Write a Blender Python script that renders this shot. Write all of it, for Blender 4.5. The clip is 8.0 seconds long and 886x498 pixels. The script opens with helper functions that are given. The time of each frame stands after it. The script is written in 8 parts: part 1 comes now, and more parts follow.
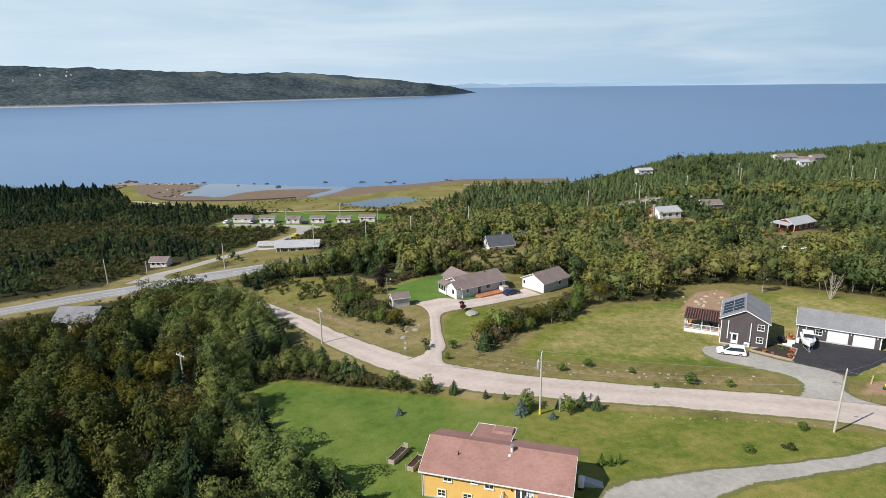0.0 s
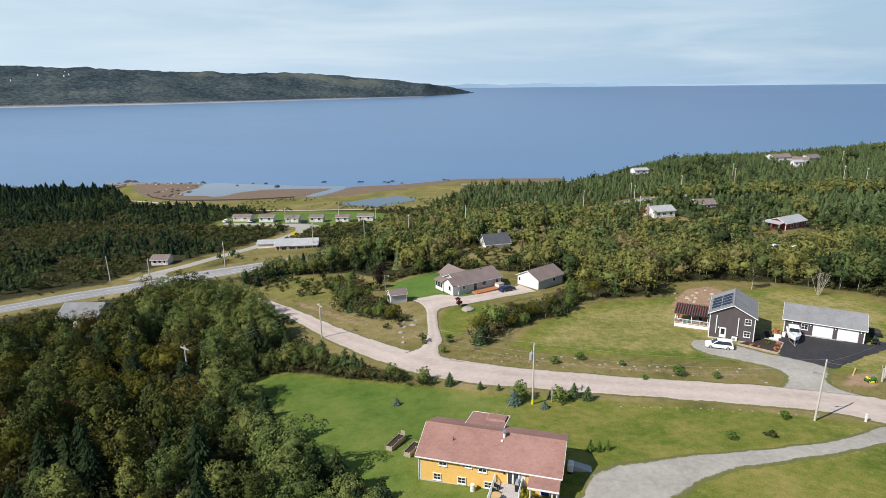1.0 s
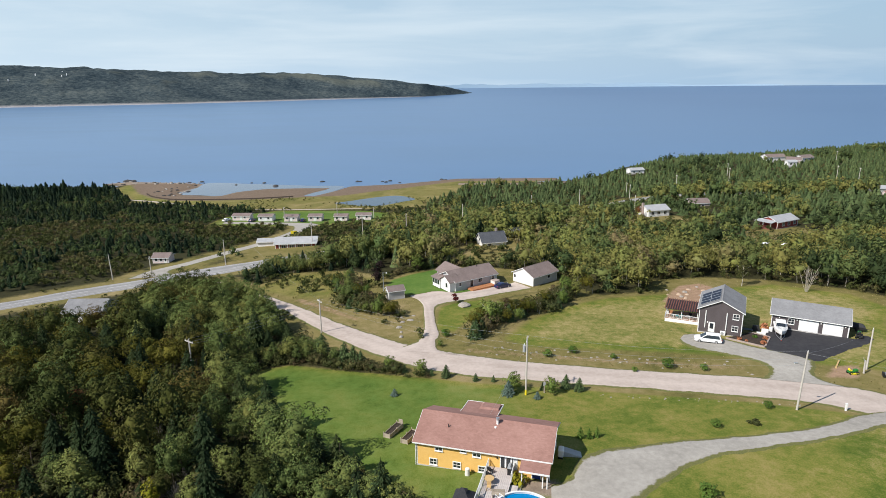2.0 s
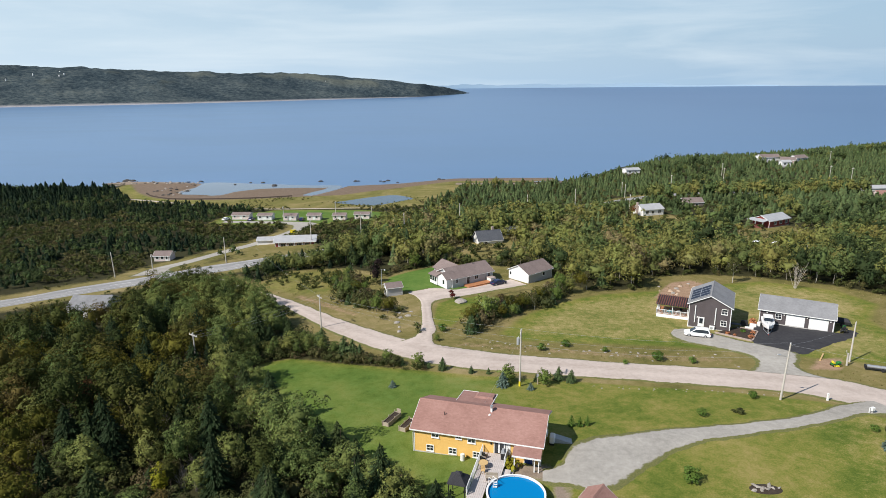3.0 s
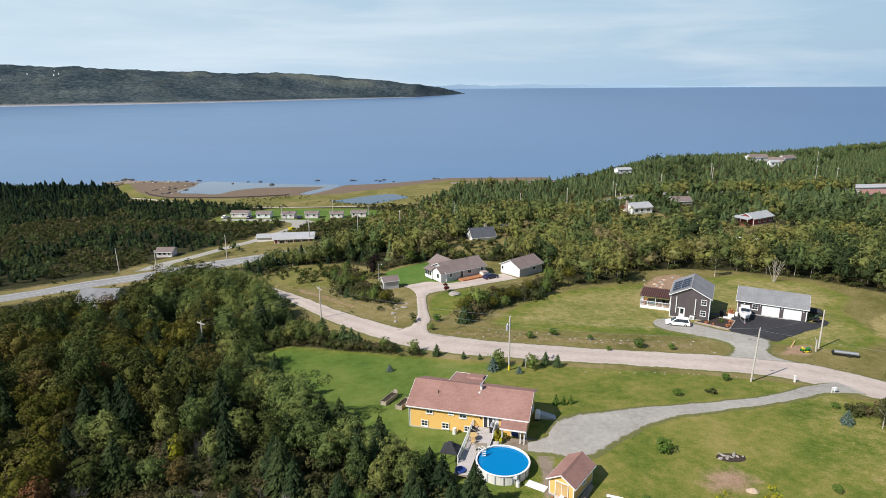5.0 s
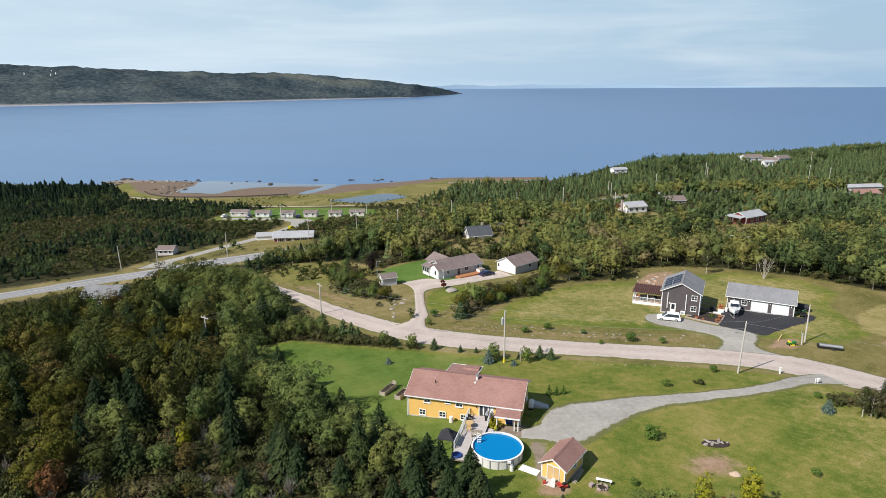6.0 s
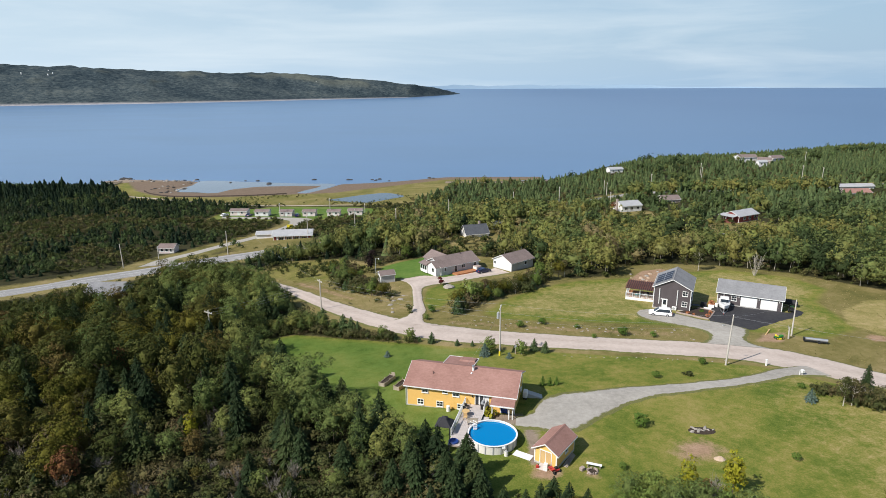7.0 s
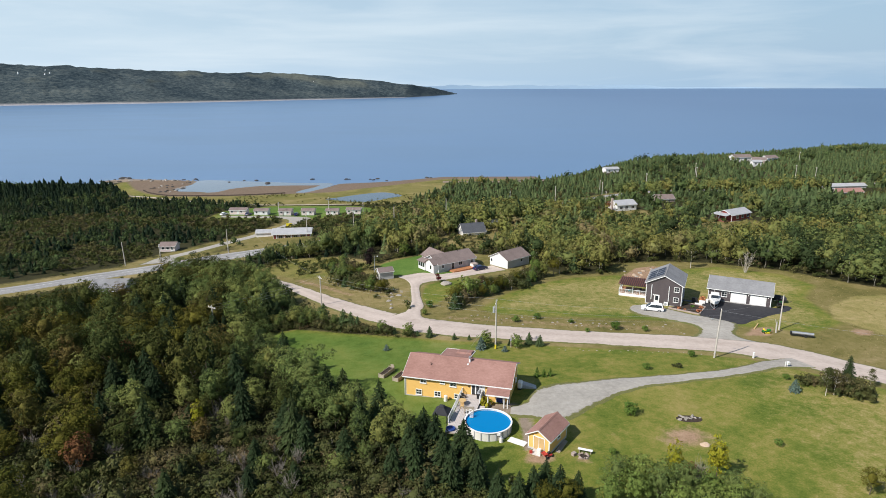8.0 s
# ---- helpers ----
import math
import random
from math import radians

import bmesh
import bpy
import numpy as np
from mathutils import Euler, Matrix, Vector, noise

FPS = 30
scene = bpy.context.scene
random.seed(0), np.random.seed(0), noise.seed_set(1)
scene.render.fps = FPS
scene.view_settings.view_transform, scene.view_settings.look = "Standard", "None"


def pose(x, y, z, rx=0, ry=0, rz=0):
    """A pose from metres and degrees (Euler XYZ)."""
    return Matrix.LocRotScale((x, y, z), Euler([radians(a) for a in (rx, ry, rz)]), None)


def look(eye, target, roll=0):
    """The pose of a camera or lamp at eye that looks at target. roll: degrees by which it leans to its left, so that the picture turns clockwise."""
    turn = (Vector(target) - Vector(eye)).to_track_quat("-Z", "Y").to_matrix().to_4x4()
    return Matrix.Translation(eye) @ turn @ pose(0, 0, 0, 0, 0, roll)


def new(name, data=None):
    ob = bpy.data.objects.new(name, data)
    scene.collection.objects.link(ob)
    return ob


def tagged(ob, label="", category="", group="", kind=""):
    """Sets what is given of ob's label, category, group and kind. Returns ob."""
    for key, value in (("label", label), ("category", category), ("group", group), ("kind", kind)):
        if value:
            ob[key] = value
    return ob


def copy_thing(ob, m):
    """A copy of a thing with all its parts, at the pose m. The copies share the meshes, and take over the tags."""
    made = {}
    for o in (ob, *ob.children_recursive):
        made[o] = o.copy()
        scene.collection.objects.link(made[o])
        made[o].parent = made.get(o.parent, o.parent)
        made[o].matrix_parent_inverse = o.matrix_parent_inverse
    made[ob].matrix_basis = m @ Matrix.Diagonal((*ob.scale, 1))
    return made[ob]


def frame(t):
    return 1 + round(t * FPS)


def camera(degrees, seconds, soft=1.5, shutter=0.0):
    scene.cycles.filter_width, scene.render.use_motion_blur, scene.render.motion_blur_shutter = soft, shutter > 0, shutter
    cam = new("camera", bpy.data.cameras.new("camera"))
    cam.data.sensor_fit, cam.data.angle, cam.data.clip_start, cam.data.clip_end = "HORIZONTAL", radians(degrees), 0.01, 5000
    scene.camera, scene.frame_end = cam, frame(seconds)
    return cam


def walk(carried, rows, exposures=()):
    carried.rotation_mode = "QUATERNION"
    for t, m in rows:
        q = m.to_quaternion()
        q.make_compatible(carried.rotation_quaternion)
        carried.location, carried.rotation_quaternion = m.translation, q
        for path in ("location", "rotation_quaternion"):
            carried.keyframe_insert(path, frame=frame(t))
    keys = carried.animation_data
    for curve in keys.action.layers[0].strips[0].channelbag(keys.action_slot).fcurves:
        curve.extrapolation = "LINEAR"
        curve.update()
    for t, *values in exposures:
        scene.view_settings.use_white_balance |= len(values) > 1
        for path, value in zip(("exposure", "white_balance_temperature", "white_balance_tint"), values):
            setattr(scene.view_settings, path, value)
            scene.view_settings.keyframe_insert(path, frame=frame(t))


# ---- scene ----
cam = camera(71.28, 8.0, soft=0.4)
# seconds, eye, yaw to the left, pitch up, roll
PATH = [
    (0, -1.465, 27.063, 65.734, 4.506, -15.065, -0.773),
    (0.5, -1.184, 25.389, 65.847, 4.411, -15.058, -0.744),
    (1, -0.917, 23.711, 65.959, 4.314, -15.052, -0.715),
    (1.5, -0.664, 22.028, 66.069, 4.215, -15.046, -0.685),
    (3, 0.010, 16.955, 66.395, 3.906, -15.028, -0.596),
    (3.5, 0.206, 15.255, 66.502, 3.798, -15.023, -0.566),
    (4, 0.388, 13.551, 66.607, 3.688, -15.019, -0.535),
    (4.5, 0.556, 11.843, 66.711, 3.577, -15.014, -0.505),
    (6, 0.975, 6.693, 67.017, 3.229, -15.002, -0.413),
    (6.5, 1.086, 4.968, 67.117, 3.109, -14.998, -0.382),
    (7, 1.184, 3.238, 67.216, 2.986, -14.995, -0.350),
    (7.5, 1.267, 1.504, 67.313, 2.862, -14.992, -0.319),
    (8, 1.335, -0.234, 67.410, 2.736, -14.990, -0.287),
]


def aim(yaw, pitch):
    a, b = radians(yaw), radians(pitch)
    return Vector((-math.sin(a) * math.cos(b), math.cos(a) * math.cos(b), math.sin(b)))


walk(cam, [(t, look((x, y, z), Vector((x, y, z)) + aim(yaw, pitch), roll)) for t, x, y, z, yaw, pitch, roll in PATH])

# ---- light ----
SUN_FROM = Vector((-0.8, -0.6, 0.93)).normalized()
sun = new("sun", bpy.data.lights.new("sun", "SUN"))
sun.data.energy, sun.data.angle, sun.data.color = 5.0, radians(0.6), (1.0, 0.953, 0.895)
sun.matrix_world = look((-80, -60, 160), Vector((-80, -60, 160)) - SUN_FROM)

world = bpy.data.worlds.new("sky")
scene.world = world
world.use_nodes = True
wn, wl = world.node_tree.nodes, world.node_tree.links
wn.clear()
w_out = wn.new("ShaderNodeOutputWorld")
w_bg = wn.new("ShaderNodeBackground")
w_sky = wn.new("ShaderNodeTexSky")
w_sky.sky_type, w_sky.sun_disc = "NISHITA", False
w_sky.sun_elevation, w_sky.sun_rotation = math.asin(SUN_FROM.z), math.atan2(SUN_FROM.x, SUN_FROM.y)
w_sky.altitude, w_sky.air_density, w_sky.dust_density, w_sky.ozone_density = 60, 1.2, 0.1, 3.0
w_co = wn.new("ShaderNodeTexCoord")
w_map = wn.new("ShaderNodeMapping")
w_map.inputs["Scale"].default_value = (1.0, 1.0, 9.0)
w_noise = wn.new("ShaderNodeTexNoise")
w_noise.inputs["Scale"].default_value, w_noise.inputs["Detail"].default_value = 2.2, 6
w_noise.inputs["Roughness"].default_value, w_noise.inputs["Distortion"].default_value = 0.55, 0.4
w_ramp = wn.new("ShaderNodeValToRGB")
w_ramp.color_ramp.elements[0].position, w_ramp.color_ramp.elements[1].position = 0.42, 0.66
w_ramp.color_ramp.elements[0].color, w_ramp.color_ramp.elements[1].color = (0.0, 0.0, 0.0, 1), (0.95, 0.95, 0.95, 1)
w_mix = wn.new("ShaderNodeMixRGB")
w_tone = wn.new("ShaderNodeMixRGB")
w_tone.inputs["Color1"].default_value = (6.1, 7.8, 9.4, 1)
w_tone.inputs["Color2"].default_value = (3.5, 5.2, 7.1, 1)
w_across = wn.new("ShaderNodeMapRange")
w_across.inputs["From Min"].default_value, w_across.inputs["From Max"].default_value = -0.7, 0.7
wl.new(w_across.outputs["Result"], w_tone.inputs["Fac"])
wl.new(w_tone.outputs["Color"], w_mix.inputs["Color2"])
w_bg.inputs["Strength"].default_value = 0.082
wl.new(w_co.outputs["Generated"], w_map.inputs["Vector"])
wl.new(w_map.outputs["Vector"], w_noise.inputs["Vector"])
wl.new(w_noise.outputs["Fac"], w_ramp.inputs["Fac"])
# thin cloud thickens towards the sun's side
w_sep = wn.new("ShaderNodeSeparateXYZ")
w_side = wn.new("ShaderNodeMath")
w_side.operation = "MULTIPLY_ADD"
w_side.inputs[1].default_value = -0.35
wl.new(w_co.outputs["Generated"], w_sep.inputs["Vector"])
wl.new(w_sep.outputs["X"], w_side.inputs[0])
wl.new(w_sep.outputs["X"], w_across.inputs["Value"])
wl.new(w_ramp.outputs["Color"], w_side.inputs[2])
# and haze lies along the horizon
w_low = wn.new("ShaderNodeMapRange")
w_low.inputs["From Min"].default_value, w_low.inputs["From Max"].default_value = 0.0, 0.5
w_low.inputs["To Min"].default_value, w_low.inputs["To Max"].default_value = 1.0, 0.06
w_sum = wn.new("ShaderNodeMath")
w_sum.operation, w_sum.use_clamp = "MULTIPLY", True
wl.new(w_sep.outputs["Z"], w_low.inputs["Value"])
wl.new(w_low.outputs["Result"], w_mix.inputs["Fac"])
wl.new(w_sky.outputs["Color"], w_mix.inputs["Color1"])
w_cloud = wn.new("ShaderNodeMixRGB")
w_cloud.inputs["Color2"].default_value = (8.2, 9.2, 9.9, 1)
w_thin = wn.new("ShaderNodeMath")
w_thin.operation, w_thin.inputs[1].default_value = "MULTIPLY", 0.55
wl.new(w_low.outputs["Result"], w_thin.inputs[0])
wl.new(w_thin.outputs["Value"], w_sum.inputs[1])
wl.new(w_side.outputs["Value"], w_sum.inputs[0])
wl.new(w_sum.outputs["Value"], w_cloud.inputs["Fac"])
wl.new(w_mix.outputs["Color"], w_cloud.inputs["Color1"])
wl.new(w_cloud.outputs["Color"], w_bg.inputs["Color"])
wl.new(w_bg.outputs["Background"], w_out.inputs["Surface"])
scene.view_settings.exposure = 0.26


# ---- materials ----
def node_mat(name):
    m = bpy.data.materials.new(name)
    m.use_nodes = True
    n, l = m.node_tree.nodes, m.node_tree.links
    return m, n, l, n["Principled BSDF"]


def noise_node(n, l, scale, detail=4, rough=0.55, vec=None, dist=0.0):
    t = n.new("ShaderNodeTexNoise")
    t.inputs["Scale"].default_value, t.inputs["Detail"].default_value = scale, detail
    t.inputs["Roughness"].default_value, t.inputs["Distortion"].default_value = rough, dist
    if vec is not None:
        l.new(vec, t.inputs["Vector"])
    return t.outputs["Fac"]


def position(n):
    return n.new("ShaderNodeNewGeometry").outputs["Position"]


def ramp(n, l, fac, stops):
    r = n.new("ShaderNodeValToRGB")
    e = r.color_ramp.elements
    while len(e) < len(stops):
        e.new(0.5)
    for k, (p, c) in enumerate(stops):
        e[k].position, e[k].color = p, (*c, 1) if len(c) == 3 else c
    l.new(fac, r.inputs["Fac"])
    return r.outputs["Color"]


def mix(n, l, fac, a, b, kind="MIX"):
    m = n.new("ShaderNodeMixRGB")
    m.blend_type = kind
    for key, v in (("Fac", fac), ("Color1", a), ("Color2", b)):
        if hasattr(v, "links"):
            l.new(v, m.inputs[key])
        else:
            m.inputs[key].default_value = v if key == "Fac" else (*v, 1)
    return m.outputs["Color"]


def calc(n, l, op, a, b=None, c=None):
    m = n.new("ShaderNodeMath")
    m.operation = op
    for k, v in enumerate((a, b, c)):
        if v is None:
            continue
        if hasattr(v, "links"):
            l.new(v, m.inputs[k])
        else:
            m.inputs[k].default_value = v
    return m.outputs["Value"]


def bump(n, l, b, height_socket, strength, distance):
    k = n.new("ShaderNodeBump")
    k.inputs["Strength"].default_value, k.inputs["Distance"].default_value = strength, distance
    l.new(height_socket, k.inputs["Height"])
    l.new(k.outputs["Normal"], b.inputs["Normal"])


def surface(name, dark, light, rough=0.8, coarse=0.6, fine=9.0, metal=0.0, relief=0.3, depth=0.02, spec=0.3):
    """A weathered plain surface: stains at one scale, grain at another."""
    m, n, l, b = node_mat(name)
    p = n.new("ShaderNodeTexCoord").outputs["Object"]
    big, small = noise_node(n, l, coarse, 3, 0.6, p), noise_node(n, l, fine, 5, 0.65, p)
    fac = calc(n, l, "MULTIPLY_ADD", small, 0.55, calc(n, l, "MULTIPLY", big, 0.45))
    l.new(ramp(n, l, fac, ((0.32, dark), (0.68, light))), b.inputs["Base Color"])
    b.inputs["Roughness"].default_value, b.inputs["Metallic"].default_value = rough, metal
    b.inputs["Specular IOR Level"].default_value = spec
    if relief:
        bump(n, l, b, small, relief, depth)
    return m


def boards(name, dark, light, pitch, axis="Z", rough=0.7, groove=0.6):
    """Lapped boards or sheet ribs: a wave along one axis drives the relief."""
    m, n, l, b = node_mat(name)
    p = n.new("ShaderNodeTexCoord").outputs["Object"]
    w = n.new("ShaderNodeTexWave")
    w.wave_type, w.bands_direction, w.wave_profile = "BANDS", axis, "SAW"
    w.inputs["Scale"].default_value = 6.2832 / pitch / 20
    l.new(p, w.inputs["Vector"])
    big, small = noise_node(n, l, 0.5, 3, 0.6, p), noise_node(n, l, 7, 4, 0.6, p)
    fac = calc(n, l, "MULTIPLY_ADD", small, 0.5, calc(n, l, "MULTIPLY", big, 0.5))
    l.new(ramp(n, l, fac, ((0.3, dark), (0.7, light))), b.inputs["Base Color"])
    b.inputs["Roughness"].default_value = rough
    b.inputs["Specular IOR Level"].default_value = 0.3
    bump(n, l, b, w.outputs["Fac"], groove, 0.02)
    return m


def shingles(name, dark, mid, light):
    m, n, l, b = node_mat(name)
    p = n.new("ShaderNodeTexCoord").outputs["Object"]
    br = n.new("ShaderNodeTexBrick")
    br.inputs["Scale"].default_value = 1.0
    br.inputs["Brick Width"].default_value, br.inputs["Row Height"].default_value = 0.33, 0.15
    br.inputs["Mortar Size"].default_value = 0.012
    br.inputs["Color1"].default_value, br.inputs["Color2"].default_value = (0, 0, 0, 1), (1, 1, 1, 1)
    br.inputs["Mortar"].default_value = (0.1, 0.1, 0.1, 1)
    l.new(p, br.inputs["Vector"])
    big, streak = noise_node(n, l, 0.35, 4, 0.65, p), noise_node(n, l, 2.5, 5, 0.7, p)
    s = n.new("ShaderNodeSeparateColor")
    l.new(br.outputs["Color"], s.inputs["Color"])
    fac = calc(n, l, "ADD", calc(n, l, "MULTIPLY", s.outputs["Red"], 0.12), calc(n, l, "MULTIPLY_ADD", big, 0.55, calc(n, l, "MULTIPLY", streak, 0.36)))
    l.new(ramp(n, l, fac, ((0.25, dark), (0.5, mid), (0.8, light))), b.inputs["Base Color"])
    b.inputs["Roughness"].default_value, b.inputs["Specular IOR Level"].default_value = 0.92, 0.15
    bump(n, l, b, fac, 0.4, 0.02)
    return m


def leaf_mat(name, stops, by_object=True, fine=0.3, through_light=0.1, gloss=0.05):
    """Foliage: hue from tree to tree, brightness from leaf to leaf."""
    m, n, l, b = node_mat(name)
    if by_object:
        tone = n.new("ShaderNodeObjectInfo").outputs["Random"]
    else:
        a = n.new("ShaderNodeAttribute")
        a.attribute_name = "tint"
        tone = a.outputs["Fac"]
    col = ramp(n, l, tone, stops)
    isl = n.new("ShaderNodeNewGeometry").outputs["Random Per Island"]
    val = calc(n, l, "MULTIPLY_ADD", isl, fine * 2, 1 - fine)
    hsv = n.new("ShaderNodeHueSaturation")
    l.new(col, hsv.inputs["Color"])
    l.new(val, hsv.inputs["Value"])
    l.new(calc(n, l, "MULTIPLY_ADD", isl, 0.03, 0.485), hsv.inputs["Hue"])
    l.new(hsv.outputs["Color"], b.inputs["Base Color"])
    b.inputs["Roughness"].default_value, b.inputs["Specular IOR Level"].default_value = 0.7, gloss
    tr = n.new("ShaderNodeBsdfTranslucent")
    l.new(hsv.outputs["Color"], tr.inputs["Color"])
    mx = n.new("ShaderNodeMixShader")
    mx.inputs["Fac"].default_value = through_light
    l.new(b.outputs["BSDF"], mx.inputs[1])
    l.new(tr.outputs["BSDF"], mx.inputs[2])
    l.new(mx.outputs["Shader"], n["Material Output"].inputs["Surface"])
    return m


def attr(n, name):
    a = n.new("ShaderNodeAttribute")
    a.attribute_name = name
    return a.outputs["Fac"]


def ground_mat():
    m, n, l, b = node_mat("ground_cover")
    p = position(n)
    n1, n2 = noise_node(n, l, 0.16, 5, 0.65, p), noise_node(n, l, 0.7, 5, 0.7, p)
    n3 = noise_node(n, l, 4.5, 6, 0.8, p)
    both = calc(n, l, "MULTIPLY_ADD", n3, 0.5, calc(n, l, "MULTIPLY", n2, 0.5))
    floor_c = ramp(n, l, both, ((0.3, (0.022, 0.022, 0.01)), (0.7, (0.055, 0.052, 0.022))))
    tone = calc(n, l, "MULTIPLY_ADD", n1, 0.26, calc(n, l, "MULTIPLY_ADD", n2, 0.3, calc(n, l, "MULTIPLY", n3, 0.44)))
    patch = noise_node(n, l, 0.045, 4, 0.7, p, 0.8)
    tone = calc(n, l, "MULTIPLY_ADD", patch, 0.4, calc(n, l, "MULTIPLY_ADD", tone, 1.0, -0.2))
    lawn_c = ramp(n, l, tone, ((0.35, (0.054, 0.094, 0.013)), (0.45, (0.106, 0.138, 0.022)), (0.53, (0.178, 0.178, 0.038)), (0.62, (0.27, 0.22, 0.075))))
    dry_c = ramp(n, l, tone, ((0.32, (0.16, 0.155, 0.04)), (0.48, (0.27, 0.225, 0.085)), (0.62, (0.42, 0.32, 0.165))))
    rough_c = ramp(n, l, calc(n, l, "MULTIPLY_ADD", patch, 0.5, calc(n, l, "MULTIPLY", both, 0.5)), ((0.34, (0.078, 0.08, 0.022)), (0.46, (0.155, 0.135, 0.044)), (0.54, (0.215, 0.175, 0.07)), (0.66, (0.33, 0.25, 0.135))))
    soil_c = ramp(n, l, both, ((0.3, (0.2, 0.125, 0.075)), (0.7, (0.44, 0.3, 0.2))))
    mud_c = ramp(n, l, both, ((0.3, (0.12, 0.088, 0.064)), (0.5, (0.17, 0.125, 0.09)), (0.7, (0.27, 0.205, 0.15))))
    sand_c = ramp(n, l, both, ((0.3, (0.14, 0.105, 0.08)), (0.7, (0.36, 0.29, 0.22))))
    lush_c = ramp(n, l, tone, ((0.34, (0.055, 0.112, 0.021)), (0.5, (0.098, 0.168, 0.033)), (0.64, (0.16, 0.205, 0.055))))
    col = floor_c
    for key, c in (("rough", rough_c), ("lawn", lawn_c), ("lush", lush_c), ("dry", dry_c), ("sand", sand_c), ("mud", mud_c), ("soil", soil_c)):
        edge = calc(n, l, "MULTIPLY_ADD", calc(n, l, "SUBTRACT", both, 0.5), 0.9, attr(n, key))
        fac = n.new("ShaderNodeMapRange")
        fac.inputs["From Min"].default_value, fac.inputs["From Max"].default_value = 0.36, 0.64
        l.new(edge, fac.inputs["Value"])
        col = mix(n, l, fac.outputs["Result"], col, c)
    l.new(col, b.inputs["Base Color"])
    b.inputs["Roughness"].default_value, b.inputs["Specular IOR Level"].default_value = 0.95, 0.1
    bump(n, l, b, both, 0.6, 0.25)
    return m


def road_mat(name, dark, light, rough=0.95, tracks=0.0, verge=0.0):
    m, n, l, b = node_mat(name)
    p = position(n)
    n1, n2, n3 = noise_node(n, l, 0.15, 4, 0.6, p), noise_node(n, l, 1.2, 5, 0.65, p), noise_node(n, l, 9, 4, 0.7, p)
    fac = calc(n, l, "MULTIPLY_ADD", n1, 0.35, calc(n, l, "MULTIPLY_ADD", n2, 0.35, calc(n, l, "MULTIPLY", n3, 0.3)))
    if tracks:
        a = calc(n, l, "SINE", calc(n, l, "MULTIPLY", attr(n, "across"), 2 * 6.2832))
        fac = calc(n, l, "MULTIPLY_ADD", a, tracks, fac)
    col = ramp(n, l, fac, ((0.33, dark), (0.67, light)))
    if verge:
        # grass and weeds creep in from both edges
        u = attr(n, "across")
        side = calc(n, l, "DIVIDE", calc(n, l, "MINIMUM", u, calc(n, l, "SUBTRACT", 1.0, u)), verge)
        weed = calc(n, l, "SUBTRACT", calc(n, l, "MULTIPLY_ADD", n2, 1.5, calc(n, l, "MULTIPLY", n3, 0.9)), calc(n, l, "MULTIPLY_ADD", side, 0.75, 0.62))
        spot = n.new("ShaderNodeMapRange")
        spot.inputs["From Min"].default_value, spot.inputs["From Max"].default_value = 0.0, 0.3
        l.new(weed, spot.inputs["Value"])
        col = mix(n, l, spot.outputs["Result"], col, ramp(n, l, n3, ((0.35, (0.075, 0.1, 0.025)), (0.65, (0.19, 0.165, 0.065)))))
    l.new(col, b.inputs["Base Color"])
    b.inputs["Roughness"].default_value, b.inputs["Specular IOR Level"].default_value = rough, 0.2
    bump(n, l, b, n3, 0.4, 0.03)
    return m


def water_mat(name, deep, rough, wave, strength, east_tone=None):
    m, n, l, b = node_mat(name)
    p = position(n)
    mp = n.new("ShaderNodeMapping")
    mp.inputs["Scale"].default_value = (1.0, 2.2, 1.0)
    l.new(p, mp.inputs["Vector"])
    n0 = noise_node(n, l, 0.004, 4, 0.6, mp.outputs["Vector"], 0.6)
    col = ramp(n, l, n0, ((0.35, tuple(c * 0.92 for c in deep)), (0.65, tuple(c * 1.08 for c in deep))))
    if east_tone:
        # the base colour darkens towards the east, and a little with distance
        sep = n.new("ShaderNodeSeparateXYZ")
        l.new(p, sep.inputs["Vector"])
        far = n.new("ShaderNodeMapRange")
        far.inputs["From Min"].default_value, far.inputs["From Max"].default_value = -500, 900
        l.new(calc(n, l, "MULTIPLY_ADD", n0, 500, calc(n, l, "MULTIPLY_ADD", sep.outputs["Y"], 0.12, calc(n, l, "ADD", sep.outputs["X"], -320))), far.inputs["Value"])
        col = mix(n, l, far.outputs["Result"], col, east_tone)
    l.new(col, b.inputs["Base Color"])
    b.inputs["Roughness"].default_value, b.inputs["IOR"].default_value = rough, 1.33
    bump(n, l, b, noise_node(n, l, wave, 4, 0.6, mp.outputs["Vector"]), strength, 0.3)
    return m


def glass_mat(name, tone=(0.02, 0.025, 0.03)):
    m, n, l, b = node_mat(name)
    b.inputs["Base Color"].default_value = (*tone, 1)
    b.inputs["Roughness"].default_value, b.inputs["Specular IOR Level"].default_value = 0.06, 0.8
    return m


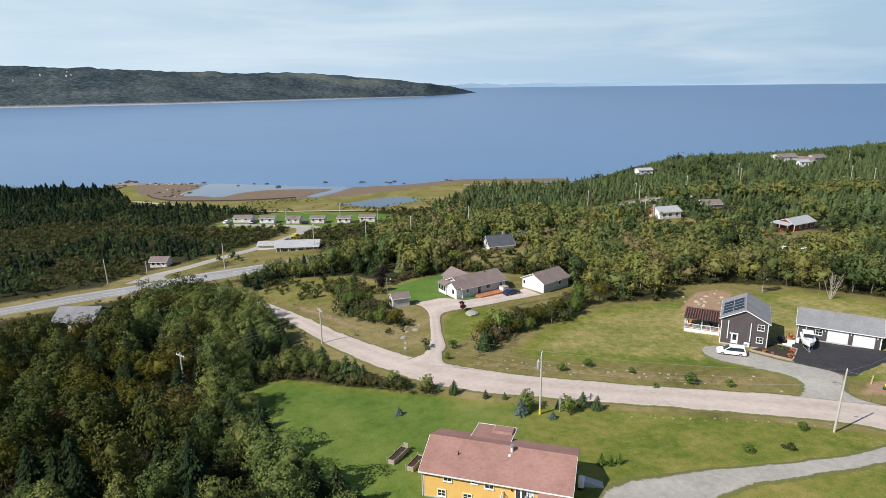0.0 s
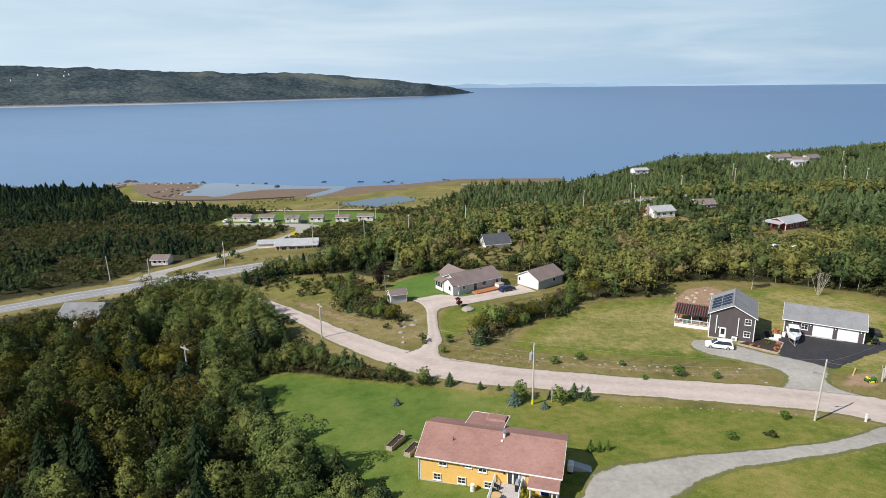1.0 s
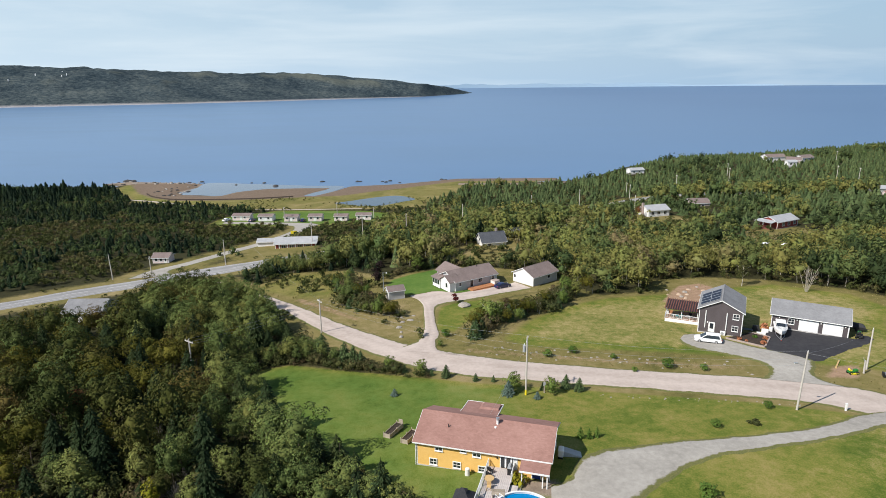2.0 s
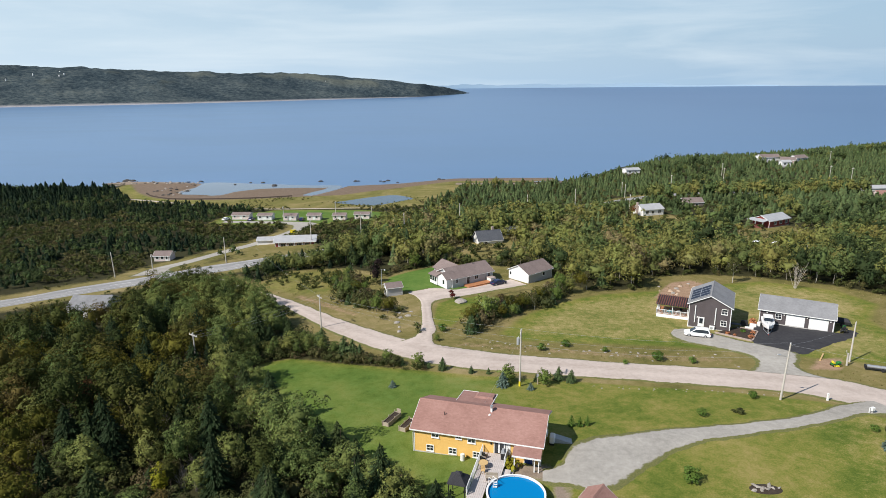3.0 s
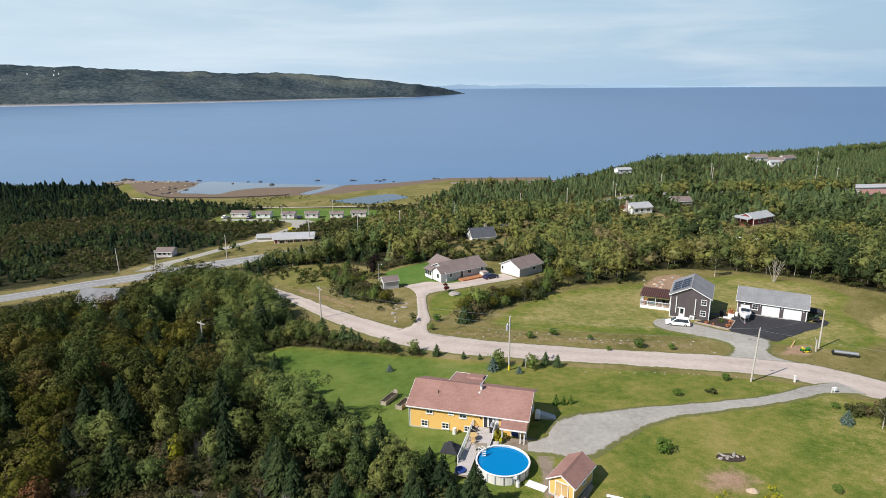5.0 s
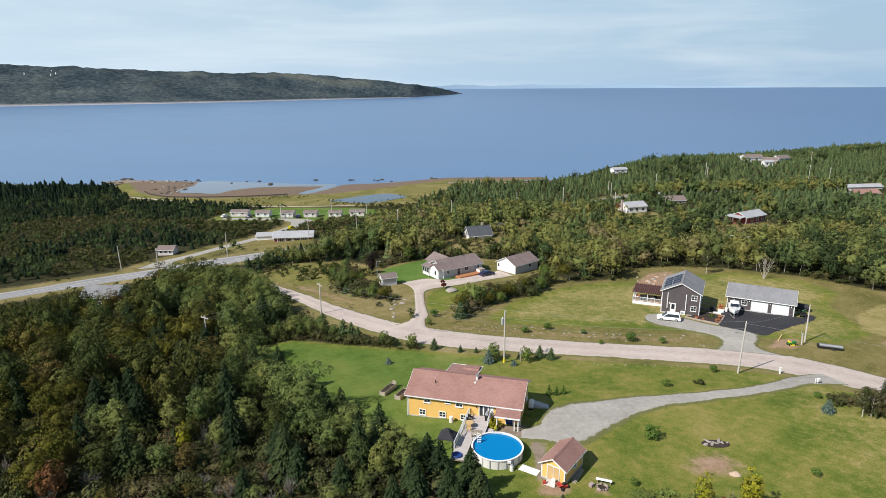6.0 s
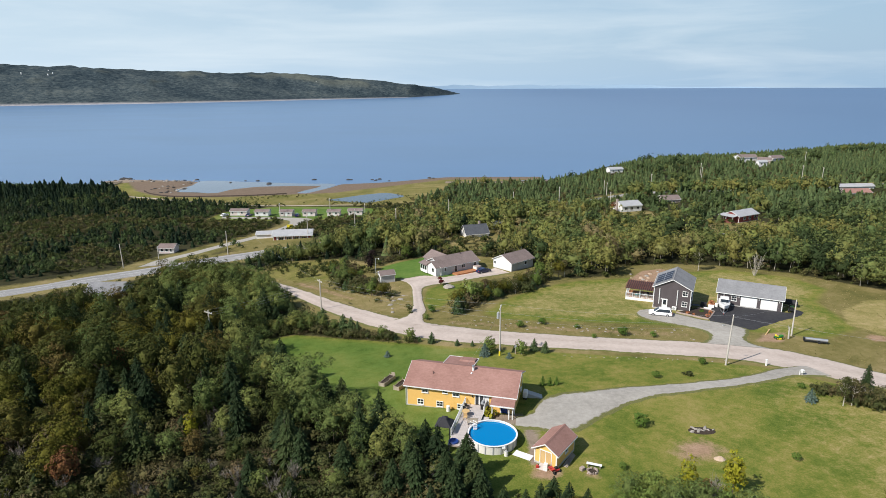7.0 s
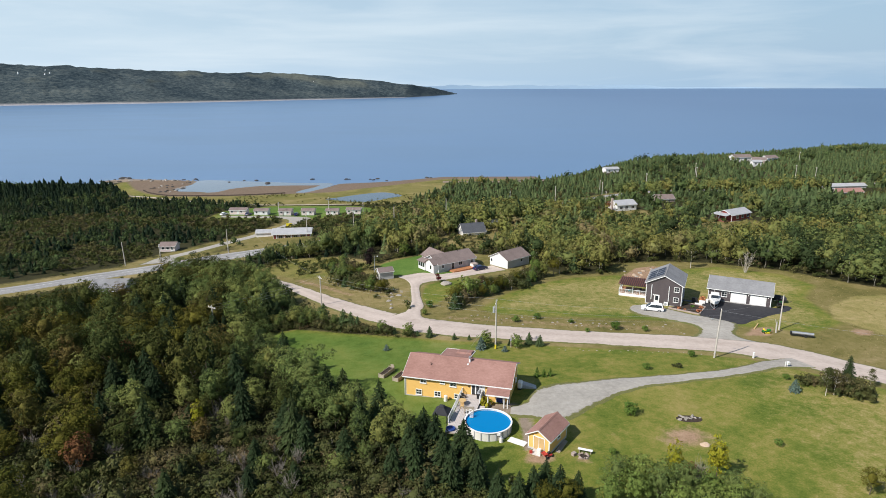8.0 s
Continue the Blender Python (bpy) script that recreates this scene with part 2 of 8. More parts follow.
M = dict(
    ground=ground_mat(),
    gravel=road_mat("pale_gravel", (0.38, 0.312, 0.266), (0.565, 0.478, 0.418), tracks=0.045, verge=0.05),
    drive=road_mat("grey_gravel", (0.24, 0.222, 0.194), (0.44, 0.41, 0.362), verge=0.09),
    highway=road_mat("worn_asphalt", (0.21, 0.205, 0.2), (0.34, 0.33, 0.32), tracks=0.05),
    asphalt=road_mat("fresh_asphalt", (0.022, 0.022, 0.026), (0.06, 0.058, 0.06), 0.85),
    line_white=surface("road_paint", (0.45, 0.45, 0.43), (0.7, 0.7, 0.68)),
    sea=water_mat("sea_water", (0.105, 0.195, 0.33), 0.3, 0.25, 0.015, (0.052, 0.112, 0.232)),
    shallows=water_mat("shallow_water", (0.12, 0.15, 0.19), 0.08, 0.8, 0.02),
    sand_pale=surface("pale_sandy_soil", (0.38, 0.27, 0.19), (0.52, 0.4, 0.29)),
    twig=surface("grey_twigs", (0.19, 0.165, 0.14), (0.32, 0.285, 0.25)),
    pond=water_mat("pond_water", (0.06, 0.085, 0.11), 0.12, 0.8, 0.03),
    pool=water_mat("pool_water", (0.0, 0.18, 0.42), 0.05, 2.5, 0.05),
    yellow=boards("yellow_siding", (0.74, 0.44, 0.12), (0.83, 0.53, 0.18), 0.14),
    charcoal=boards("charcoal_siding", (0.075, 0.062, 0.064), (0.11, 0.093, 0.095), 0.14),
    pale_grey=boards("pale_grey_siding", (0.38, 0.38, 0.39), (0.5, 0.5, 0.5), 0.14),
    white_siding=boards("white_siding", (0.66, 0.65, 0.63), (0.8, 0.79, 0.77), 0.14),
    barn_red=boards("dark_red_siding", (0.19, 0.04, 0.036), (0.28, 0.065, 0.055), 0.16),
    pink_siding=boards("pale_pink_siding", (0.62, 0.5, 0.47), (0.74, 0.63, 0.6), 0.16),
    white=surface("white_paint", (0.68, 0.68, 0.66), (0.82, 0.82, 0.8), 0.5, relief=0.1),
    cream=surface("cream_plaster", (0.62, 0.6, 0.55), (0.74, 0.72, 0.67), 0.7),
    concrete=surface("concrete", (0.36, 0.35, 0.33), (0.55, 0.53, 0.5), 0.9),
    roof_red=shingles("brown_red_shingles", (0.21, 0.112, 0.09), (0.3, 0.168, 0.138), (0.39, 0.232, 0.195)),
    roof_grey=shingles("grey_shingles", (0.145, 0.145, 0.149), (0.217, 0.217, 0.221), (0.289, 0.289, 0.293)),
    roof_taupe=shingles("taupe_shingles", (0.134, 0.107, 0.097), (0.201, 0.156, 0.142), (0.268, 0.212, 0.194)),
    roof_dark=shingles("slate_dark_shingles", (0.05, 0.055, 0.065), (0.085, 0.09, 0.1), (0.12, 0.12, 0.13)),
    roof_metal=boards("pale_metal_roof", (0.3, 0.3, 0.305), (0.46, 0.46, 0.46), 0.4, "X", 0.5),
    rust_slat=surface("red_brown_stain", (0.13, 0.05, 0.036), (0.23, 0.1, 0.075), 0.7),
    deck=surface("grey_deck_board", (0.4, 0.355, 0.33), (0.58, 0.525, 0.49), 0.85, 1.5, 20),
    cedar=surface("cedar_deck_board", (0.32, 0.13, 0.055), (0.48, 0.22, 0.1), 0.75, 1.5, 20),
    wood=surface("weathered_wood", (0.24, 0.2, 0.15), (0.45, 0.39, 0.31), 0.85, 1.5, 20),
    pole=surface("utility_pole_wood", (0.36, 0.33, 0.29), (0.58, 0.54, 0.48), 0.85, 0.8, 12),
    bark=surface("bark", (0.06, 0.045, 0.033), (0.16, 0.125, 0.095), 0.95, 2, 18, relief=0.8),
    birch=surface("pale_bark", (0.34, 0.3, 0.25), (0.6, 0.55, 0.48), 0.9, 2, 14),
    stone=surface("grey_stone", (0.2, 0.175, 0.15), (0.42, 0.38, 0.33), 0.9, 2, 9, relief=0.7),
    rock_dark=surface("dark_shore_rock", (0.03, 0.028, 0.026), (0.1, 0.09, 0.08), 0.8, 2, 9, relief=0.7),
    metal=surface("galvanised_steel", (0.4, 0.41, 0.42), (0.58, 0.59, 0.6), 0.4, metal=0.7, relief=0.05),
    steel_grey=surface("grey_enamel", (0.25, 0.26, 0.27), (0.4, 0.41, 0.42), 0.5, relief=0.05),
    dark=surface("black_plastic", (0.012, 0.012, 0.013), (0.03, 0.03, 0.032), 0.5, relief=0.05),
    tyre=surface("tyre_rubber", (0.012, 0.012, 0.012), (0.03, 0.03, 0.03), 0.85),
    car_white=surface("white_car_paint", (0.78, 0.78, 0.78), (0.84, 0.84, 0.84), 0.2, relief=0, spec=0.6),
    car_blue=surface("navy_car_paint", (0.012, 0.018, 0.06), (0.02, 0.028, 0.08), 0.2, relief=0, spec=0.6),
    gelcoat=surface("white_gelcoat", (0.74, 0.73, 0.7), (0.84, 0.83, 0.8), 0.3, relief=0.05),
    red=surface("red_paint", (0.34, 0.03, 0.025), (0.5, 0.06, 0.045), 0.5),
    orange=surface("orange_plastic", (0.6, 0.16, 0.02), (0.75, 0.24, 0.04), 0.5),
    yellow_paint=surface("bright_yellow_paint", (0.62, 0.5, 0.02), (0.8, 0.66, 0.04), 0.5),
    green_paint=surface("tractor_green_paint", (0.015, 0.12, 0.02), (0.03, 0.2, 0.035), 0.5),
    blue=surface("blue_paint", (0.012, 0.035, 0.16), (0.02, 0.06, 0.24), 0.4),
    teal=surface("teal_cloth", (0.02, 0.2, 0.22), (0.04, 0.32, 0.34), 0.8),
    tan=surface("tan_timber", (0.46, 0.3, 0.13), (0.62, 0.43, 0.2), 0.7),
    solar=surface("solar_glass", (0.01, 0.014, 0.028), (0.024, 0.032, 0.055), 0.5, relief=0, spec=0.2),
    glass=glass_mat("window_glass"),
    mulch=surface("dark_mulch", (0.02, 0.015, 0.012), (0.07, 0.05, 0.035), 0.95, 2, 14, relief=0.8),
    chimney=surface("brick_chimney", (0.26, 0.2, 0.17), (0.46, 0.38, 0.33), 0.9),
    canopy_dark=surface("charcoal_canvas", (0.02, 0.02, 0.023), (0.05, 0.05, 0.055), 0.85),
    far_forest=None,
)


# ---- building helpers ----
def part(name, bm, material, parent=None, label="", smooth=False):
    me = bpy.data.meshes.new(name)
    bm.normal_update()
    bm.to_mesh(me)
    bm.free()
    me.materials.append(M[material] if isinstance(material, str) else material)
    if smooth:
        me.shade_smooth()
    ob = new(name, me)
    ob.parent = parent
    if label:
        ob["label"] = label
    return ob


def box(x0, x1, y0, y1, z0, z1, bevel=0.0, bm=None, m=None):
    """An axis-aligned block, bevelled where asked, added to bm."""
    b = bm or bmesh.new()
    r = bmesh.ops.create_cube(b, size=1, matrix=Matrix.LocRotScale(((x0 + x1) / 2, (y0 + y1) / 2, (z0 + z1) / 2), None, (x1 - x0, y1 - y0, z1 - z0)))
    if bevel:
        es = list({e for v in r["verts"] for e in v.link_edges})
        r = bmesh.ops.bevel(b, geom=es, offset=bevel, segments=1, affect="EDGES")
    if m is not None:
        bmesh.ops.transform(b, matrix=m, verts=list({v for v in r["verts"]}))
    return b


def tube(p0, p1, r0, r1, sides=8, bm=None):
    """A tapered rod between two points."""
    b = bm or bmesh.new()
    p0, p1 = Vector(p0), Vector(p1)
    d = p1 - p0
    m = Matrix.Translation((p0 + p1) / 2) @ d.to_track_quat("Z", "Y").to_matrix().to_4x4()
    bmesh.ops.create_cone(b, cap_ends=True, segments=sides, radius1=r0, radius2=r1, depth=d.length, matrix=m)
    return b


def hull(points, bm=None):
    """A convex solid round a few corners."""
    b = bm or bmesh.new()
    vs = [b.verts.new(p) for p in points]
    r = bmesh.ops.convex_hull(b, input=vs)
    loose = [v for v in b.verts if not v.link_faces]
    bmesh.ops.delete(b, geom=loose, context="VERTS")
    return b


def prism(profile, a, b_, axis="y", bm=None):
    """A profile of (u, z) drawn out along y (or x) from a to b_."""
    b = bm or bmesh.new()
    rows = []
    for d in (a, b_):
        rows.append([b.verts.new((u, d, z) if axis == "y" else (d, u, z)) for u, z in profile])
    k = len(profile)
    b.faces.new(rows[0])
    b.faces.new(rows[1][::-1])
    for i in range(k):
        b.faces.new((rows[0][i], rows[1][i], rows[1][(i + 1) % k], rows[0][(i + 1) % k]))
    bmesh.ops.recalc_face_normals(b, faces=b.faces)
    return b


def thing(name, x, y, turn=0.0, z=None, dz=0.0, label="", category="", group="", kind=""):
    """An Empty on the ground, which carries a thing's parts."""
    ob = new(name)
    ob.empty_display_size = 0.3
    ob.matrix_basis = pose(x, y, (float(height(x, y)) if z is None else z) + dz, 0, 0, turn)
    return tagged(ob, label, category, group, kind)


def soup(name, verts, faces, material, parent=None, attrs=None, smooth=False):
    """A mesh from arrays."""
    me = bpy.data.meshes.new(name)
    verts, faces = np.asarray(verts, np.float32), np.asarray(faces, np.int32)
    me.vertices.add(len(verts))
    me.vertices.foreach_set("co", verts.ravel())
    k = faces.shape[1]
    me.loops.add(faces.size)
    me.loops.foreach_set("vertex_index", faces.ravel())
    me.polygons.add(len(faces))
    me.polygons.foreach_set("loop_start", np.arange(len(faces), dtype=np.int32) * k)
    me.update(calc_edges=True)
    for key, values in (attrs or {}).items():
        me.attributes.new(key, "FLOAT", "POINT").data.foreach_set("value", np.asarray(values, np.float32))
    me.materials.append(M[material] if isinstance(material, str) else material)
    if smooth:
        me.shade_smooth()
    ob = new(name, me)
    ob.parent = parent
    return ob


def grid_faces(nu, nv):
    i = np.arange(nu * nv).reshape(nu, nv)
    return np.stack([i[:-1, :-1], i[1:, :-1], i[1:, 1:], i[:-1, 1:]], -1).reshape(-1, 4)


def curve(points, n, closed=False):
    """n points along a smooth line through a few plan points."""
    p = np.array(points, float)
    p = np.vstack([p[-1:], p, p[:2]]) if closed else np.vstack([2 * p[0] - p[1], p, 2 * p[-1] - p[-2]])
    segs, out = len(p) - 3, []
    for k in range(segs):
        a, b, c, d = p[k : k + 4]
        for t in np.linspace(0, 1, 24, endpoint=False):
            out.append(0.5 * (2 * b + (c - a) * t + (2 * a - 5 * b + 4 * c - d) * t * t + (3 * b - a - 3 * c + d) * t**3))
    out.append(p[-2])
    out = np.array(out)
    s = np.r_[0, np.cumsum(np.hypot(*np.diff(out, axis=0).T))]
    u = np.linspace(0, s[-1], n)
    return np.stack([np.interp(u, s, out[:, 0]), np.interp(u, s, out[:, 1])], 1)


# ---- the lie of the land ----
WEST = ((-60, 20.6), (20, 19.2), (90, 16.0), (150, 10.8), (200, 7.8), (300, 4.2), (345, 1.7), (385, 0.7), (420, 0.1), (440, -0.6), (520, -3), (900, -10))
EAST = ((-60, 23.5), (40, 21.4), (72, 20.3), (93, 19.7), (112, 17.8), (140, 16.3), (170, 14.6))


def steps(table, y):
    t = np.array(table, float)
    return np.interp(y, t[:, 0], t[:, 1])


def smooth(a, b, x):
    u = np.clip((x - a) / (b - a), 0, 1)
    return u * u * (3 - 2 * u)


def shore(x):
    return np.clip(436 + 0.575 * (x - 40), 436, 640) + 42 * smooth(60, 170, x)


def height(x, y):
    """The ground falls from the hill with the yellow house to the bay."""
    x, y = np.asarray(x, float), np.asarray(y, float)
    w = smooth(-130, 10, x - 110 * smooth(230, 350, y))
    u = (y - 170) / (shore(x) - 170)
    east = np.where(y < 170, steps(EAST, y), 14.6 * np.clip(1 - u, 0, 1) ** 0.62 - 12 * np.clip(u - 1, 0, 1))
    knoll = 0.45 * np.exp(-(((x - 9) / 9) ** 2) - ((y - 85) / 8) ** 2)
    knoll = knoll + 4.5 * np.exp(-(((x - 172) / 62) ** 2) - ((y - 480) / 55) ** 2)
    west = steps(WEST, y - 28 * smooth(-80, -15, x) * smooth(340, 425, y))
    return west * (1 - w) + east * w + knoll


def inside(poly, x, y):
    hit = np.zeros(np.shape(x), bool)
    n = len(poly)
    for k in range(n):
        (x0, y0), (x1, y1) = poly[k], poly[(k + 1) % n]
        cross = ((y0 > y) != (y1 > y)) & (x < (x1 - x0) * (y - y0) / (y1 - y0 + 1e-9) + x0)
        hit ^= cross
    return hit


def away(poly, x, y, closed=True):
    """The distance to an outline."""
    best = np.full(np.shape(x), 1e9)
    n = len(poly)
    for k in range(n if closed else n - 1):
        (x0, y0), (x1, y1) = poly[k], poly[(k + 1) % n]
        dx, dy = x1 - x0, y1 - y0
        u = np.clip(((x - x0) * dx + (y - y0) * dy) / (dx * dx + dy * dy + 1e-9), 0, 1)
        best = np.minimum(best, np.hypot(x - x0 - u * dx, y - y0 - u * dy))
    return best


def mask(poly, x, y, soft):
    d = away(poly, x, y)
    return np.clip(0.5 + np.where(inside(poly, x, y), d, -d) / (2 * soft), 0, 1)


# plan outlines, in metres
ROAD_FAR = ((-78, 190), (-65, 177), (-56, 169.6), (-44, 158.4), (-33, 147), (-24, 138.8), (-16.5, 133), (-9, 129.2), (2, 125.2), (11.5, 123.2), (25, 121.2), (38, 119.9), (46, 119), (55, 117.6), (61, 114.8), (66, 110.8), (70, 106), (74, 101), (85, 86), (105, 64))
ROAD_NEAR = ((-83, 184), (-67, 170.5), (-58, 165.5), (-45.5, 153.3), (-34, 140), (-25, 130.8), (-17.7, 124.7), (-11.4, 120.4), (-3, 117.4), (4.3, 116.2), (15.5, 114.6), (27, 113.3), (39, 111.6), (50, 109.5), (56.3, 105.5), (61, 101.4), (65.2, 98.6), (69, 95), (80, 80), (99, 58))
HIGHWAY_FAR = ((-330, 96), (-200, 128), (-160, 151), (-133, 172.5), (-122, 185.5), (-108, 197), (-96, 208), (-79, 217), (-60, 226), (-40, 238), (-24, 251), (-10, 262), (15, 285), (45, 320), (75, 346), (105, 352), (160, 352), (230, 372), (330, 410))
HIGHWAY_NEAR = ((-320, 84), (-195, 116), (-152, 139), (-126, 163), (-116, 172), (-101, 183.5), (-86, 194), (-73, 203), (-55, 213), (-35, 226), (-18, 241), (-4, 253), (21, 276), (51, 311), (78, 335), (105, 341), (162, 341), (234, 361), (334, 399))
LANE_FAR = ((-112, 196), (-110, 206), (-104, 215), (-97, 229), (-94, 235), (-90, 243), (-85, 265), (-85, 280), (-92, 288), (-122, 291))
LANE_NEAR = ((-99, 200), (-103, 206), (-99, 213.5), (-92, 227.5), (-88.5, 233.5), (-85, 241.5), (-80, 264), (-78, 282), (-80, 293), (-122, 296))
DRIVE_Y_FAR = ((60, 107.5), (56.7, 106), (53.6, 105), (51.7, 103.7), (47.7, 101.5), (42.3, 99.4), (35.7, 97.7), (29.6, 96.3), (24.2, 95), (19.1, 93.2), (15.4, 92.3), (12.2, 90.4), (10.8, 87.7), (10.0, 85), (7.4, 83.6))
DRIVE_Y_NEAR = ((62, 102), (58, 102.2), (55.3, 102), (50.7, 99.6), (45.6, 97.5), (40.8, 96), (36.8, 94.6), (32.5, 93.2), (28.4, 91.7), (23.9, 88.7), (19.6, 84.9), (15.8, 81), (13.2, 80), (11.2, 80.7), (7.2, 81.4))
DRIVE_G_W = ((46, 118.5), (48, 120.2), (49.4, 122.7), (49.1, 125.9), (45.7, 128.8), (40.8, 131.6), (38.4, 134.6), (38.2, 137.2))
DRIVE_G_E = ((59, 115.5), (56, 118), (55.5, 121), (57.4, 124.8), (58.3, 128), (54.1, 131.5), (51.8, 133), (47.3, 137.2), (43, 140.3), (39.7, 139.8))
PAD_FAR = ((53.5, 136.5), (56, 140), (58.9, 144.9), (65.5, 141.8), (72.2, 138.9), (74.2, 139.6), (75.6, 140.8))
PAD_NEAR = ((52.8, 132.6), (56, 130), (59.4, 127.4), (62.7, 129.8), (66, 132), (72, 136), (74.4, 137.6), (76, 139.6))
DRIVE_B_W = ((-19, 129.5), (-15, 132.6), (-13.5, 136), (-13.3, 141.3), (-14.2, 149.9), (-15.4, 159), (-17.3, 164), (-19.6, 167.2), (-17, 169.3), (-13.2, 171.2), (-9, 169.8), (-6.6, 169.6), (2.8, 175.2), (7.3, 179.2))
DRIVE_B_E = ((-5, 126.6), (-9.4, 129.4), (-10.3, 134), (-9.9, 137.8), (-11.3, 146.1), (-12.2, 153.6), (-12.3, 157), (-11.5, 159.2), (-10, 160.6), (-8.6, 161.3), (-5, 163.2), (-3.5, 164), (3, 168.4), (11.5, 173.5))
LAWN_Y = ((-43, 116.5), (-41, 120.6), (-36, 122.6), (-27, 120), (-16, 117.5), (0, 114.2), (15, 112.6), (40, 109.5), (52, 106.5), (63, 97), (69, 92), (95, 70), (96, 40), (60, 34), (28, 40), (6, 58), (-4, 74), (-10, 82), (-20, 86), (-27, 90), (-31, 100), (-39, 110))
LAWN_G = ((3, 135.5), (9, 148), (19, 159.5), (29, 166), (44, 170), (60, 176), (74, 180), (90, 172), (93, 160), (84, 148), (82, 128), (72, 122), (60, 125), (50, 127.5), (36, 129.5), (20, 130.5), (8, 131.5))
LAWN_B = ((-27, 176), (-26.5, 183), (-22, 188), (-13, 195), (-3, 193), (-2, 170), (-12, 169), (-21, 169))
LAWN_B2 = ((-11, 142), (-11, 157), (-8, 160.5), (-1, 163.5), (1, 158), (-3, 150), (-7, 140))
OPEN_G = ((-10, 127), (-3, 133), (2, 138), (8, 150), (18, 161.5), (28, 168), (40, 172), (44, 183), (60, 186), (74, 184), (92, 176), (106, 160), (140, 140), (140, 60), (70, 95), (60, 112), (40, 118), (10, 122))
WEDGE = ((-8, 128), (2, 138), (9, 150), (19, 161.5), (29, 168), (24, 173), (15, 172), (6, 166), (0, 161), (-5, 150))
YARD_B = ((-31, 163), (-29, 184), (-23, 190), (-13, 197), (2, 194), (18, 190), (21, 179), (15, 172), (6, 166), (0, 161), (-4, 150), (-7, 128), (-18, 128), (-19, 150), (-24, 158))
MEADOW_W = ((-68, 179), (-60, 196), (-42, 196), (-28, 186), (-29, 172), (-20, 150), (-13, 137), (-22, 137), (-34, 148), (-52, 167))
CABIN_LAWN = ((-126, 284), (-128, 312), (-110, 330), (-64, 334), (-48, 322), (-50, 300), (-62, 292), (-80, 286))
MARSH = ((-160, 350), (-128, 336), (-60, 338), (-34, 345), (-29, 372), (-17, 396), (-14, 432), (40, 445), (60, 470), (-120, 470), (-175, 385))
SPIT_LAND = ((-215, 372), (-205, 356), (-175, 352), (-150, 350), (-168, 376), (-200, 392), (-214, 420), (-250, 432), (-246, 404))
DIRT = (((-50, 166), (-40, 157), (-30, 148), (-28, 150), (-38, 160), (-48, 169)), ((26.5, 76), (28.5, 73.5), (33, 74), (35.5, 77), (33, 80.5), (29, 79.5)), ((84, 121), (80.5, 120.5), (80, 123), (82, 125.5), (85, 124)), ((56.6, 119.5), (60.8, 125), (66, 126), (62.5, 119.5)), ((41.5, 163), (46, 172), (50, 178), (56, 180), (58.5, 177), (53, 163.5), (47, 162)), ((8, 69.5), (9, 72.5), (13, 71.5), (11.5, 69)), ((14.9, 70), (15.2, 71.8), (17.2, 71.6), (17, 70)), ((21, 77), (21.2, 78), (22.3, 77.8), (22, 77)), ((-7, 128), (10, 125), (25, 123), (38, 121.6), (46, 121.5), (46, 125), (30, 126.6), (10, 129), (-4, 131.5)))
DRY = ((82, 132), (86, 141), (97, 150), (112, 152), (135, 128), (112, 108), (96, 116), (86, 122))
POND = ((-86, 360), (-79, 367), (-67.5, 378), (-55, 385), (-46.3, 380), (-41.5, 372.5), (-48, 365.5), (-59, 351.5), (-69.5, 352.5), (-77.5, 356))
MUD = ((-220, 393), (-202, 376), (-184, 366), (-160, 367), (-137, 371), (-111, 380), (-87, 387), (-73, 402), (-56, 415), (-39, 430), (-21, 446), (50, 450), (52, 466), (-21, 460), (-40, 447), (-58, 436), (-76, 430), (-91, 425), (-104, 419), (-121, 419), (-148, 416), (-162, 405), (-166, 385), (-176, 389), (-191, 391), (-199, 400), (-194, 419), (-199, 432), (-247, 431))
COVE = ((-199, 399), (-191, 390), (-176, 389), (-166, 384), (-162, 391), (-160, 402), (-147, 415), (-121, 419), (-106, 419), (-108, 431), (-165, 440), (-197, 436), (-195, 420))
CHANNEL = ((-114, 388), (-110, 400), (-104, 411), (-101, 424), (-92, 426), (-97, 407), (-102, 395), (-106, 386))
ROCKS = ((-268, 434), (-254, 444), (-219, 440), (-198, 434), (-193, 412), (-199, 400), (-206, 386), (-214, 398), (-212, 420), (-248, 428))


def strip_outline(a, b):
    return [tuple(p) for p in curve(a, 60)] + [tuple(p) for p in curve(b, 60)[::-1]]


def narrowed(a, b, k):
    a, b = np.array(a, float), np.array(b, float)
    c = (a + b) / 2
    return c + k * (a - c), c + k * (b - c)


HIGHWAY_FAR, HIGHWAY_NEAR = narrowed(HIGHWAY_FAR, HIGHWAY_NEAR, 0.64)
ROAD_OUT, HIGHWAY_OUT, LANE_OUT = strip_outline(ROAD_FAR, ROAD_NEAR), strip_outline(HIGHWAY_FAR, HIGHWAY_NEAR), strip_outline(LANE_FAR, LANE_NEAR)


def stretch(a, b, first, last):
    """Grid lines that are dense between a and b and widen outside."""
    mid = np.arange(a, b, 1.0)
    out = [mid]
    for end, at, sign in ((first, a, -1), (last, b, 1)):
        line, p, s = [], at, 1.2
        while (end - p) * sign > 0:
            line.append(p)
            p, s = p + sign * s, min(s * 1.05, 5.0 if -300 < p < 480 else 16)
        out.append(np.array(line))
    return np.unique(np.concatenate(out))


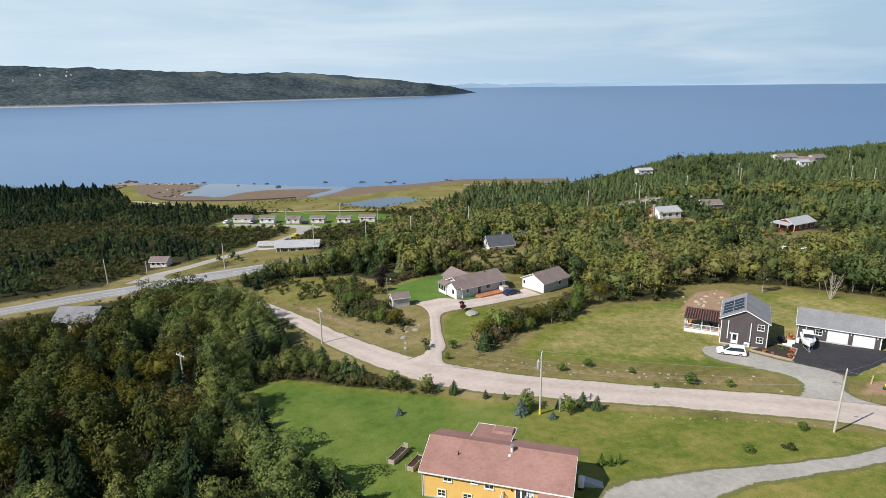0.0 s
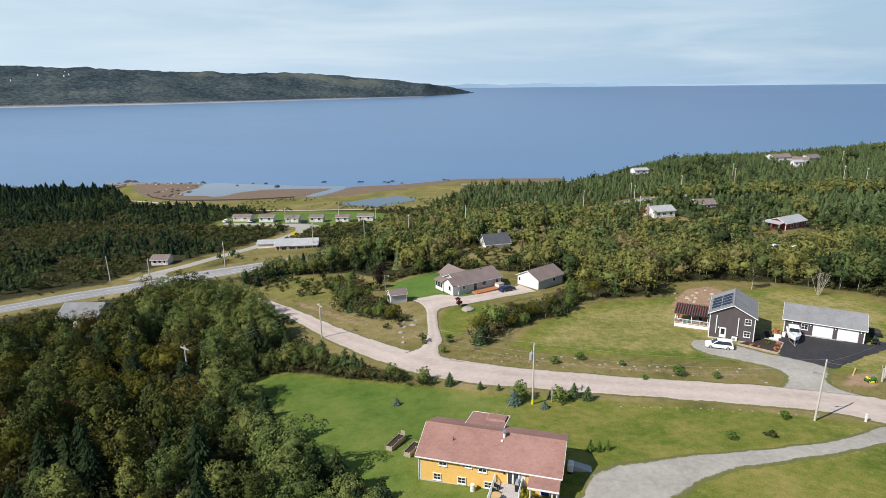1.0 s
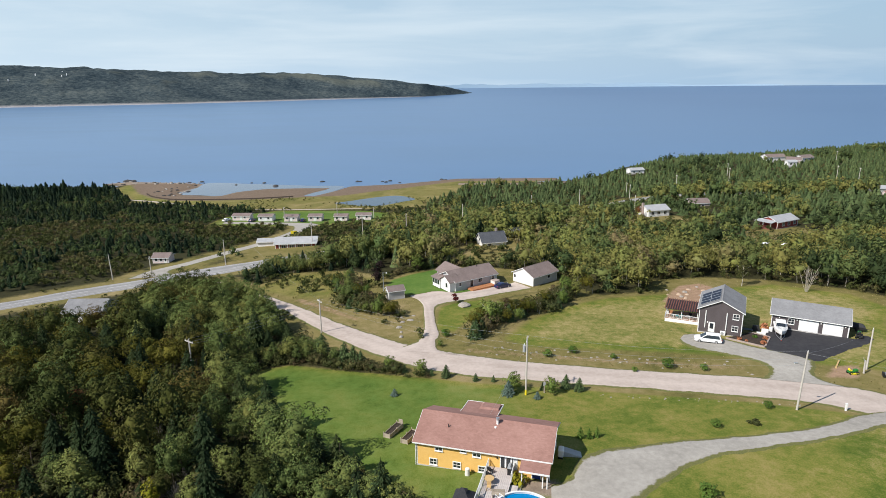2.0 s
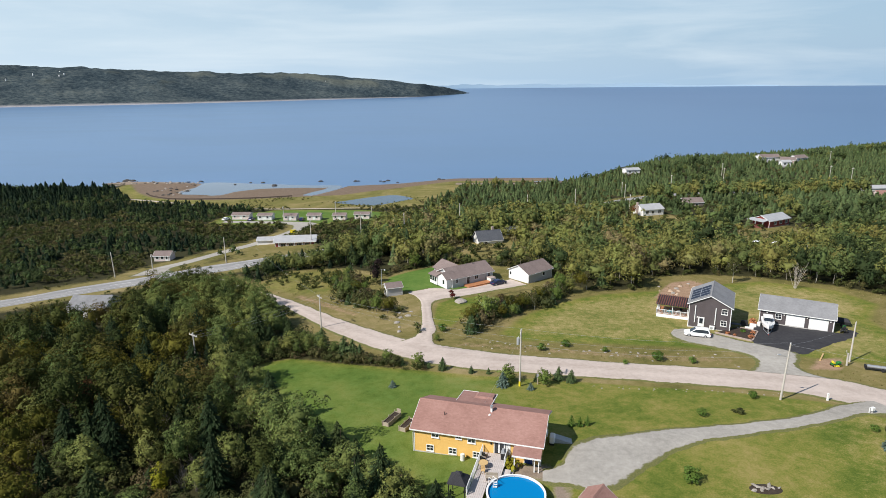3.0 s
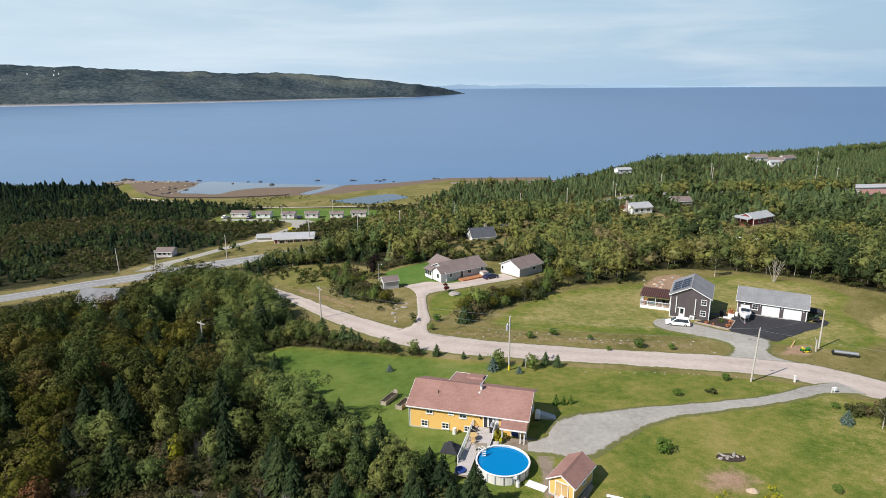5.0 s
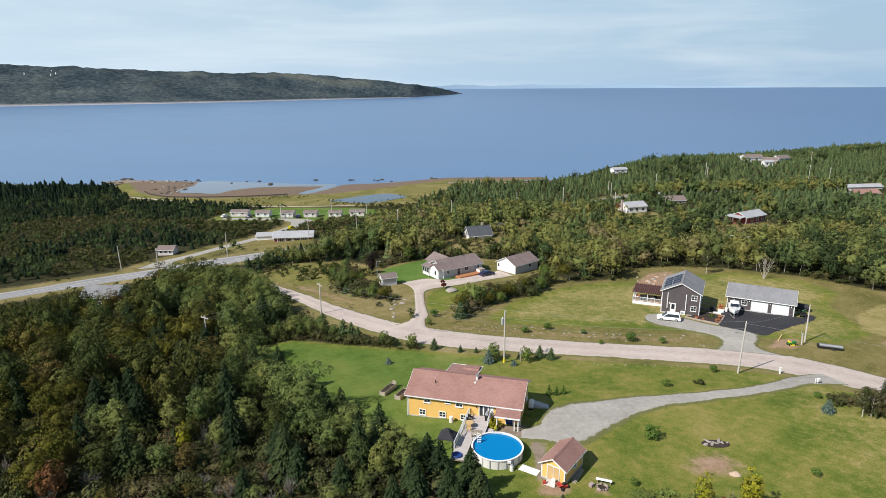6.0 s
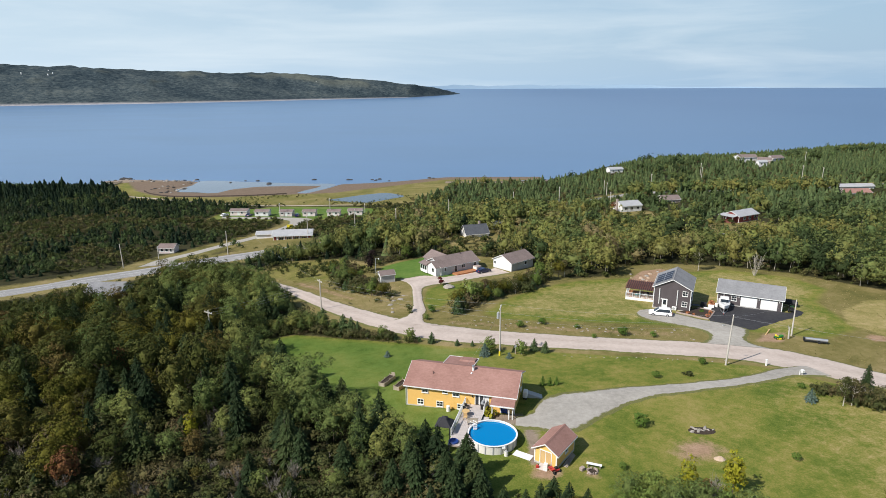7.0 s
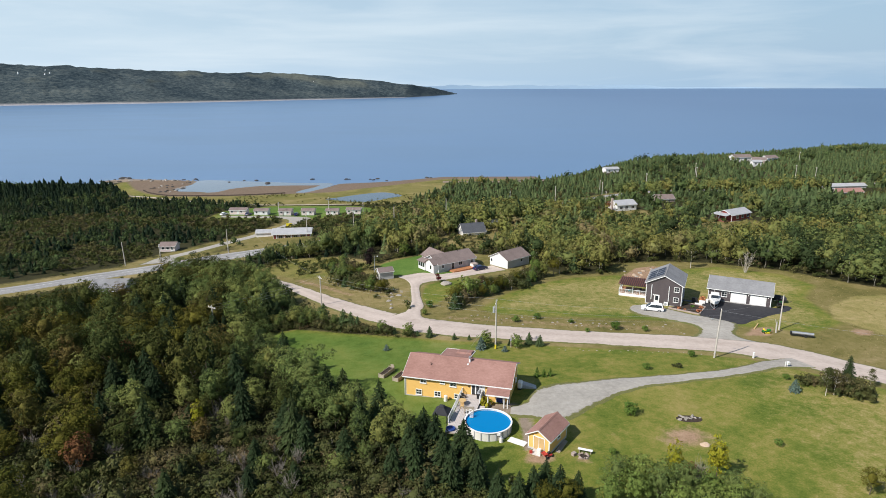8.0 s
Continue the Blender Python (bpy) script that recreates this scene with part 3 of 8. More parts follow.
def sea_floor_and_land(x, y):
    """Ground with the mud flats lifted just out of the water and the cove left under it."""
    z = height(x, y)
    flat = mask(MUD, x, y, 4.0)
    rim = mask(ROCKS, x, y, 5.0)
    cove = mask(COVE, x, y, 4.0)
    z = np.where(flat > 0, np.maximum(z, z * (1 - flat) + flat * 0.22), z)
    z = np.where(rim > 0, np.maximum(z, z * (1 - rim) + rim * 0.9), z)
    z = z * (1 - cove) + cove * -0.3
    ditch = mask(CHANNEL, x, y, 2.0)
    z = z * (1 - ditch) + ditch * -0.3
    pond = mask(POND, x, y, 3.0)
    return z * (1 - pond) + pond * 0.6


gx, gy = stretch(-60, 100, -900, 900), stretch(44, 200, -260, 760)
GX, GY = np.meshgrid(gx, gy, indexing="ij")
fx, fy = GX.ravel(), GY.ravel()
gz = sea_floor_and_land(fx, fy)
lawn = np.maximum.reduce([mask(p, fx, fy, 1.2) for p in (LAWN_Y, LAWN_B, LAWN_B2, CABIN_LAWN)] + [0.85 * mask(LAWN_G, fx, fy, 2.5), 0.43 * mask(MARSH, fx, fy, 4.0), 0.5 * mask(MEADOW_W, fx, fy, 4.0) * smooth(158, 172, fy), 0.55 * mask(SPIT_LAND, fx, fy, 4.0)])
near_road = np.maximum.reduce([mask(p, fx, fy, 3.0) for p in (OPEN_G, WEDGE, YARD_B, MEADOW_W, MARSH, SPIT_LAND, LAWN_Y)] + [np.clip(1 - away(p, fx, fy) / w, 0, 1) for p, w in ((ROAD_OUT, 9), (HIGHWAY_OUT, 11), (LANE_OUT, 10))] + [np.clip(1.6 - np.hypot(fx - a, fy - b) / r, 0, 0.8) for a, b, r in ((2, 214, 12), (2, 226, 10), (13, 240, 8), (70, 272, 13), (106, 246, 13), (84, 236, 10), (94, 218, 10), (-76, 228, 14))])
dry = np.maximum.reduce([1.15 * mask(DRY, fx, fy, 2.2), 0.5 * mask(LAWN_G, fx, fy, 6.0), (0.22 + 0.2 * smooth(25, 60, fx)) * mask(LAWN_Y, fx, fy, 2.0) * smooth(2, 22, fx)])
soil = np.maximum.reduce([{0: 0.55, 1: 0.7, len(DIRT) - 1: 0.44}.get(k, 0.78) * mask(p, fx, fy, 2.6 if k == 1 else 1.2) for k, p in enumerate(DIRT)])
mud = mask(MUD, fx, fy, 3.0)
beach_line = np.clip(1 - np.abs(fy - shore(fx) + 3) / 9, 0, 1) * (fx > -20)
loose = [0.8 * mask(strip_outline(a, b), fx, fy, 1.8) for a, b in ((DRIVE_Y_FAR, DRIVE_Y_NEAR), (DRIVE_G_W, DRIVE_G_E), (DRIVE_B_W, DRIVE_B_E), (ROAD_FAR, ROAD_NEAR))]
WORN = (((7.9, 81.4), (10, 81.4), (10.6, 77), (10.2, 72.4), (8.3, 72.4), (8.5, 77)), ((3.8, 82.4), (3.8, 84.8), (8.6, 85.2), (8.6, 81.4)))
loose += [0.8 * mask(p, fx, fy, 0.7) for p in WORN]
sand = np.maximum.reduce([mask(ROCKS, fx, fy, 4.0), beach_line, 0.6 * (gz < 0.0), *loose])
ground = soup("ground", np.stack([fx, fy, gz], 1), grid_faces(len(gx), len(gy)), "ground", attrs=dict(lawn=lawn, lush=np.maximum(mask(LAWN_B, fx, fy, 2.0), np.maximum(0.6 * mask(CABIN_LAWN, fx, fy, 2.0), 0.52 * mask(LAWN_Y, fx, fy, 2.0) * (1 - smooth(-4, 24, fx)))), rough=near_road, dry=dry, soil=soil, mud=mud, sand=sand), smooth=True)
tagged(ground, "grassy hillside with lawns and rough meadow sloping to a bay", "ground", kind="structure")


# sea: a sheet that lifts slightly towards the rim, in place of the far haze
def ring_sheet(name, radii, rise, material):
    n = 180
    a = np.linspace(0, 2 * math.pi, n, endpoint=False)
    v = [np.stack([r * np.cos(a), r * np.sin(a), np.full(n, rise(r))], 1) for r in radii]
    i = np.arange(len(radii) * n).reshape(len(radii), n)
    nxt = np.roll(i, -1, axis=1)
    f = np.stack([i[:-1], i[1:], nxt[1:], nxt[:-1]], -1).reshape(-1, 4)
    return soup(name, np.vstack(v), f, material, smooth=True)


def sea_level(r):
    return float(25 * smooth(3000, 4880, r))


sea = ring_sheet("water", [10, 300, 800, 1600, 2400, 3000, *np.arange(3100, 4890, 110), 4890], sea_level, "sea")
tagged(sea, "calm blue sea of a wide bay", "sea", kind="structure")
pond_b = bmesh.new()
pond_b.faces.new([pond_b.verts.new((*p, 1.0)) for p in curve(POND, 70, closed=True)[:-1]])
tagged(part("pond", pond_b, "pond"), "still grey pond among marsh grass", "pond", kind="structure")
shoal_b = bmesh.new()
shoal_b.faces.new([shoal_b.verts.new((*p, 0.03)) for p in curve(((-204, 397), (-191, 385), (-164, 380), (-155, 405), (-120, 414), (-116, 385), (-106, 383), (-95, 424), (-120, 428), (-165, 436), (-196, 438)), 90, closed=True)[:-1]])
tagged(part("shallow_water", shoal_b, "shallows"), "pale calm shallow water over the mud flat", "water", kind="structure")


def strip(name, far, near, material, n, across=7, lift=0.07, crown=0.05, label="", category="road"):
    """A road laid over the ground between two edge lines, with its edges turned down."""
    a, b = curve(far, n), curve(near, n)
    rows, uu = [], []
    for k, u in enumerate([0.0, *np.linspace(0, 1, across), 1.0]):
        p = a * (1 - u) + b * u
        edge = k in (0, across + 1)
        side = (b - a) / np.maximum(np.hypot(*(b - a).T), 0.1)[:, None]
        wob = 0 * p[:, 0]
        if u in (0.0, 1.0):
            wob = np.array([0.35 * noise.noise((q[0] * 0.25, q[1] * 0.25, u * 9)) + 0.3 * noise.noise((q[0] * 1.1, q[1] * 1.1, u * 5)) for q in p])
        if edge:
            wob = wob + (-0.7 if u == 0.0 else 0.7)
        p = p + side * wob[:, None]
        z = height(p[:, 0], p[:, 1]) + (-0.06 if edge else lift + crown * (1 - (2 * u - 1) ** 2))
        rows.append(np.column_stack([p, z]))
        uu.append(np.full(n, u))
    ob = soup(name, np.vstack(rows), grid_faces(across + 2, n)[:, ::-1], material, attrs=dict(across=np.concatenate(uu)), smooth=True)
    return tagged(ob, label, category, kind="structure")


strip("road", ROAD_FAR, ROAD_NEAR, "gravel", 260, label="wide pale gravel road curving across the hillside")
strip("highway", HIGHWAY_FAR, HIGHWAY_NEAR, "highway", 240, label="grey asphalt highway with worn lane lines")
strip("lane", LANE_FAR, LANE_NEAR, "drive", 120, label="narrow gravel lane down to a row of cabins")
strip("driveway", DRIVE_Y_FAR, DRIVE_Y_NEAR, "drive", 140, lift=0.1, label="grey gravel driveway widening beside the yellow house", category="driveway")
strip("driveway", DRIVE_G_W, DRIVE_G_E, "drive", 80, lift=0.1, label="grey gravel driveway to the charcoal house", category="driveway")
strip("driveway", DRIVE_B_W, DRIVE_B_E, "gravel", 120, lift=0.1, label="pale gravel driveway curving up to the grey bungalow", category="driveway")
strip("parking_pad", PAD_FAR, PAD_NEAR, "asphalt", 80, lift=0.14, label="fresh black asphalt pad before the garage", category="driveway")
strip("track", ((-216, 371), (-190, 362), (-146, 343), (-113, 336), (-66, 341)), ((-214, 368), (-190, 359), (-146, 340.5), (-113, 333.5), (-66, 339)), "gravel", 80, label="pale sandy track along the marsh", category="track")


def road_line(far, near, u0, u1, dash, gap, start, stop):
    """Painted lines on the highway."""
    a, b = curve(far, 600), curve(near, 600)
    s = np.r_[0, np.cumsum(np.hypot(*np.diff(a, axis=0).T))]
    bm = bmesh.new()
    for k in range(599):
        if s[k] < start or s[k] > stop or (gap and s[k] % (dash + gap) > dash):
            continue
        quad = []
        for j, u in ((k, u0), (k + 1, u0), (k + 1, u1), (k, u1)):
            x, y = a[j] * (1 - u) + b[j] * u
            quad.append(bm.verts.new((x, y, float(height(x, y)) + 0.07 + 0.05 * (1 - (2 * u - 1) ** 2) + 0.02)))
        bm.faces.new(quad)
    return bm


for u0, u1, dash, gap in ((0.48, 0.505, 6, 6), (0.115, 0.135, 6, 0), (0.865, 0.885, 6, 0)):
    tagged(part("road_marking", road_line(HIGHWAY_FAR, HIGHWAY_NEAR, u0, u1, dash, gap, 80, 480), "line_white"), "worn white painted highway line", "road marking", kind="structure")

# far headland and the faint coast behind it
HEAD_SHORE = ((-4, 3740), (1.6, 3610), (6, 3150), (13.6, 2890), (21, 2700), (27.7, 2616), (39.3, 2678), (55, 2850), (75, 3100))
HEAD_TOP = ((-4, 6), (1.6, 14), (3.2, 42), (8.3, 88), (15, 118), (18.8, 124), (27, 126), (33, 148), (39, 147), (55, 150), (75, 140))


def headland():
    az, dp = np.linspace(1.4, 75, 330), np.linspace(0, 1, 46) ** 1.3
    A, D = np.meshgrid(az, dp, indexing="ij")
    R0, H = steps(HEAD_SHORE, A), steps(HEAD_TOP, A)
    width = 700 * smooth(1.2, 18, A) + 120
    R = R0 + D * width
    x, y = -R * np.sin(np.radians(A)), R * np.cos(np.radians(A)) + 27
    prof = np.minimum(1, D / 0.04) * 0.08 + smooth(0, 0.75, D) ** 0.9 * 0.92
    rough = np.array([noise.fractal((a * 0.004, b * 0.004, 0), 1.0, 2.0, 5) for a, b in zip(x.ravel(), y.ravel())]).reshape(x.shape)
    fine = np.array([noise.noise((a * 0.03, b * 0.03, 3)) for a, b in zip(x.ravel(), y.ravel())]).reshape(x.shape)
    base = np.array([sea_level(r) for r in R.ravel()]).reshape(R.shape)
    z = base - 1 + (H - base) * prof * (1 + 0.1 * rough) + (rough * 4 + fine * 4) * smooth(0.03, 0.2, D)
    z = np.where(D > 0.97, z - 60, z)
    cliff = np.clip(1.4 - D / 0.02, 0, 1)
    field = 0.45 * np.clip((rough - 0.18) * 3, 0, 1) * smooth(0.25, 0.45, D) * (1 - smooth(0.55, 0.68, D))
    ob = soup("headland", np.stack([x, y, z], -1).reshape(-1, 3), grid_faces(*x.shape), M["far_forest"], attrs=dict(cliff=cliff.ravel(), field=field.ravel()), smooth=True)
    return tagged(ob, "long low wooded headland across the bay", "headland", kind="structure")


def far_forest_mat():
    m, n, l, b = node_mat("haze_blue_forest")
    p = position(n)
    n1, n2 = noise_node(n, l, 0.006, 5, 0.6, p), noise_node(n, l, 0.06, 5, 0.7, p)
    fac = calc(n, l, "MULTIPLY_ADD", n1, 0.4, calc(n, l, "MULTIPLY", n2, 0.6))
    # blue haze of the distance is mixed into these base colours
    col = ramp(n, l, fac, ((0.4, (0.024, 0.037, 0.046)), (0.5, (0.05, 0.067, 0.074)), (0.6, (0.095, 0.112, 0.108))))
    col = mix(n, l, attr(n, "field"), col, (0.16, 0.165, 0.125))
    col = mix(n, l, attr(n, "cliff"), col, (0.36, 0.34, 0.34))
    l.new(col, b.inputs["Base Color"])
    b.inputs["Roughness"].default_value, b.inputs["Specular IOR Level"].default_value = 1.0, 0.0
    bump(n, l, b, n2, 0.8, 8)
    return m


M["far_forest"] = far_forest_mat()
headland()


def far_coast():
    az = np.linspace(-24, 6, 120)
    ridge = np.array([30 + 14 * noise.noise((a * 0.35, 5, 0)) + 9 * noise.noise((a * 1.3, 1, 0)) for a in az])
    ridge = ridge * (0.35 + 0.65 * smooth(-17, -14, az))
    v = []
    for z in (10, 1):
        r = 4865.0
        v.append(np.column_stack([-r * np.sin(np.radians(az)), r * np.cos(np.radians(az)), 25 + (ridge * 0.85 if z == 1 else -8 + 0 * az)]))
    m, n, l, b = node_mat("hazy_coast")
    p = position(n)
    # the pale blue is haze put into the coast's base colour
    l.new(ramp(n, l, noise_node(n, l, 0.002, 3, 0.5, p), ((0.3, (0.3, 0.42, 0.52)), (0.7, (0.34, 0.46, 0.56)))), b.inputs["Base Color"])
    b.inputs["Roughness"].default_value = 1.0
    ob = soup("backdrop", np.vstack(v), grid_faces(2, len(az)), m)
    return tagged(ob, "faint blue line of a distant coast", "coast", kind="structure")


far_coast()


def far_houses():
    """White specks of houses along the headland."""
    r = random.Random(12)
    bm = bmesh.new()
    for _ in range(7):
        a = r.choice((r.uniform(30, 40), r.uniform(14, 16), r.uniform(34, 38)))
        d = r.uniform(0.42, 0.58)
        width = 700 * float(smooth(1.2, 18, np.array(a))) + 120
        R = float(steps(HEAD_SHORE, a)) + d * width
        H = float(steps(HEAD_TOP, a))
        base = sea_level(R)
        z = base + (H - base) * (0.08 + float(smooth(0, 0.75, np.array(d))) ** 0.9 * 0.92)
        x, y = -R * math.sin(radians(a)), R * math.cos(radians(a)) + 27
        w, t = r.uniform(2, 3.4), r.uniform(2.5, 3.5)
        hull([(x + p * w / 2, y + q * t / 2, z + h) for p in (-1, 1) for q in (-1, 1) for h in (-10, 2)] + [(x - w / 2, y, z + 3.4), (x + w / 2, y, z + 3.4)], bm)
    return tagged(part("distant_houses", bm, "white"), "scattered tiny white houses on the far headland", "houses", kind="stuff")


far_houses()


# ---- houses ----
def face_box(face, L, W, u0, u1, d0, d1, z0, z1, bm=None, bevel=0.0):
    """A block on a wall: u along it from its left or front end, d out from it."""
    if face == "front":
        return box(u0, u1, -d1, -d0, z0, z1, bevel, bm)
    if face == "back":
        return box(u0, u1, W + d0, W + d1, z0, z1, bevel, bm)
    if face == "left":
        return box(-d1, -d0, u0, u1, z0, z1, bevel, bm)
    return box(L + d0, L + d1, u0, u1, z0, z1, bevel, bm)


def gable_house(name, x, y, turn, z, L, W, h, rise, wall_mat, roof_mat, label, category="house", over=0.4, trim="white", foot=0.3, group="", sink=1.2):
    """A house with its ridge along local x; the long front wall stands on y = 0."""
    ob = thing(name, x, y, turn, z, label=label, category=category, group=group)
    t = 0.18
    half = W / 2
    for y0, y1 in ((0, t), (W - t, W)):
        part("wall", box(0, L, y0, y1, foot, h), wall_mat, ob)
    gable = [(t, foot), (W - t, foot), (W - t, h), (half, h + rise * (1 - 2 * t / W)), (t, h)]
    for x0, x1 in ((0, t), (L - t, L)):
        part("wall", prism(gable, x0, x1, "x"), wall_mat, ob)
    part("foundation", box(-0.04, L + 0.04, -0.04, W + 0.04, -sink, foot), "concrete", ob)
    k = rise / half
    e = over * k
    for s in (0, 1):
        prof = [(-over, h - e), (half, h + rise), (half, h + rise + 0.16), (-over, h - e + 0.16)]
        if s:
            prof = [(W - u, v) for u, v in prof][::-1]
        part("roof_slope", prism(prof, -over, L + over, "x"), roof_mat, ob)
        yy = -over if not s else W + over
        part("fascia", box(-over, L + over, min(yy, yy + (0.05 if s else -0.05)), max(yy, yy + (0.05 if s else -0.05)), h - e - 0.06, h - e + 0.1), trim, ob, "painted fascia board with gutter")
        for xx in (-over - 0.04, L + over):
            rake = [(u, v - 0.04) for u, v in prof[:2]] + [(u, v - 0.02) for u, v in prof[2:]]
            part("rake_board", prism(rake if not s else rake, xx, xx + 0.04, "x"), trim, ob)
    part("ridge_cap", prism([(half - 0.18, h + rise + 0.09), (half + 0.18, h + rise + 0.09), (half, h + rise + 0.21)], -over, L + over, "x"), roof_mat, ob)
    for cx in (-0.03, L - 0.12):
        for cy in (-0.03, W - 0.12):
            part("corner_board", box(cx, cx + 0.15, cy, cy + 0.15, foot - 0.05, h), trim, ob)
    ob["size"] = (L, W)
    return ob


def window(ob, face, u0, u1, z0, z1, panes=(1, 2), trim="white", glass="glass"):
    L, W = ob["size"]
    f = 0.1
    w = part("window", face_box(face, L, W, u0, u1, 0.004, 0.02, z0, z1), "dark", ob)
    bm = bmesh.new()
    for a, b, c, d in ((u0 - f, u1 + f, z1, z1 + f), (u0 - f, u1 + f, z0 - f, z0), (u0 - f, u0, z0, z1), (u1, u1 + f, z0, z1)):
        face_box(face, L, W, a, b, 0.004, 0.08, c, d, bm, 0.012)
    part("window_frame", bm, trim, w)
    nx, nz = panes
    for i in range(nx):
        for j in range(nz):
            a0, a1 = u0 + (u1 - u0) * i / nx, u0 + (u1 - u0) * (i + 1) / nx
            b0, b1 = z0 + (z1 - z0) * j / nz, z0 + (z1 - z0) * (j + 1) / nz
            part("pane", face_box(face, L, W, a0 + 0.025, a1 - 0.025, 0.022, 0.034, b0 + 0.025, b1 - 0.025), glass, w)
    bars = bmesh.new()
    for i in range(1, nx):
        a = u0 + (u1 - u0) * i / nx
        face_box(face, L, W, a - 0.025, a + 0.025, 0.022, 0.05, z0, z1, bars)
    for j in range(1, nz):
        b = z0 + (z1 - z0) * j / nz
        face_box(face, L, W, u0, u1, 0.022, 0.052, b - 0.03, b + 0.03, bars)
    if nx * nz > 1:
        part("glazing_bar", bars, trim, w)
    else:
        bars.free()
    part("sill", face_box(face, L, W, u0 - f - 0.03, u1 + f + 0.03, 0.004, 0.13, z0 - f - 0.05, z0 - f), trim, w)
    return w


def door(ob, face, u0, u1, z0, z1, leaf="white", trim="white", lite=True):
    L, W = ob["size"]
    d = part("door", face_box(face, L, W, u0, u1, 0.004, 0.05, z0, z1, bevel=0.01), leaf, ob)
    bm = bmesh.new()
    for a, b, c, e in ((u0 - 0.1, u1 + 0.1, z1, z1 + 0.1), (u0 - 0.1, u0, z0, z1), (u1, u1 + 0.1, z0, z1)):
        face_box(face, L, W, a, b, 0.004, 0.08, c, e, bm)
    part("door_frame", bm, trim, d)
    if lite:
        part("pane", face_box(face, L, W, u0 + 0.16, u1 - 0.16, 0.052, 0.06, z0 + 0.35 * (z1 - z0), z1 - 0.15), "glass", d)
    part("handle", face_box(face, L, W, u1 - 0.13, u1 - 0.09, 0.05, 0.11, z0 + 0.95, z0 + 1.08), "metal", d)
    return d


def garage_door(ob, face, u0, u1, z0, z1):
    L, W = ob["size"]
    d = part("garage_door", face_box(face, L, W, u0, u1, 0.004, 0.03, z0, z1), "white", ob)
    n = 4
    for k in range(n):
        a, b = z0 + (z1 - z0) * k / n, z0 + (z1 - z0) * (k + 1) / n
        part("panel", face_box(face, L, W, u0 + 0.03, u1 - 0.03, 0.032, 0.055, a + 0.012, b - 0.012, bevel=0.01), "white", d)
    return d


def rail(ob, p0, p1, z0, tall=1.0, mat="white", post_every=1.8, balusters=True, part_name="railing"):
    """A railing between two plan points: posts, two rails and thin balusters."""
    p0, p1 = Vector((*p0, z0)), Vector((*p1, z0))
    n = max(1, round((p1 - p0).length / post_every))
    r = part(part_name, tube(p0 + Vector((0, 0, tall)), p1 + Vector((0, 0, tall)), 0.055, 0.055, 6), mat, ob)
    part("lower_rail", tube(p0 + Vector((0, 0, 0.12)), p1 + Vector((0, 0, 0.12)), 0.04, 0.04, 6), mat, r)
    for k in range(n + 1):
        q = p0.lerp(p1, k / n)
        part("post", box(q.x - 0.05, q.x + 0.05, q.y - 0.05, q.y + 0.05, z0 - 0.1, z0 + tall + 0.08, 0.01), mat, r)
    if balusters:
        bm = bmesh.new()
        m = int((p1 - p0).length / 0.16)
        for k in range(1, m):
            q = p0.lerp(p1, k / m)
            tube(q + Vector((0, 0, 0.12)), q + Vector((0, 0, tall)), 0.018, 0.018, 4, bm)
        part("balusters", bm, mat, r)
    return r


def planks(ob, x0, x1, y0, y1, z, material, along="y", step=0.3, thick=0.05):
    """Deck boards with open joints, one object each, on shared meshes."""
    me = None
    n = max(1, round((x1 - x0 if along == "y" else y1 - y0) / step))
    for k in range(n):
        if along == "y":
            w = (x1 - x0) / n
            m = Matrix.Translation((x0 + w * (k + 0.5), (y0 + y1) / 2, z - thick / 2))
            size = (w - 0.02, y1 - y0, thick)
        else:
            w = (y1 - y0) / n
            m = Matrix.Translation(((x0 + x1) / 2, y0 + w * (k + 0.5), z - thick / 2))
            size = (x1 - x0, w - 0.02, thick)
        if me is None:
            first = part("plank", box(-size[0] / 2, size[0] / 2, -size[1] / 2, size[1] / 2, -thick / 2, thick / 2), material, ob)
            me, o = first.data, first
        else:
            o = new("plank", me)
            o.parent = ob
        o.matrix_basis = m


# the yellow house
HX, HY, HZ, HT = -8.93, 88.28, 19.72, -12.0
house = gable_house("house", HX, HY, HT, HZ, 16.5, 8.4, 3.45, 1.75, "yellow", "roof_red", "yellow-sided raised bungalow with a brown-red shingle roof", over=0.42, foot=0.12)
for u0, u1, z0, z1, pn in ((2.5, 3.36, 2.45, 3.25, (2, 2)), (5.72, 6.36, 2.72, 3.25, (2, 1)), (7.3, 8.18, 2.4, 3.2, (2, 2)), (1.78, 2.62, 0.4, 1.15, (2, 2)), (4.8, 5.68, 0.42, 1.15, (2, 2)), (8.0, 8.82, 0.42, 1.1, (2, 2))):
    window(house, "front", u0, u1, z0, z1, pn)
window(house, "right", 2.2, 3.2, 2.2, 3.1)
patio = door(house, "front", 10.72, 12.2, 1.42, 3.2, "dark", lite=False)
for u, mt in ((10.76, "glass"), (11.2, "white"), (11.46, "glass"), (11.9, "white")):
    part("pane" if mt == "glass" else "stile", face_box("front", 16.5, 8.4, u, u + (0.4 if mt == "glass" else 0.2), 0.055, 0.064, 1.5, 3.12), mt, patio)
part("curtain", face_box("front", 16.5, 8.4, 12.22, 12.75, 0.004, 0.03, 1.42, 3.2), "white", house, "white side panel of the patio door")
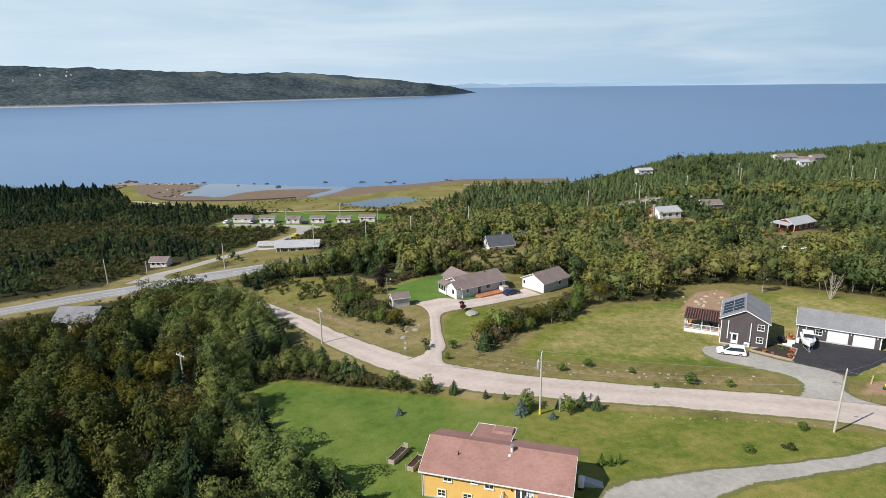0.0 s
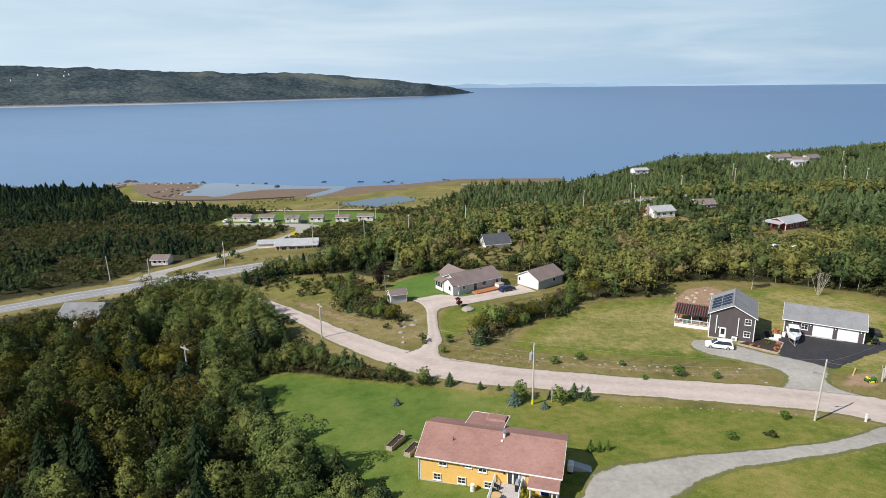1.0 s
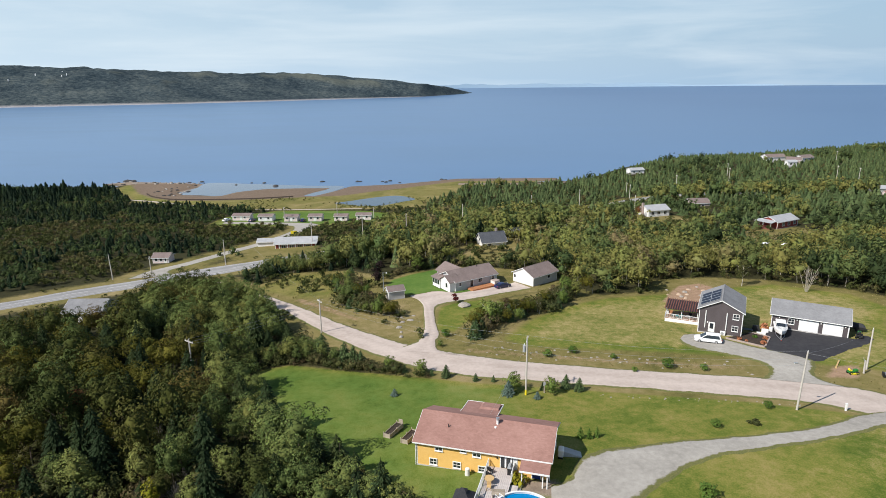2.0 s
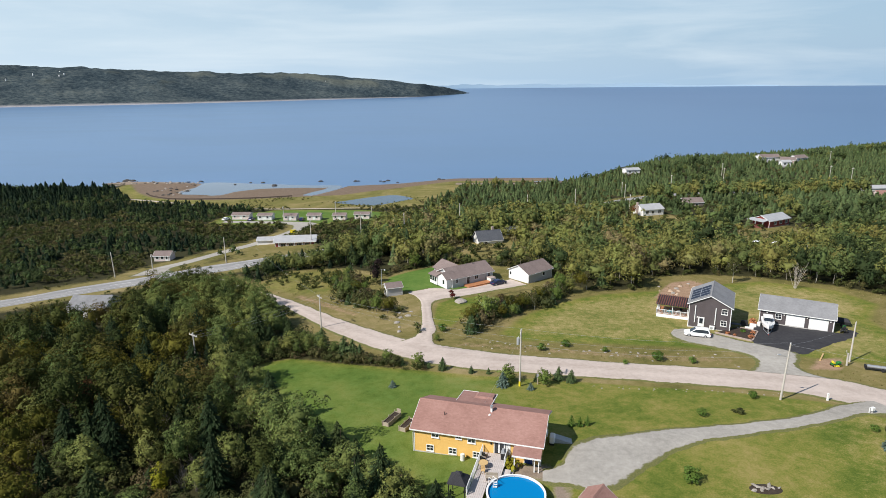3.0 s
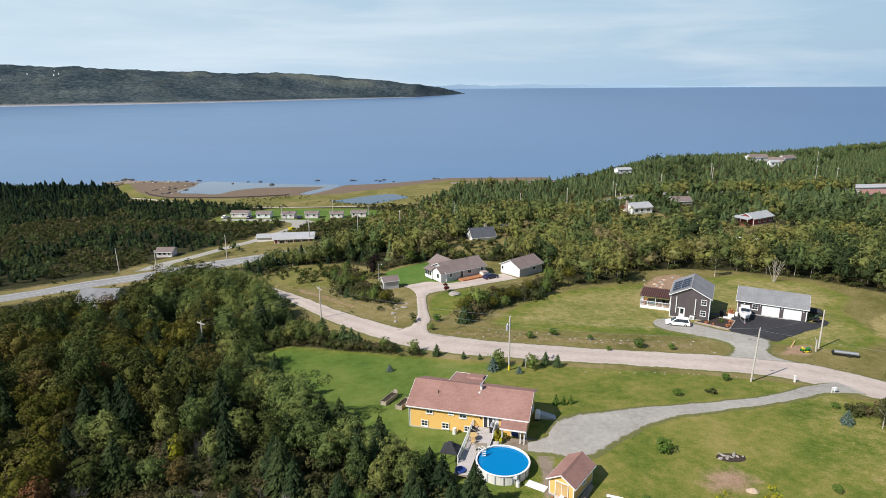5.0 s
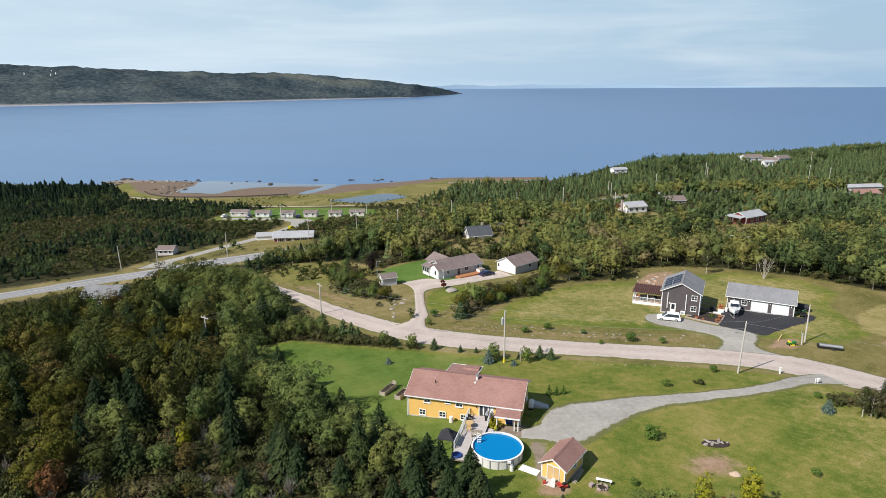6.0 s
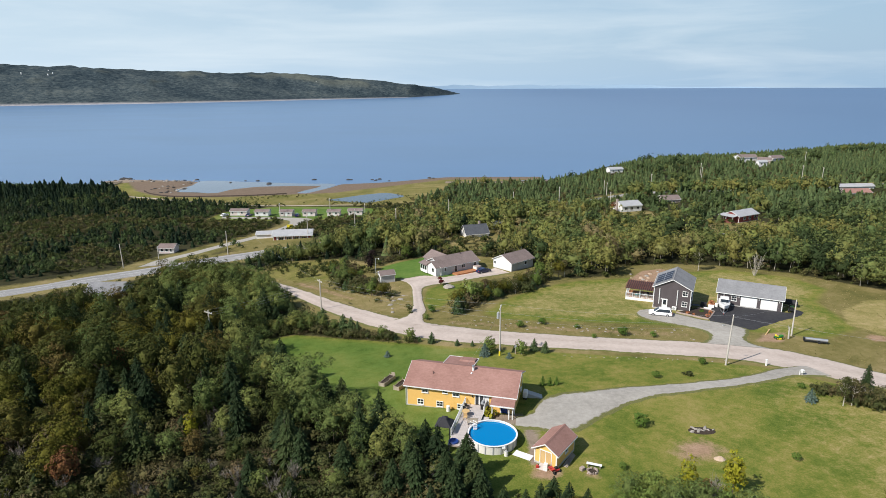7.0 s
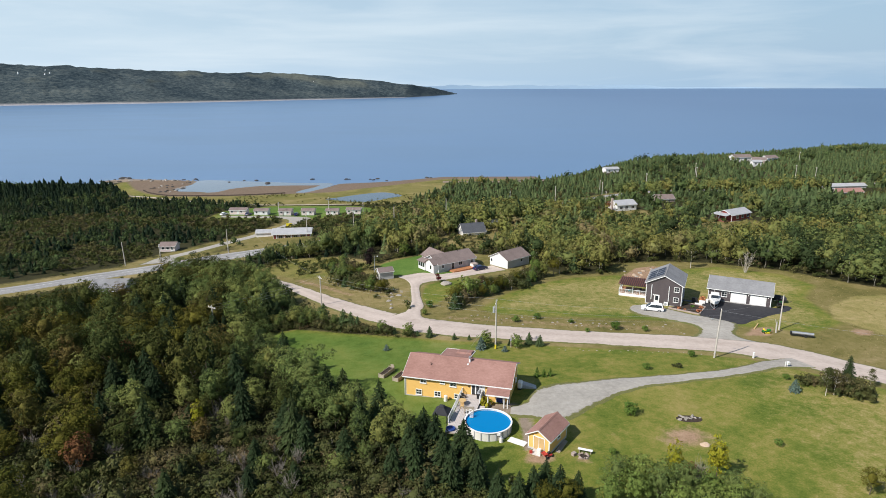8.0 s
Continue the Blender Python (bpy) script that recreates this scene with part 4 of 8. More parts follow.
# porch at the driveway end
porch = part("porch", box(13.4, 16.6, -1.75, -0.02, -0.8, 0.55), "concrete", house)
part("porch_roof", prism([(0.02, 3.3), (-2.0, 2.72), (-2.0, 2.6), (0.02, 3.16)], 13.25, 16.75, "x"), "roof_red", porch)
part("fascia", box(13.23, 16.77, -2.05, -2.0, 2.55, 2.76), "white", porch)
for px in (13.45, 15.9, 16.42):
    part("post", box(px, px + 0.14, -1.72, -1.58, 0.55, 2.62, 0.01), "white", porch)
door(house, "front", 14.55, 15.5, 0.62, 2.62, "blue")
part("door_mat", box(14.3, 15.7, -1.1, -0.3, 0.55, 0.58), "dark", porch)
part("porch_steps", box(14.0, 16.0, -2.15, -1.75, -0.8, 0.3), "concrete", porch)
# low roof over the rear entry
part("rear_roof", prism([(5.4, 4.5), (11.2, 3.5), (11.2, 3.38), (5.4, 4.38)], 4.0, 8.9, "x"), "roof_red", house, "low-pitched roof over the rear entry")
part("rear_roof", hull([(6.0, 8.6, 3.9), (8.7, 8.6, 3.9), (6.0, 11.0, 3.5), (8.7, 11.0, 3.5), (6.4, 9.0, 4.1), (8.7, 9.0, 4.1), (6.4, 10.8, 3.8), (8.7, 10.8, 3.8)]), "roof_red", house)
for x0, x1 in ((3.93, 4.0), (8.9, 8.97)):
    part("rake_board", prism([(5.4, 4.52), (11.24, 3.53), (11.24, 3.37), (5.4, 4.36)], x0, x1, "x"), "white", house)
part("fascia", box(3.93, 8.97, 11.2, 11.26, 3.36, 3.54), "white", house)
part("rear_entry_wall", box(4.3, 8.6, 8.45, 10.9, -1, 3.42), "yellow", house)
vent = part("roof_vent", tube((9.6, 3.6, 4.7), (9.6, 3.6, 5.65), 0.16, 0.16, 10), "white", house, "white painted flue pipe")
part("flue_cap", tube((9.6, 3.6, 5.68), (9.6, 3.6, 5.95), 0.24, 0.2, 10), "metal", vent)
part("flue_collar", tube((9.6, 3.6, 4.72), (9.6, 3.6, 4.95), 0.34, 0.18, 10), "white", vent)
part("flue_base", box(9.3, 9.55, 2.9, 3.2, 4.5, 4.95), "white", vent)
part("plumbing_vent", tube((3.6, 2.2, 4.2), (3.6, 2.2, 4.95), 0.06, 0.06, 8), "dark", house)
part("electric_meter", box(16.56, 16.75, 5.5, 6.1, 1.3, 2.1, 0.03), "white", house)
part("downpipe", tube((-0.08, -0.1, 0.0), (-0.08, -0.1, 3.3), 0.05, 0.05, 8), "white", house)
part("downpipe", tube((16.58, -0.1, 0.2), (16.58, -0.1, 3.3), 0.05, 0.05, 8), "white", house)
for u, z in ((10.2, 2.6), (15.9, 2.1)):
    part("wall_lamp", face_box("front", 16.5, 8.4, u, u + 0.16, 0.0, 0.16, z, z + 0.25, bevel=0.03), "dark", house)
HM = pose(HX, HY, HZ, 0, 0, HT)


def by_house(u, v, z=0.0, turn=0.0):
    """A pose in the yellow house's own plan."""
    return HM @ pose(u, v, z, 0, 0, turn)


def at_house(name, u, v, turn=0.0, z=None, **tags):
    p = by_house(u, v).translation
    return thing(name, p.x, p.y, HT + turn, z=z, **tags)


# deck between the patio door and the pool
deck = thing("deck", HX, HY, HT, HZ, label="grey wooden deck with white rails running from house to pool", category="deck")
planks(deck, 9.3, 12.4, -6.2, -0.1, 1.42, "deck", "y", 0.22)
planks(deck, 9.3, 11.1, -11.2, -6.25, 1.42, "deck", "y", 0.22)
for x0, x1, y0, y1, zz in ((9.3, 12.4, -6.2, -0.1, 1.34), (9.3, 11.1, -11.2, -6.25, 1.34)):
    part("joists", box(x0 + 0.05, x1 - 0.05, y0 + 0.05, y1 - 0.05, zz - 0.2, zz), "wood", deck)
    for cx in (x0 + 0.1, x1 - 0.25):
        for cy in (y0 + 0.1, (y0 + y1) / 2, y1 - 0.25):
            part("leg", box(cx, cx + 0.14, cy, cy + 0.14, -0.8, zz - 0.2), "wood", deck)
rail(deck, (9.25, -6.2), (9.25, -0.2), 1.42)
rail(deck, (12.4, -2.4), (12.4, -0.2), 1.42)
rail(deck, (9.25, -9.0), (9.25, -6.2), 1.42)
st = part("stairs", box(12.42, 13.3, -3.9, -2.6, -0.6, 1.12), "deck", deck)
for k in range(3):
    part("step", box(13.3 + 0.28 * k, 13.58 + 0.28 * k, -3.9, -2.6, -0.6, 0.84 - 0.28 * k), "deck", st)


def round_table(name, m, r, tall, mat, label):
    ob = tagged(new(name), label, "table")
    ob.matrix_basis = m
    part("tabletop", tube((0, 0, tall - 0.04), (0, 0, tall), r, r, 16), mat, ob)
    for k in range(4):
        a = k * math.pi / 2 + 0.78
        part("leg", tube((math.cos(a) * r * 0.75, math.sin(a) * r * 0.75, 0), (math.cos(a) * r * 0.6, math.sin(a) * r * 0.6, tall - 0.04), 0.03, 0.03, 6), mat, ob)
    return ob


def chair(name, m, mat, label, wide=0.5):
    ob = tagged(new(name), label, "chair", "deck chairs")
    ob.matrix_basis = m
    part("seat", box(-wide / 2, wide / 2, -0.25, 0.25, 0.4, 0.46, 0.02), mat, ob)
    part("backrest", box(-wide / 2, wide / 2, 0.22, 0.28, 0.46, 0.95, 0.02), mat, ob)
    for cx in (-wide / 2, wide / 2 - 0.05):
        for cy in (-0.25, 0.2):
            part("leg", box(cx, cx + 0.05, cy, cy + 0.05, 0, 0.4), mat, ob)
    return ob


round_table("patio_table", by_house(10.0, -3.4, 1.42), 0.6, 0.74, "tan", "round light-wood patio table on the deck")
for u, v, a, mt in ((9.7, -2.3, 160, "dark"), (10.2, -4.5, 10, "tan"), (9.7, -1.4, 160, "dark")):
    chair("deck_chair", by_house(u, v, 1.42, a), mt, "small deck chair beside the patio table")
bench = tagged(new("bench"), "grey wooden bench on the deck by the pool", "bench")
bench.matrix_basis = by_house(11.5, -5.6, 1.42, 10)
part("seat", box(-0.75, 0.75, -0.25, 0.25, 0.4, 0.47, 0.02), "wood", bench)
for cx in (-0.7, 0.62):
    part("leg", box(cx, cx + 0.08, -0.22, 0.22, 0, 0.4), "wood", bench)
part("backrest", box(-0.75, 0.75, 0.22, 0.28, 0.5, 0.9, 0.02), "wood", bench)
grill = tagged(new("barbecue"), "black lidded barbecue on the deck", "barbecue")
grill.matrix_basis = by_house(12.0, -0.9, 1.42, 90)
part("firebox", box(-0.45, 0.45, -0.28, 0.28, 0.6, 0.9, 0.05), "dark", grill)
part("lid", hull([(-0.44, -0.27, 0.9), (0.44, -0.27, 0.9), (-0.44, 0.27, 0.9), (0.44, 0.27, 0.9), (-0.4, -0.1, 1.18), (0.4, -0.1, 1.18), (-0.4, 0.15, 1.18), (0.4, 0.15, 1.18)]), "steel_grey", grill)
for cx in (-0.4, 0.34):
    part("leg", box(cx, cx + 0.06, -0.25, 0.25, 0, 0.6), "dark", grill)

# gazebo and paddling pool at the deck's lower end
gz_p = by_house(8.05, -7.9).translation
gaz = thing("gazebo", gz_p.x, gz_p.y, HT, label="small gazebo with a charcoal canvas roof", category="gazebo")
for cx in (-0.95, 0.95):
    for cy in (-0.95, 0.95):
        part("post", box(cx - 0.05, cx + 0.05, cy - 0.05, cy + 0.05, -0.2, 2.2, 0.01), "dark", gaz)
part("canopy", hull([(-1.15, -1.15, 2.1), (1.15, -1.15, 2.1), (-1.15, 1.15, 2.1), (1.15, 1.15, 2.1), (-1.1, -1.1, 2.2), (1.1, -1.1, 2.2), (-1.1, 1.1, 2.2), (1.1, 1.1, 2.2), (-0.3, -0.3, 2.95), (0.3, -0.3, 2.95), (-0.3, 0.3, 2.95), (0.3, 0.3, 2.95)]), "canopy_dark", gaz)
part("vent_cap", hull([(-0.4, -0.4, 3.0), (0.4, -0.4, 3.0), (-0.4, 0.4, 3.0), (0.4, 0.4, 3.0), (0, 0, 3.25)]), "canopy_dark", gaz)
tub = tagged(new("paddling_pool"), "round blue plastic paddling pool on the deck", "paddling pool")
tub.matrix_basis = by_house(9.95, -10.5, 1.42)
bm = bmesh.new()
profile = ((0.0, 0.1), (0.5, 0.1), (0.57, 0.22), (0.63, 0.25), (0.68, 0.2), (0.62, 0.0), (0.0, 0.0))
rings = [[bm.verts.new((r_ * math.cos(k * math.tau / 20), r_ * math.sin(k * math.tau / 20), z_)) for k in range(20)] for r_, z_ in profile[1:-1]]
for a, b in zip(rings, rings[1:]):
    for k in range(20):
        bm.faces.new((a[k], a[(k + 1) % 20], b[(k + 1) % 20], b[k]))
bm.faces.new(rings[0])
bm.faces.new(rings[-1][::-1])
part("basin", bm, "blue", tub)

# above-ground pool
PX, PY, PR = 3.85, 77.75, 3.28
pz = float(height(PX, PY)) - 0.05
pool = thing("swimming_pool", PX, PY, 0, pz, label="round above-ground pool with pale panels and blue water", category="swimming pool")
N = 20
for k in range(N):
    a0, a1 = k * math.tau / N, (k + 1) * math.tau / N
    p = [(PR * math.cos(a0 + (a1 - a0) * t / 3), PR * math.sin(a0 + (a1 - a0) * t / 3)) for t in range(4)]
    bm = bmesh.new()
    rows = []
    for r in (1.0, 0.985):
        for z0 in (-0.1, 1.3):
            rows.append([bm.verts.new((q[0] * r, q[1] * r, z0)) for q in p])
    for i in range(3):
        for a, b in ((0, 1), (1, 3), (3, 2)):
            bm.faces.new((rows[a][i], rows[a][i + 1], rows[b][i + 1], rows[b][i]))
    bmesh.ops.recalc_face_normals(bm, faces=bm.faces)
    part("wall_panel", bm, "cream", pool)
    c, s = math.cos(a0), math.sin(a0)
    part("upright", box(-0.05, 0.06, -0.08, 0.08, -0.1, 1.34, 0.015, m=Matrix.Translation((PR * c, PR * s, 0)) @ Matrix.Rotation(a0, 4, "Z")), "steel_grey", pool)
    ring = bmesh.new()
    q = []
    for rr, zz in ((PR - 0.1, 1.3), (PR + 0.12, 1.3), (PR + 0.12, 1.37), (PR - 0.1, 1.37)):
        q.append([ring.verts.new((rr * math.cos(a0 + (a1 - a0) * t / 3), rr * math.sin(a0 + (a1 - a0) * t / 3), zz)) for t in range(4)])
    for i in range(3):
        for a in range(4):
            ring.faces.new((q[a][i], q[a][i + 1], q[(a + 1) % 4][i + 1], q[(a + 1) % 4][i]))
    bmesh.ops.recalc_face_normals(ring, faces=ring.faces)
    part("rim_cap", ring, "white", pool)
bm = bmesh.new()
bmesh.ops.create_circle(bm, cap_ends=True, segments=60, radius=PR - 0.06)
bmesh.ops.translate(bm, vec=(0, 0, 1.12), verts=bm.verts)
part("water", bm, "pool", pool, "clear bright blue pool water")
lad = part("ladder", tube((-2.55, 1.0, 0.9), (-2.55, 1.0, 2.1), 0.03, 0.03, 8), "white", pool, "white pool ladder")
for dx, dy in ((0.45, 0.25), (-0.5, 0.55), (-0.05, 0.8)):
    part("ladder_rail", tube((-2.55 + dx, 1.0 + dy, 0.9), (-2.55 + dx, 1.0 + dy, 2.1), 0.03, 0.03, 8), "white", lad)
part("ladder_rail", tube((-2.55, 1.0, 2.1), (-3.05, 1.55, 2.1), 0.03, 0.03, 8), "white", lad)
part("ladder_rail", tube((-2.1, 1.25, 2.1), (-2.6, 1.8, 2.1), 0.03, 0.03, 8), "white", lad)
for k in range(4):
    part("ladder_step", box(-2.6, -2.1, 0.95 + 0.02 * k, 1.2, 0.9 + 0.3 * k, 0.94 + 0.3 * k), "white", lad)
pump = part("pump", tube((1.7, -3.35, 0.0), (1.7, -3.35, 0.75), 0.28, 0.24, 12), "cream", pool, "cream pool filter tank")
part("pump_lid", tube((1.7, -3.35, 0.75), (1.7, -3.35, 0.92), 0.2, 0.1, 12), "steel_grey", pump)
part("hose", tube((1.7, -3.2, 0.5), (1.2, -3.1, 0.9), 0.04, 0.04, 6), "dark", pump)
part("skimmer", box(1.15, 1.6, -3.2, -2.95, 0.9, 1.25, 0.02), "white", pool)

# garden shed
SH = radians(-33)
SX, SY = 9.0 + 3.2 * math.cos(SH), 73.3 + 3.2 * math.sin(SH)
shed = gable_house("shed", SX, SY, 57, float(height(10.5, 73.5)) - 0.05, 5.2, 3.1, 2.2, 0.95, "yellow", "roof_red", "small yellow shed with a brown-red shingle roof", "shed", over=0.3)
sd = part("double_door", face_box("left", 5.2, 3.1, 0.75, 2.25, 0.004, 0.05, 0.3, 2.05), "tan", shed)
for u0, u1 in ((0.66, 0.75), (2.25, 2.34), (1.47, 1.53)):
    part("door_trim", face_box("left", 5.2, 3.1, u0, u1, 0.004, 0.08, 0.3, 2.1), "white", sd)
part("door_trim", face_box("left", 5.2, 3.1, 0.66, 2.34, 0.004, 0.085, 2.1, 2.2), "white", sd)
window(shed, "front", 2.4, 3.1, 1.2, 1.8, (1, 1))
part("ramp", hull([(-1.3, 0.8, 0.0), (-1.3, 2.2, 0.0), (-0.1, 0.8, 0.0), (-0.1, 2.2, 0.0), (-0.1, 0.8, 0.28), (-0.1, 2.2, 0.28), (-1.3, 0.8, 0.06), (-1.3, 2.2, 0.06)]), "deck", shed)


# loose things round the shed and lawn
def heap_box(name, x, y, turn, sx, sy, sz, mat, label, category, dz=0.0):
    ob = thing(name, x, y, turn, label=label, category=category, dz=dz)
    part("body", box(-sx / 2, sx / 2, -sy / 2, sy / 2, 0, sz, min(sx, sy, sz) * 0.08), mat, ob)
    return ob


crate = heap_box("storage_crate", 10.35, 71.5, -24, 0.5, 0.45, 0.9, "white", "white plastic crate beside the shed door", "crate")
for k in range(3):
    part("slat", box(-0.27, 0.27, -0.24, -0.225, 0.12 + 0.26 * k, 0.26 + 0.26 * k), "cream", crate)
mower = thing("push_mower", 11.6, 71.2, 30, label="red push mower parked before the shed", category="mower")
part("mower_deck", box(-0.45, 0.45, -0.3, 0.3, 0.12, 0.4, 0.08), "red", mower)
part("engine", box(-0.2, 0.2, -0.18, 0.18, 0.4, 0.68, 0.05), "dark", mower)
for cx in (-0.38, 0.38):
    for cy in (-0.34, 0.34):
        part("wheel", tube((cx, cy - 0.04, 0.14), (cx, cy + 0.04, 0.14), 0.14, 0.14, 10), "tyre", mower)
part("handle", tube((-0.4, 0, 0.35), (-1.2, 0, 1.0), 0.02, 0.02, 5), "dark", mower)
barrel = thing("fuel_can", 9.35, 71.85, label="red fuel can on the gravel by the shed", category="can")
part("can", box(-0.2, 0.2, -0.14, 0.14, 0, 0.42, 0.05), "red", barrel)
part("spout", tube((0.1, 0, 0.42), (0.18, 0, 0.58), 0.04, 0.03, 6), "dark", barrel)
wb = thing("wheelbarrow", 11.0, 71.0, -60, label="red wheelbarrow leaning near the shed", category="wheelbarrow")
part("tray", hull([(-0.4, -0.3, 0.6), (0.45, -0.3, 0.6), (-0.4, 0.3, 0.6), (0.45, 0.3, 0.6), (-0.2, -0.2, 0.3), (0.3, -0.2, 0.3), (-0.2, 0.2, 0.3), (0.3, 0.2, 0.3)]), "red", wb)
part("wheel", tube((0.55, -0.05, 0.2), (0.55, 0.05, 0.2), 0.2, 0.2, 12), "tyre", wb)
part("handle", tube((0.5, -0.2, 0.28), (-0.9, -0.28, 0.6), 0.025, 0.025, 5), "wood", wb)
part("handle", tube((0.5, 0.2, 0.28), (-0.9, 0.28, 0.6), 0.025, 0.025, 5), "wood", wb)
part("leg", tube((-0.25, -0.2, 0), (-0.15, -0.2, 0.35), 0.02, 0.02, 5), "metal", wb)
part("leg", tube((-0.25, 0.2, 0), (-0.15, 0.2, 0.35), 0.02, 0.02, 5), "metal", wb)
slab = thing("plywood_sheet", 7.75, 74.5, -30, label="white board lying flat on the grass", category="board", dz=0.0)
part("sheet", box(-1.25, 1.25, -0.62, 0.62, 0.02, 0.06), "white", slab)
lumber = thing("lumber_pile", 13.6, 73.6, 62, label="weathered boards stacked along the shed wall", category="lumber")
for k in range(4):
    part("board", box(-1.6, 1.5 + 0.1 * k, -0.3 + 0.16 * k, -0.17 + 0.16 * k, 0, 0.08 + 0.05 * (k % 2)), "wood", lumber)

# fire pit
fire = thing("fire_pit", 16.1, 71.3, label="ring of reddish stones round a fire pit", category="fire pit")
for k in range(12):
    a = k * math.tau / 12
    part("stone", hull([(0.62 * math.cos(a) + random.uniform(-0.2, 0.2), 0.62 * math.sin(a) + random.uniform(-0.2, 0.2), random.choice((0.0, 0.26))) for _ in range(9)]), "chimney", fire)
part("ash_bed", tube((0, 0, 0.02), (0, 0, 0.06), 0.6, 0.55, 14), "mulch", fire)
bn = thing("garden_bench", 16.5, 72.3, -18, label="pale wooden bench beside the fire pit", category="bench")
part("seat", box(-0.95, 0.95, -0.22, 0.22, 0.42, 0.5, 0.02), "white", bn)
for cx in (-0.8, 0.7):
    part("leg", box(cx, cx + 0.1, -0.2, 0.2, 0, 0.42), "wood", bn)
heap_box("log_seat", 14.9, 71.6, 40, 0.6, 0.5, 0.45, "chimney", "short red-brown log seat by the fire pit", "log")


# raised planters west of the house
def planter(x, y, turn, long):
    ob = thing("planter_box", x, y, turn, label="weathered wooden raised planter with corner posts", category="planter", group="planters beside the house")
    part("side", box(-long / 2, long / 2, -0.5, -0.44, 0.1, 0.75), "wood", ob)
    part("side", box(-long / 2, long / 2, 0.44, 0.5, 0.1, 0.75), "wood", ob)
    for cx in (-long / 2, long / 2 - 0.06):
        part("end", box(cx, cx + 0.06, -0.5, 0.5, 0.1, 0.75), "wood", ob)
    for cx in (-long / 2 - 0.05, 0, long / 2 - 0.05):
        for cy in (-0.55, 0.47):
            part("corner_post", box(cx, cx + 0.1, cy, cy + 0.1, 0, 0.95, 0.01), "wood", ob)
    part("soil", box(-long / 2 + 0.06, long / 2 - 0.06, -0.44, 0.44, 0.1, 0.62), "mulch", ob)
    return ob


planter(-13.1, 96.3, 66, 3.4)
planter(-10.6, 94.4, 66, 2.8)
sw = thing("planter_chair", -12.5, 98.0, 66, label="grey wooden garden chair behind a planter", category="chair")
part("seat", box(-0.4, 0.4, -0.35, 0.35, 0.4, 0.46, 0.02), "wood", sw)
part("backrest", box(0.34, 0.42, -0.35, 0.35, 0.46, 1.1, 0.02), "wood", sw)
for cx in (-0.38, 0.3):
    for cy in (-0.33, 0.25):
        part("leg", box(cx, cx + 0.08, cy, cy + 0.08, 0, 0.4), "wood", sw)
tk = at_house("oil_barrel", 6.75, -0.75, label="cream plastic rain barrel against the yellow wall", category="barrel")
part("drum", tube((0, 0, 0), (0, 0, 0.85), 0.32, 0.28, 14), "cream", tk)
part("lid", tube((0, 0, 0.85), (0, 0, 0.92), 0.3, 0.2, 14), "cream", tk)
ac = at_house("oil_tank", 17.4, 5.6, label="white metal tank on legs beside the house end", category="tank")
part("tank", box(-0.35, 0.35, -0.6, 0.6, 0.3, 1.35, 0.12), "white", ac)
for cy in (-0.5, 0.4):
    part("leg", box(-0.3, 0.3, cy, cy + 0.1, -0.1, 0.3), "dark", ac)
hatch = at_house("cellar_hatch", 18.6, 6.6, 10, label="sloping grey cellar hatch beside the house end", category="hatch")
part("hatch_door", hull([(-1.0, -0.6, 0.0), (1.3, -0.6, 0.0), (-1.0, 0.6, 0), (1.3, 0.6, 0), (-1.0, -0.6, 0.8), (-1.0, 0.6, 0.8), (1.3, -0.6, 0.1), (1.3, 0.6, 0.1)]), "concrete", hatch)


# ---- the charcoal house ----
GT = -22.0
GZ = 16.1
gfx, gfy = 50.6, 139.0
gray = gable_house("house", gfx, gfy, GT + 90, GZ, 10.6, 8.1, 5.35, 2.05, "charcoal", "roof_grey", "two-storey charcoal house with white trim and solar panels", over=0.35)


def gu(u):
    return 8.1 - u


window(gray, "left", gu(7.35), gu(6.35), 3.85, 4.85, (2, 2))
window(gray, "left", gu(7.35), gu(6.35), 1.35, 2.35, (2, 2))
door(gray, "left", gu(3.05), gu(2.05), 0.5, 2.5, "white")
for u in (1.3, 5.2):
    part("vent_pipe", tube((-0.12, gu(u), 1.3), (-0.12, gu(u), 5.0), 0.1, 0.1, 8), "white", gray, "white wall vent pipe")
hp = part("heat_pump", face_box("left", 10.6, 8.1, gu(5.25), gu(4.25), 0.15, 0.5, 0.25, 1.1, bevel=0.04), "white", gray, "white heat pump unit on the wall")
part("fan_grille", tube((-0.51, gu(4.65), 0.68), (-0.53, gu(4.65), 0.68), 0.3, 0.3, 14), "steel_grey", hp)
part("wall_lamp", face_box("left", 10.6, 8.1, gu(1.85), gu(1.65), 0, 0.15, 2.4, 2.65), "white", gray)
for x0, z0 in ((1.2, 3.7), (4.6, 3.7), (8.0, 3.7), (1.2, 1.1), (6.2, 1.1)):
    window(gray, "front", x0, x0 + 1.1, z0, z0 + 1.2, (1, 2))
kk = 2.05 / 4.05
slope = math.atan(kk)
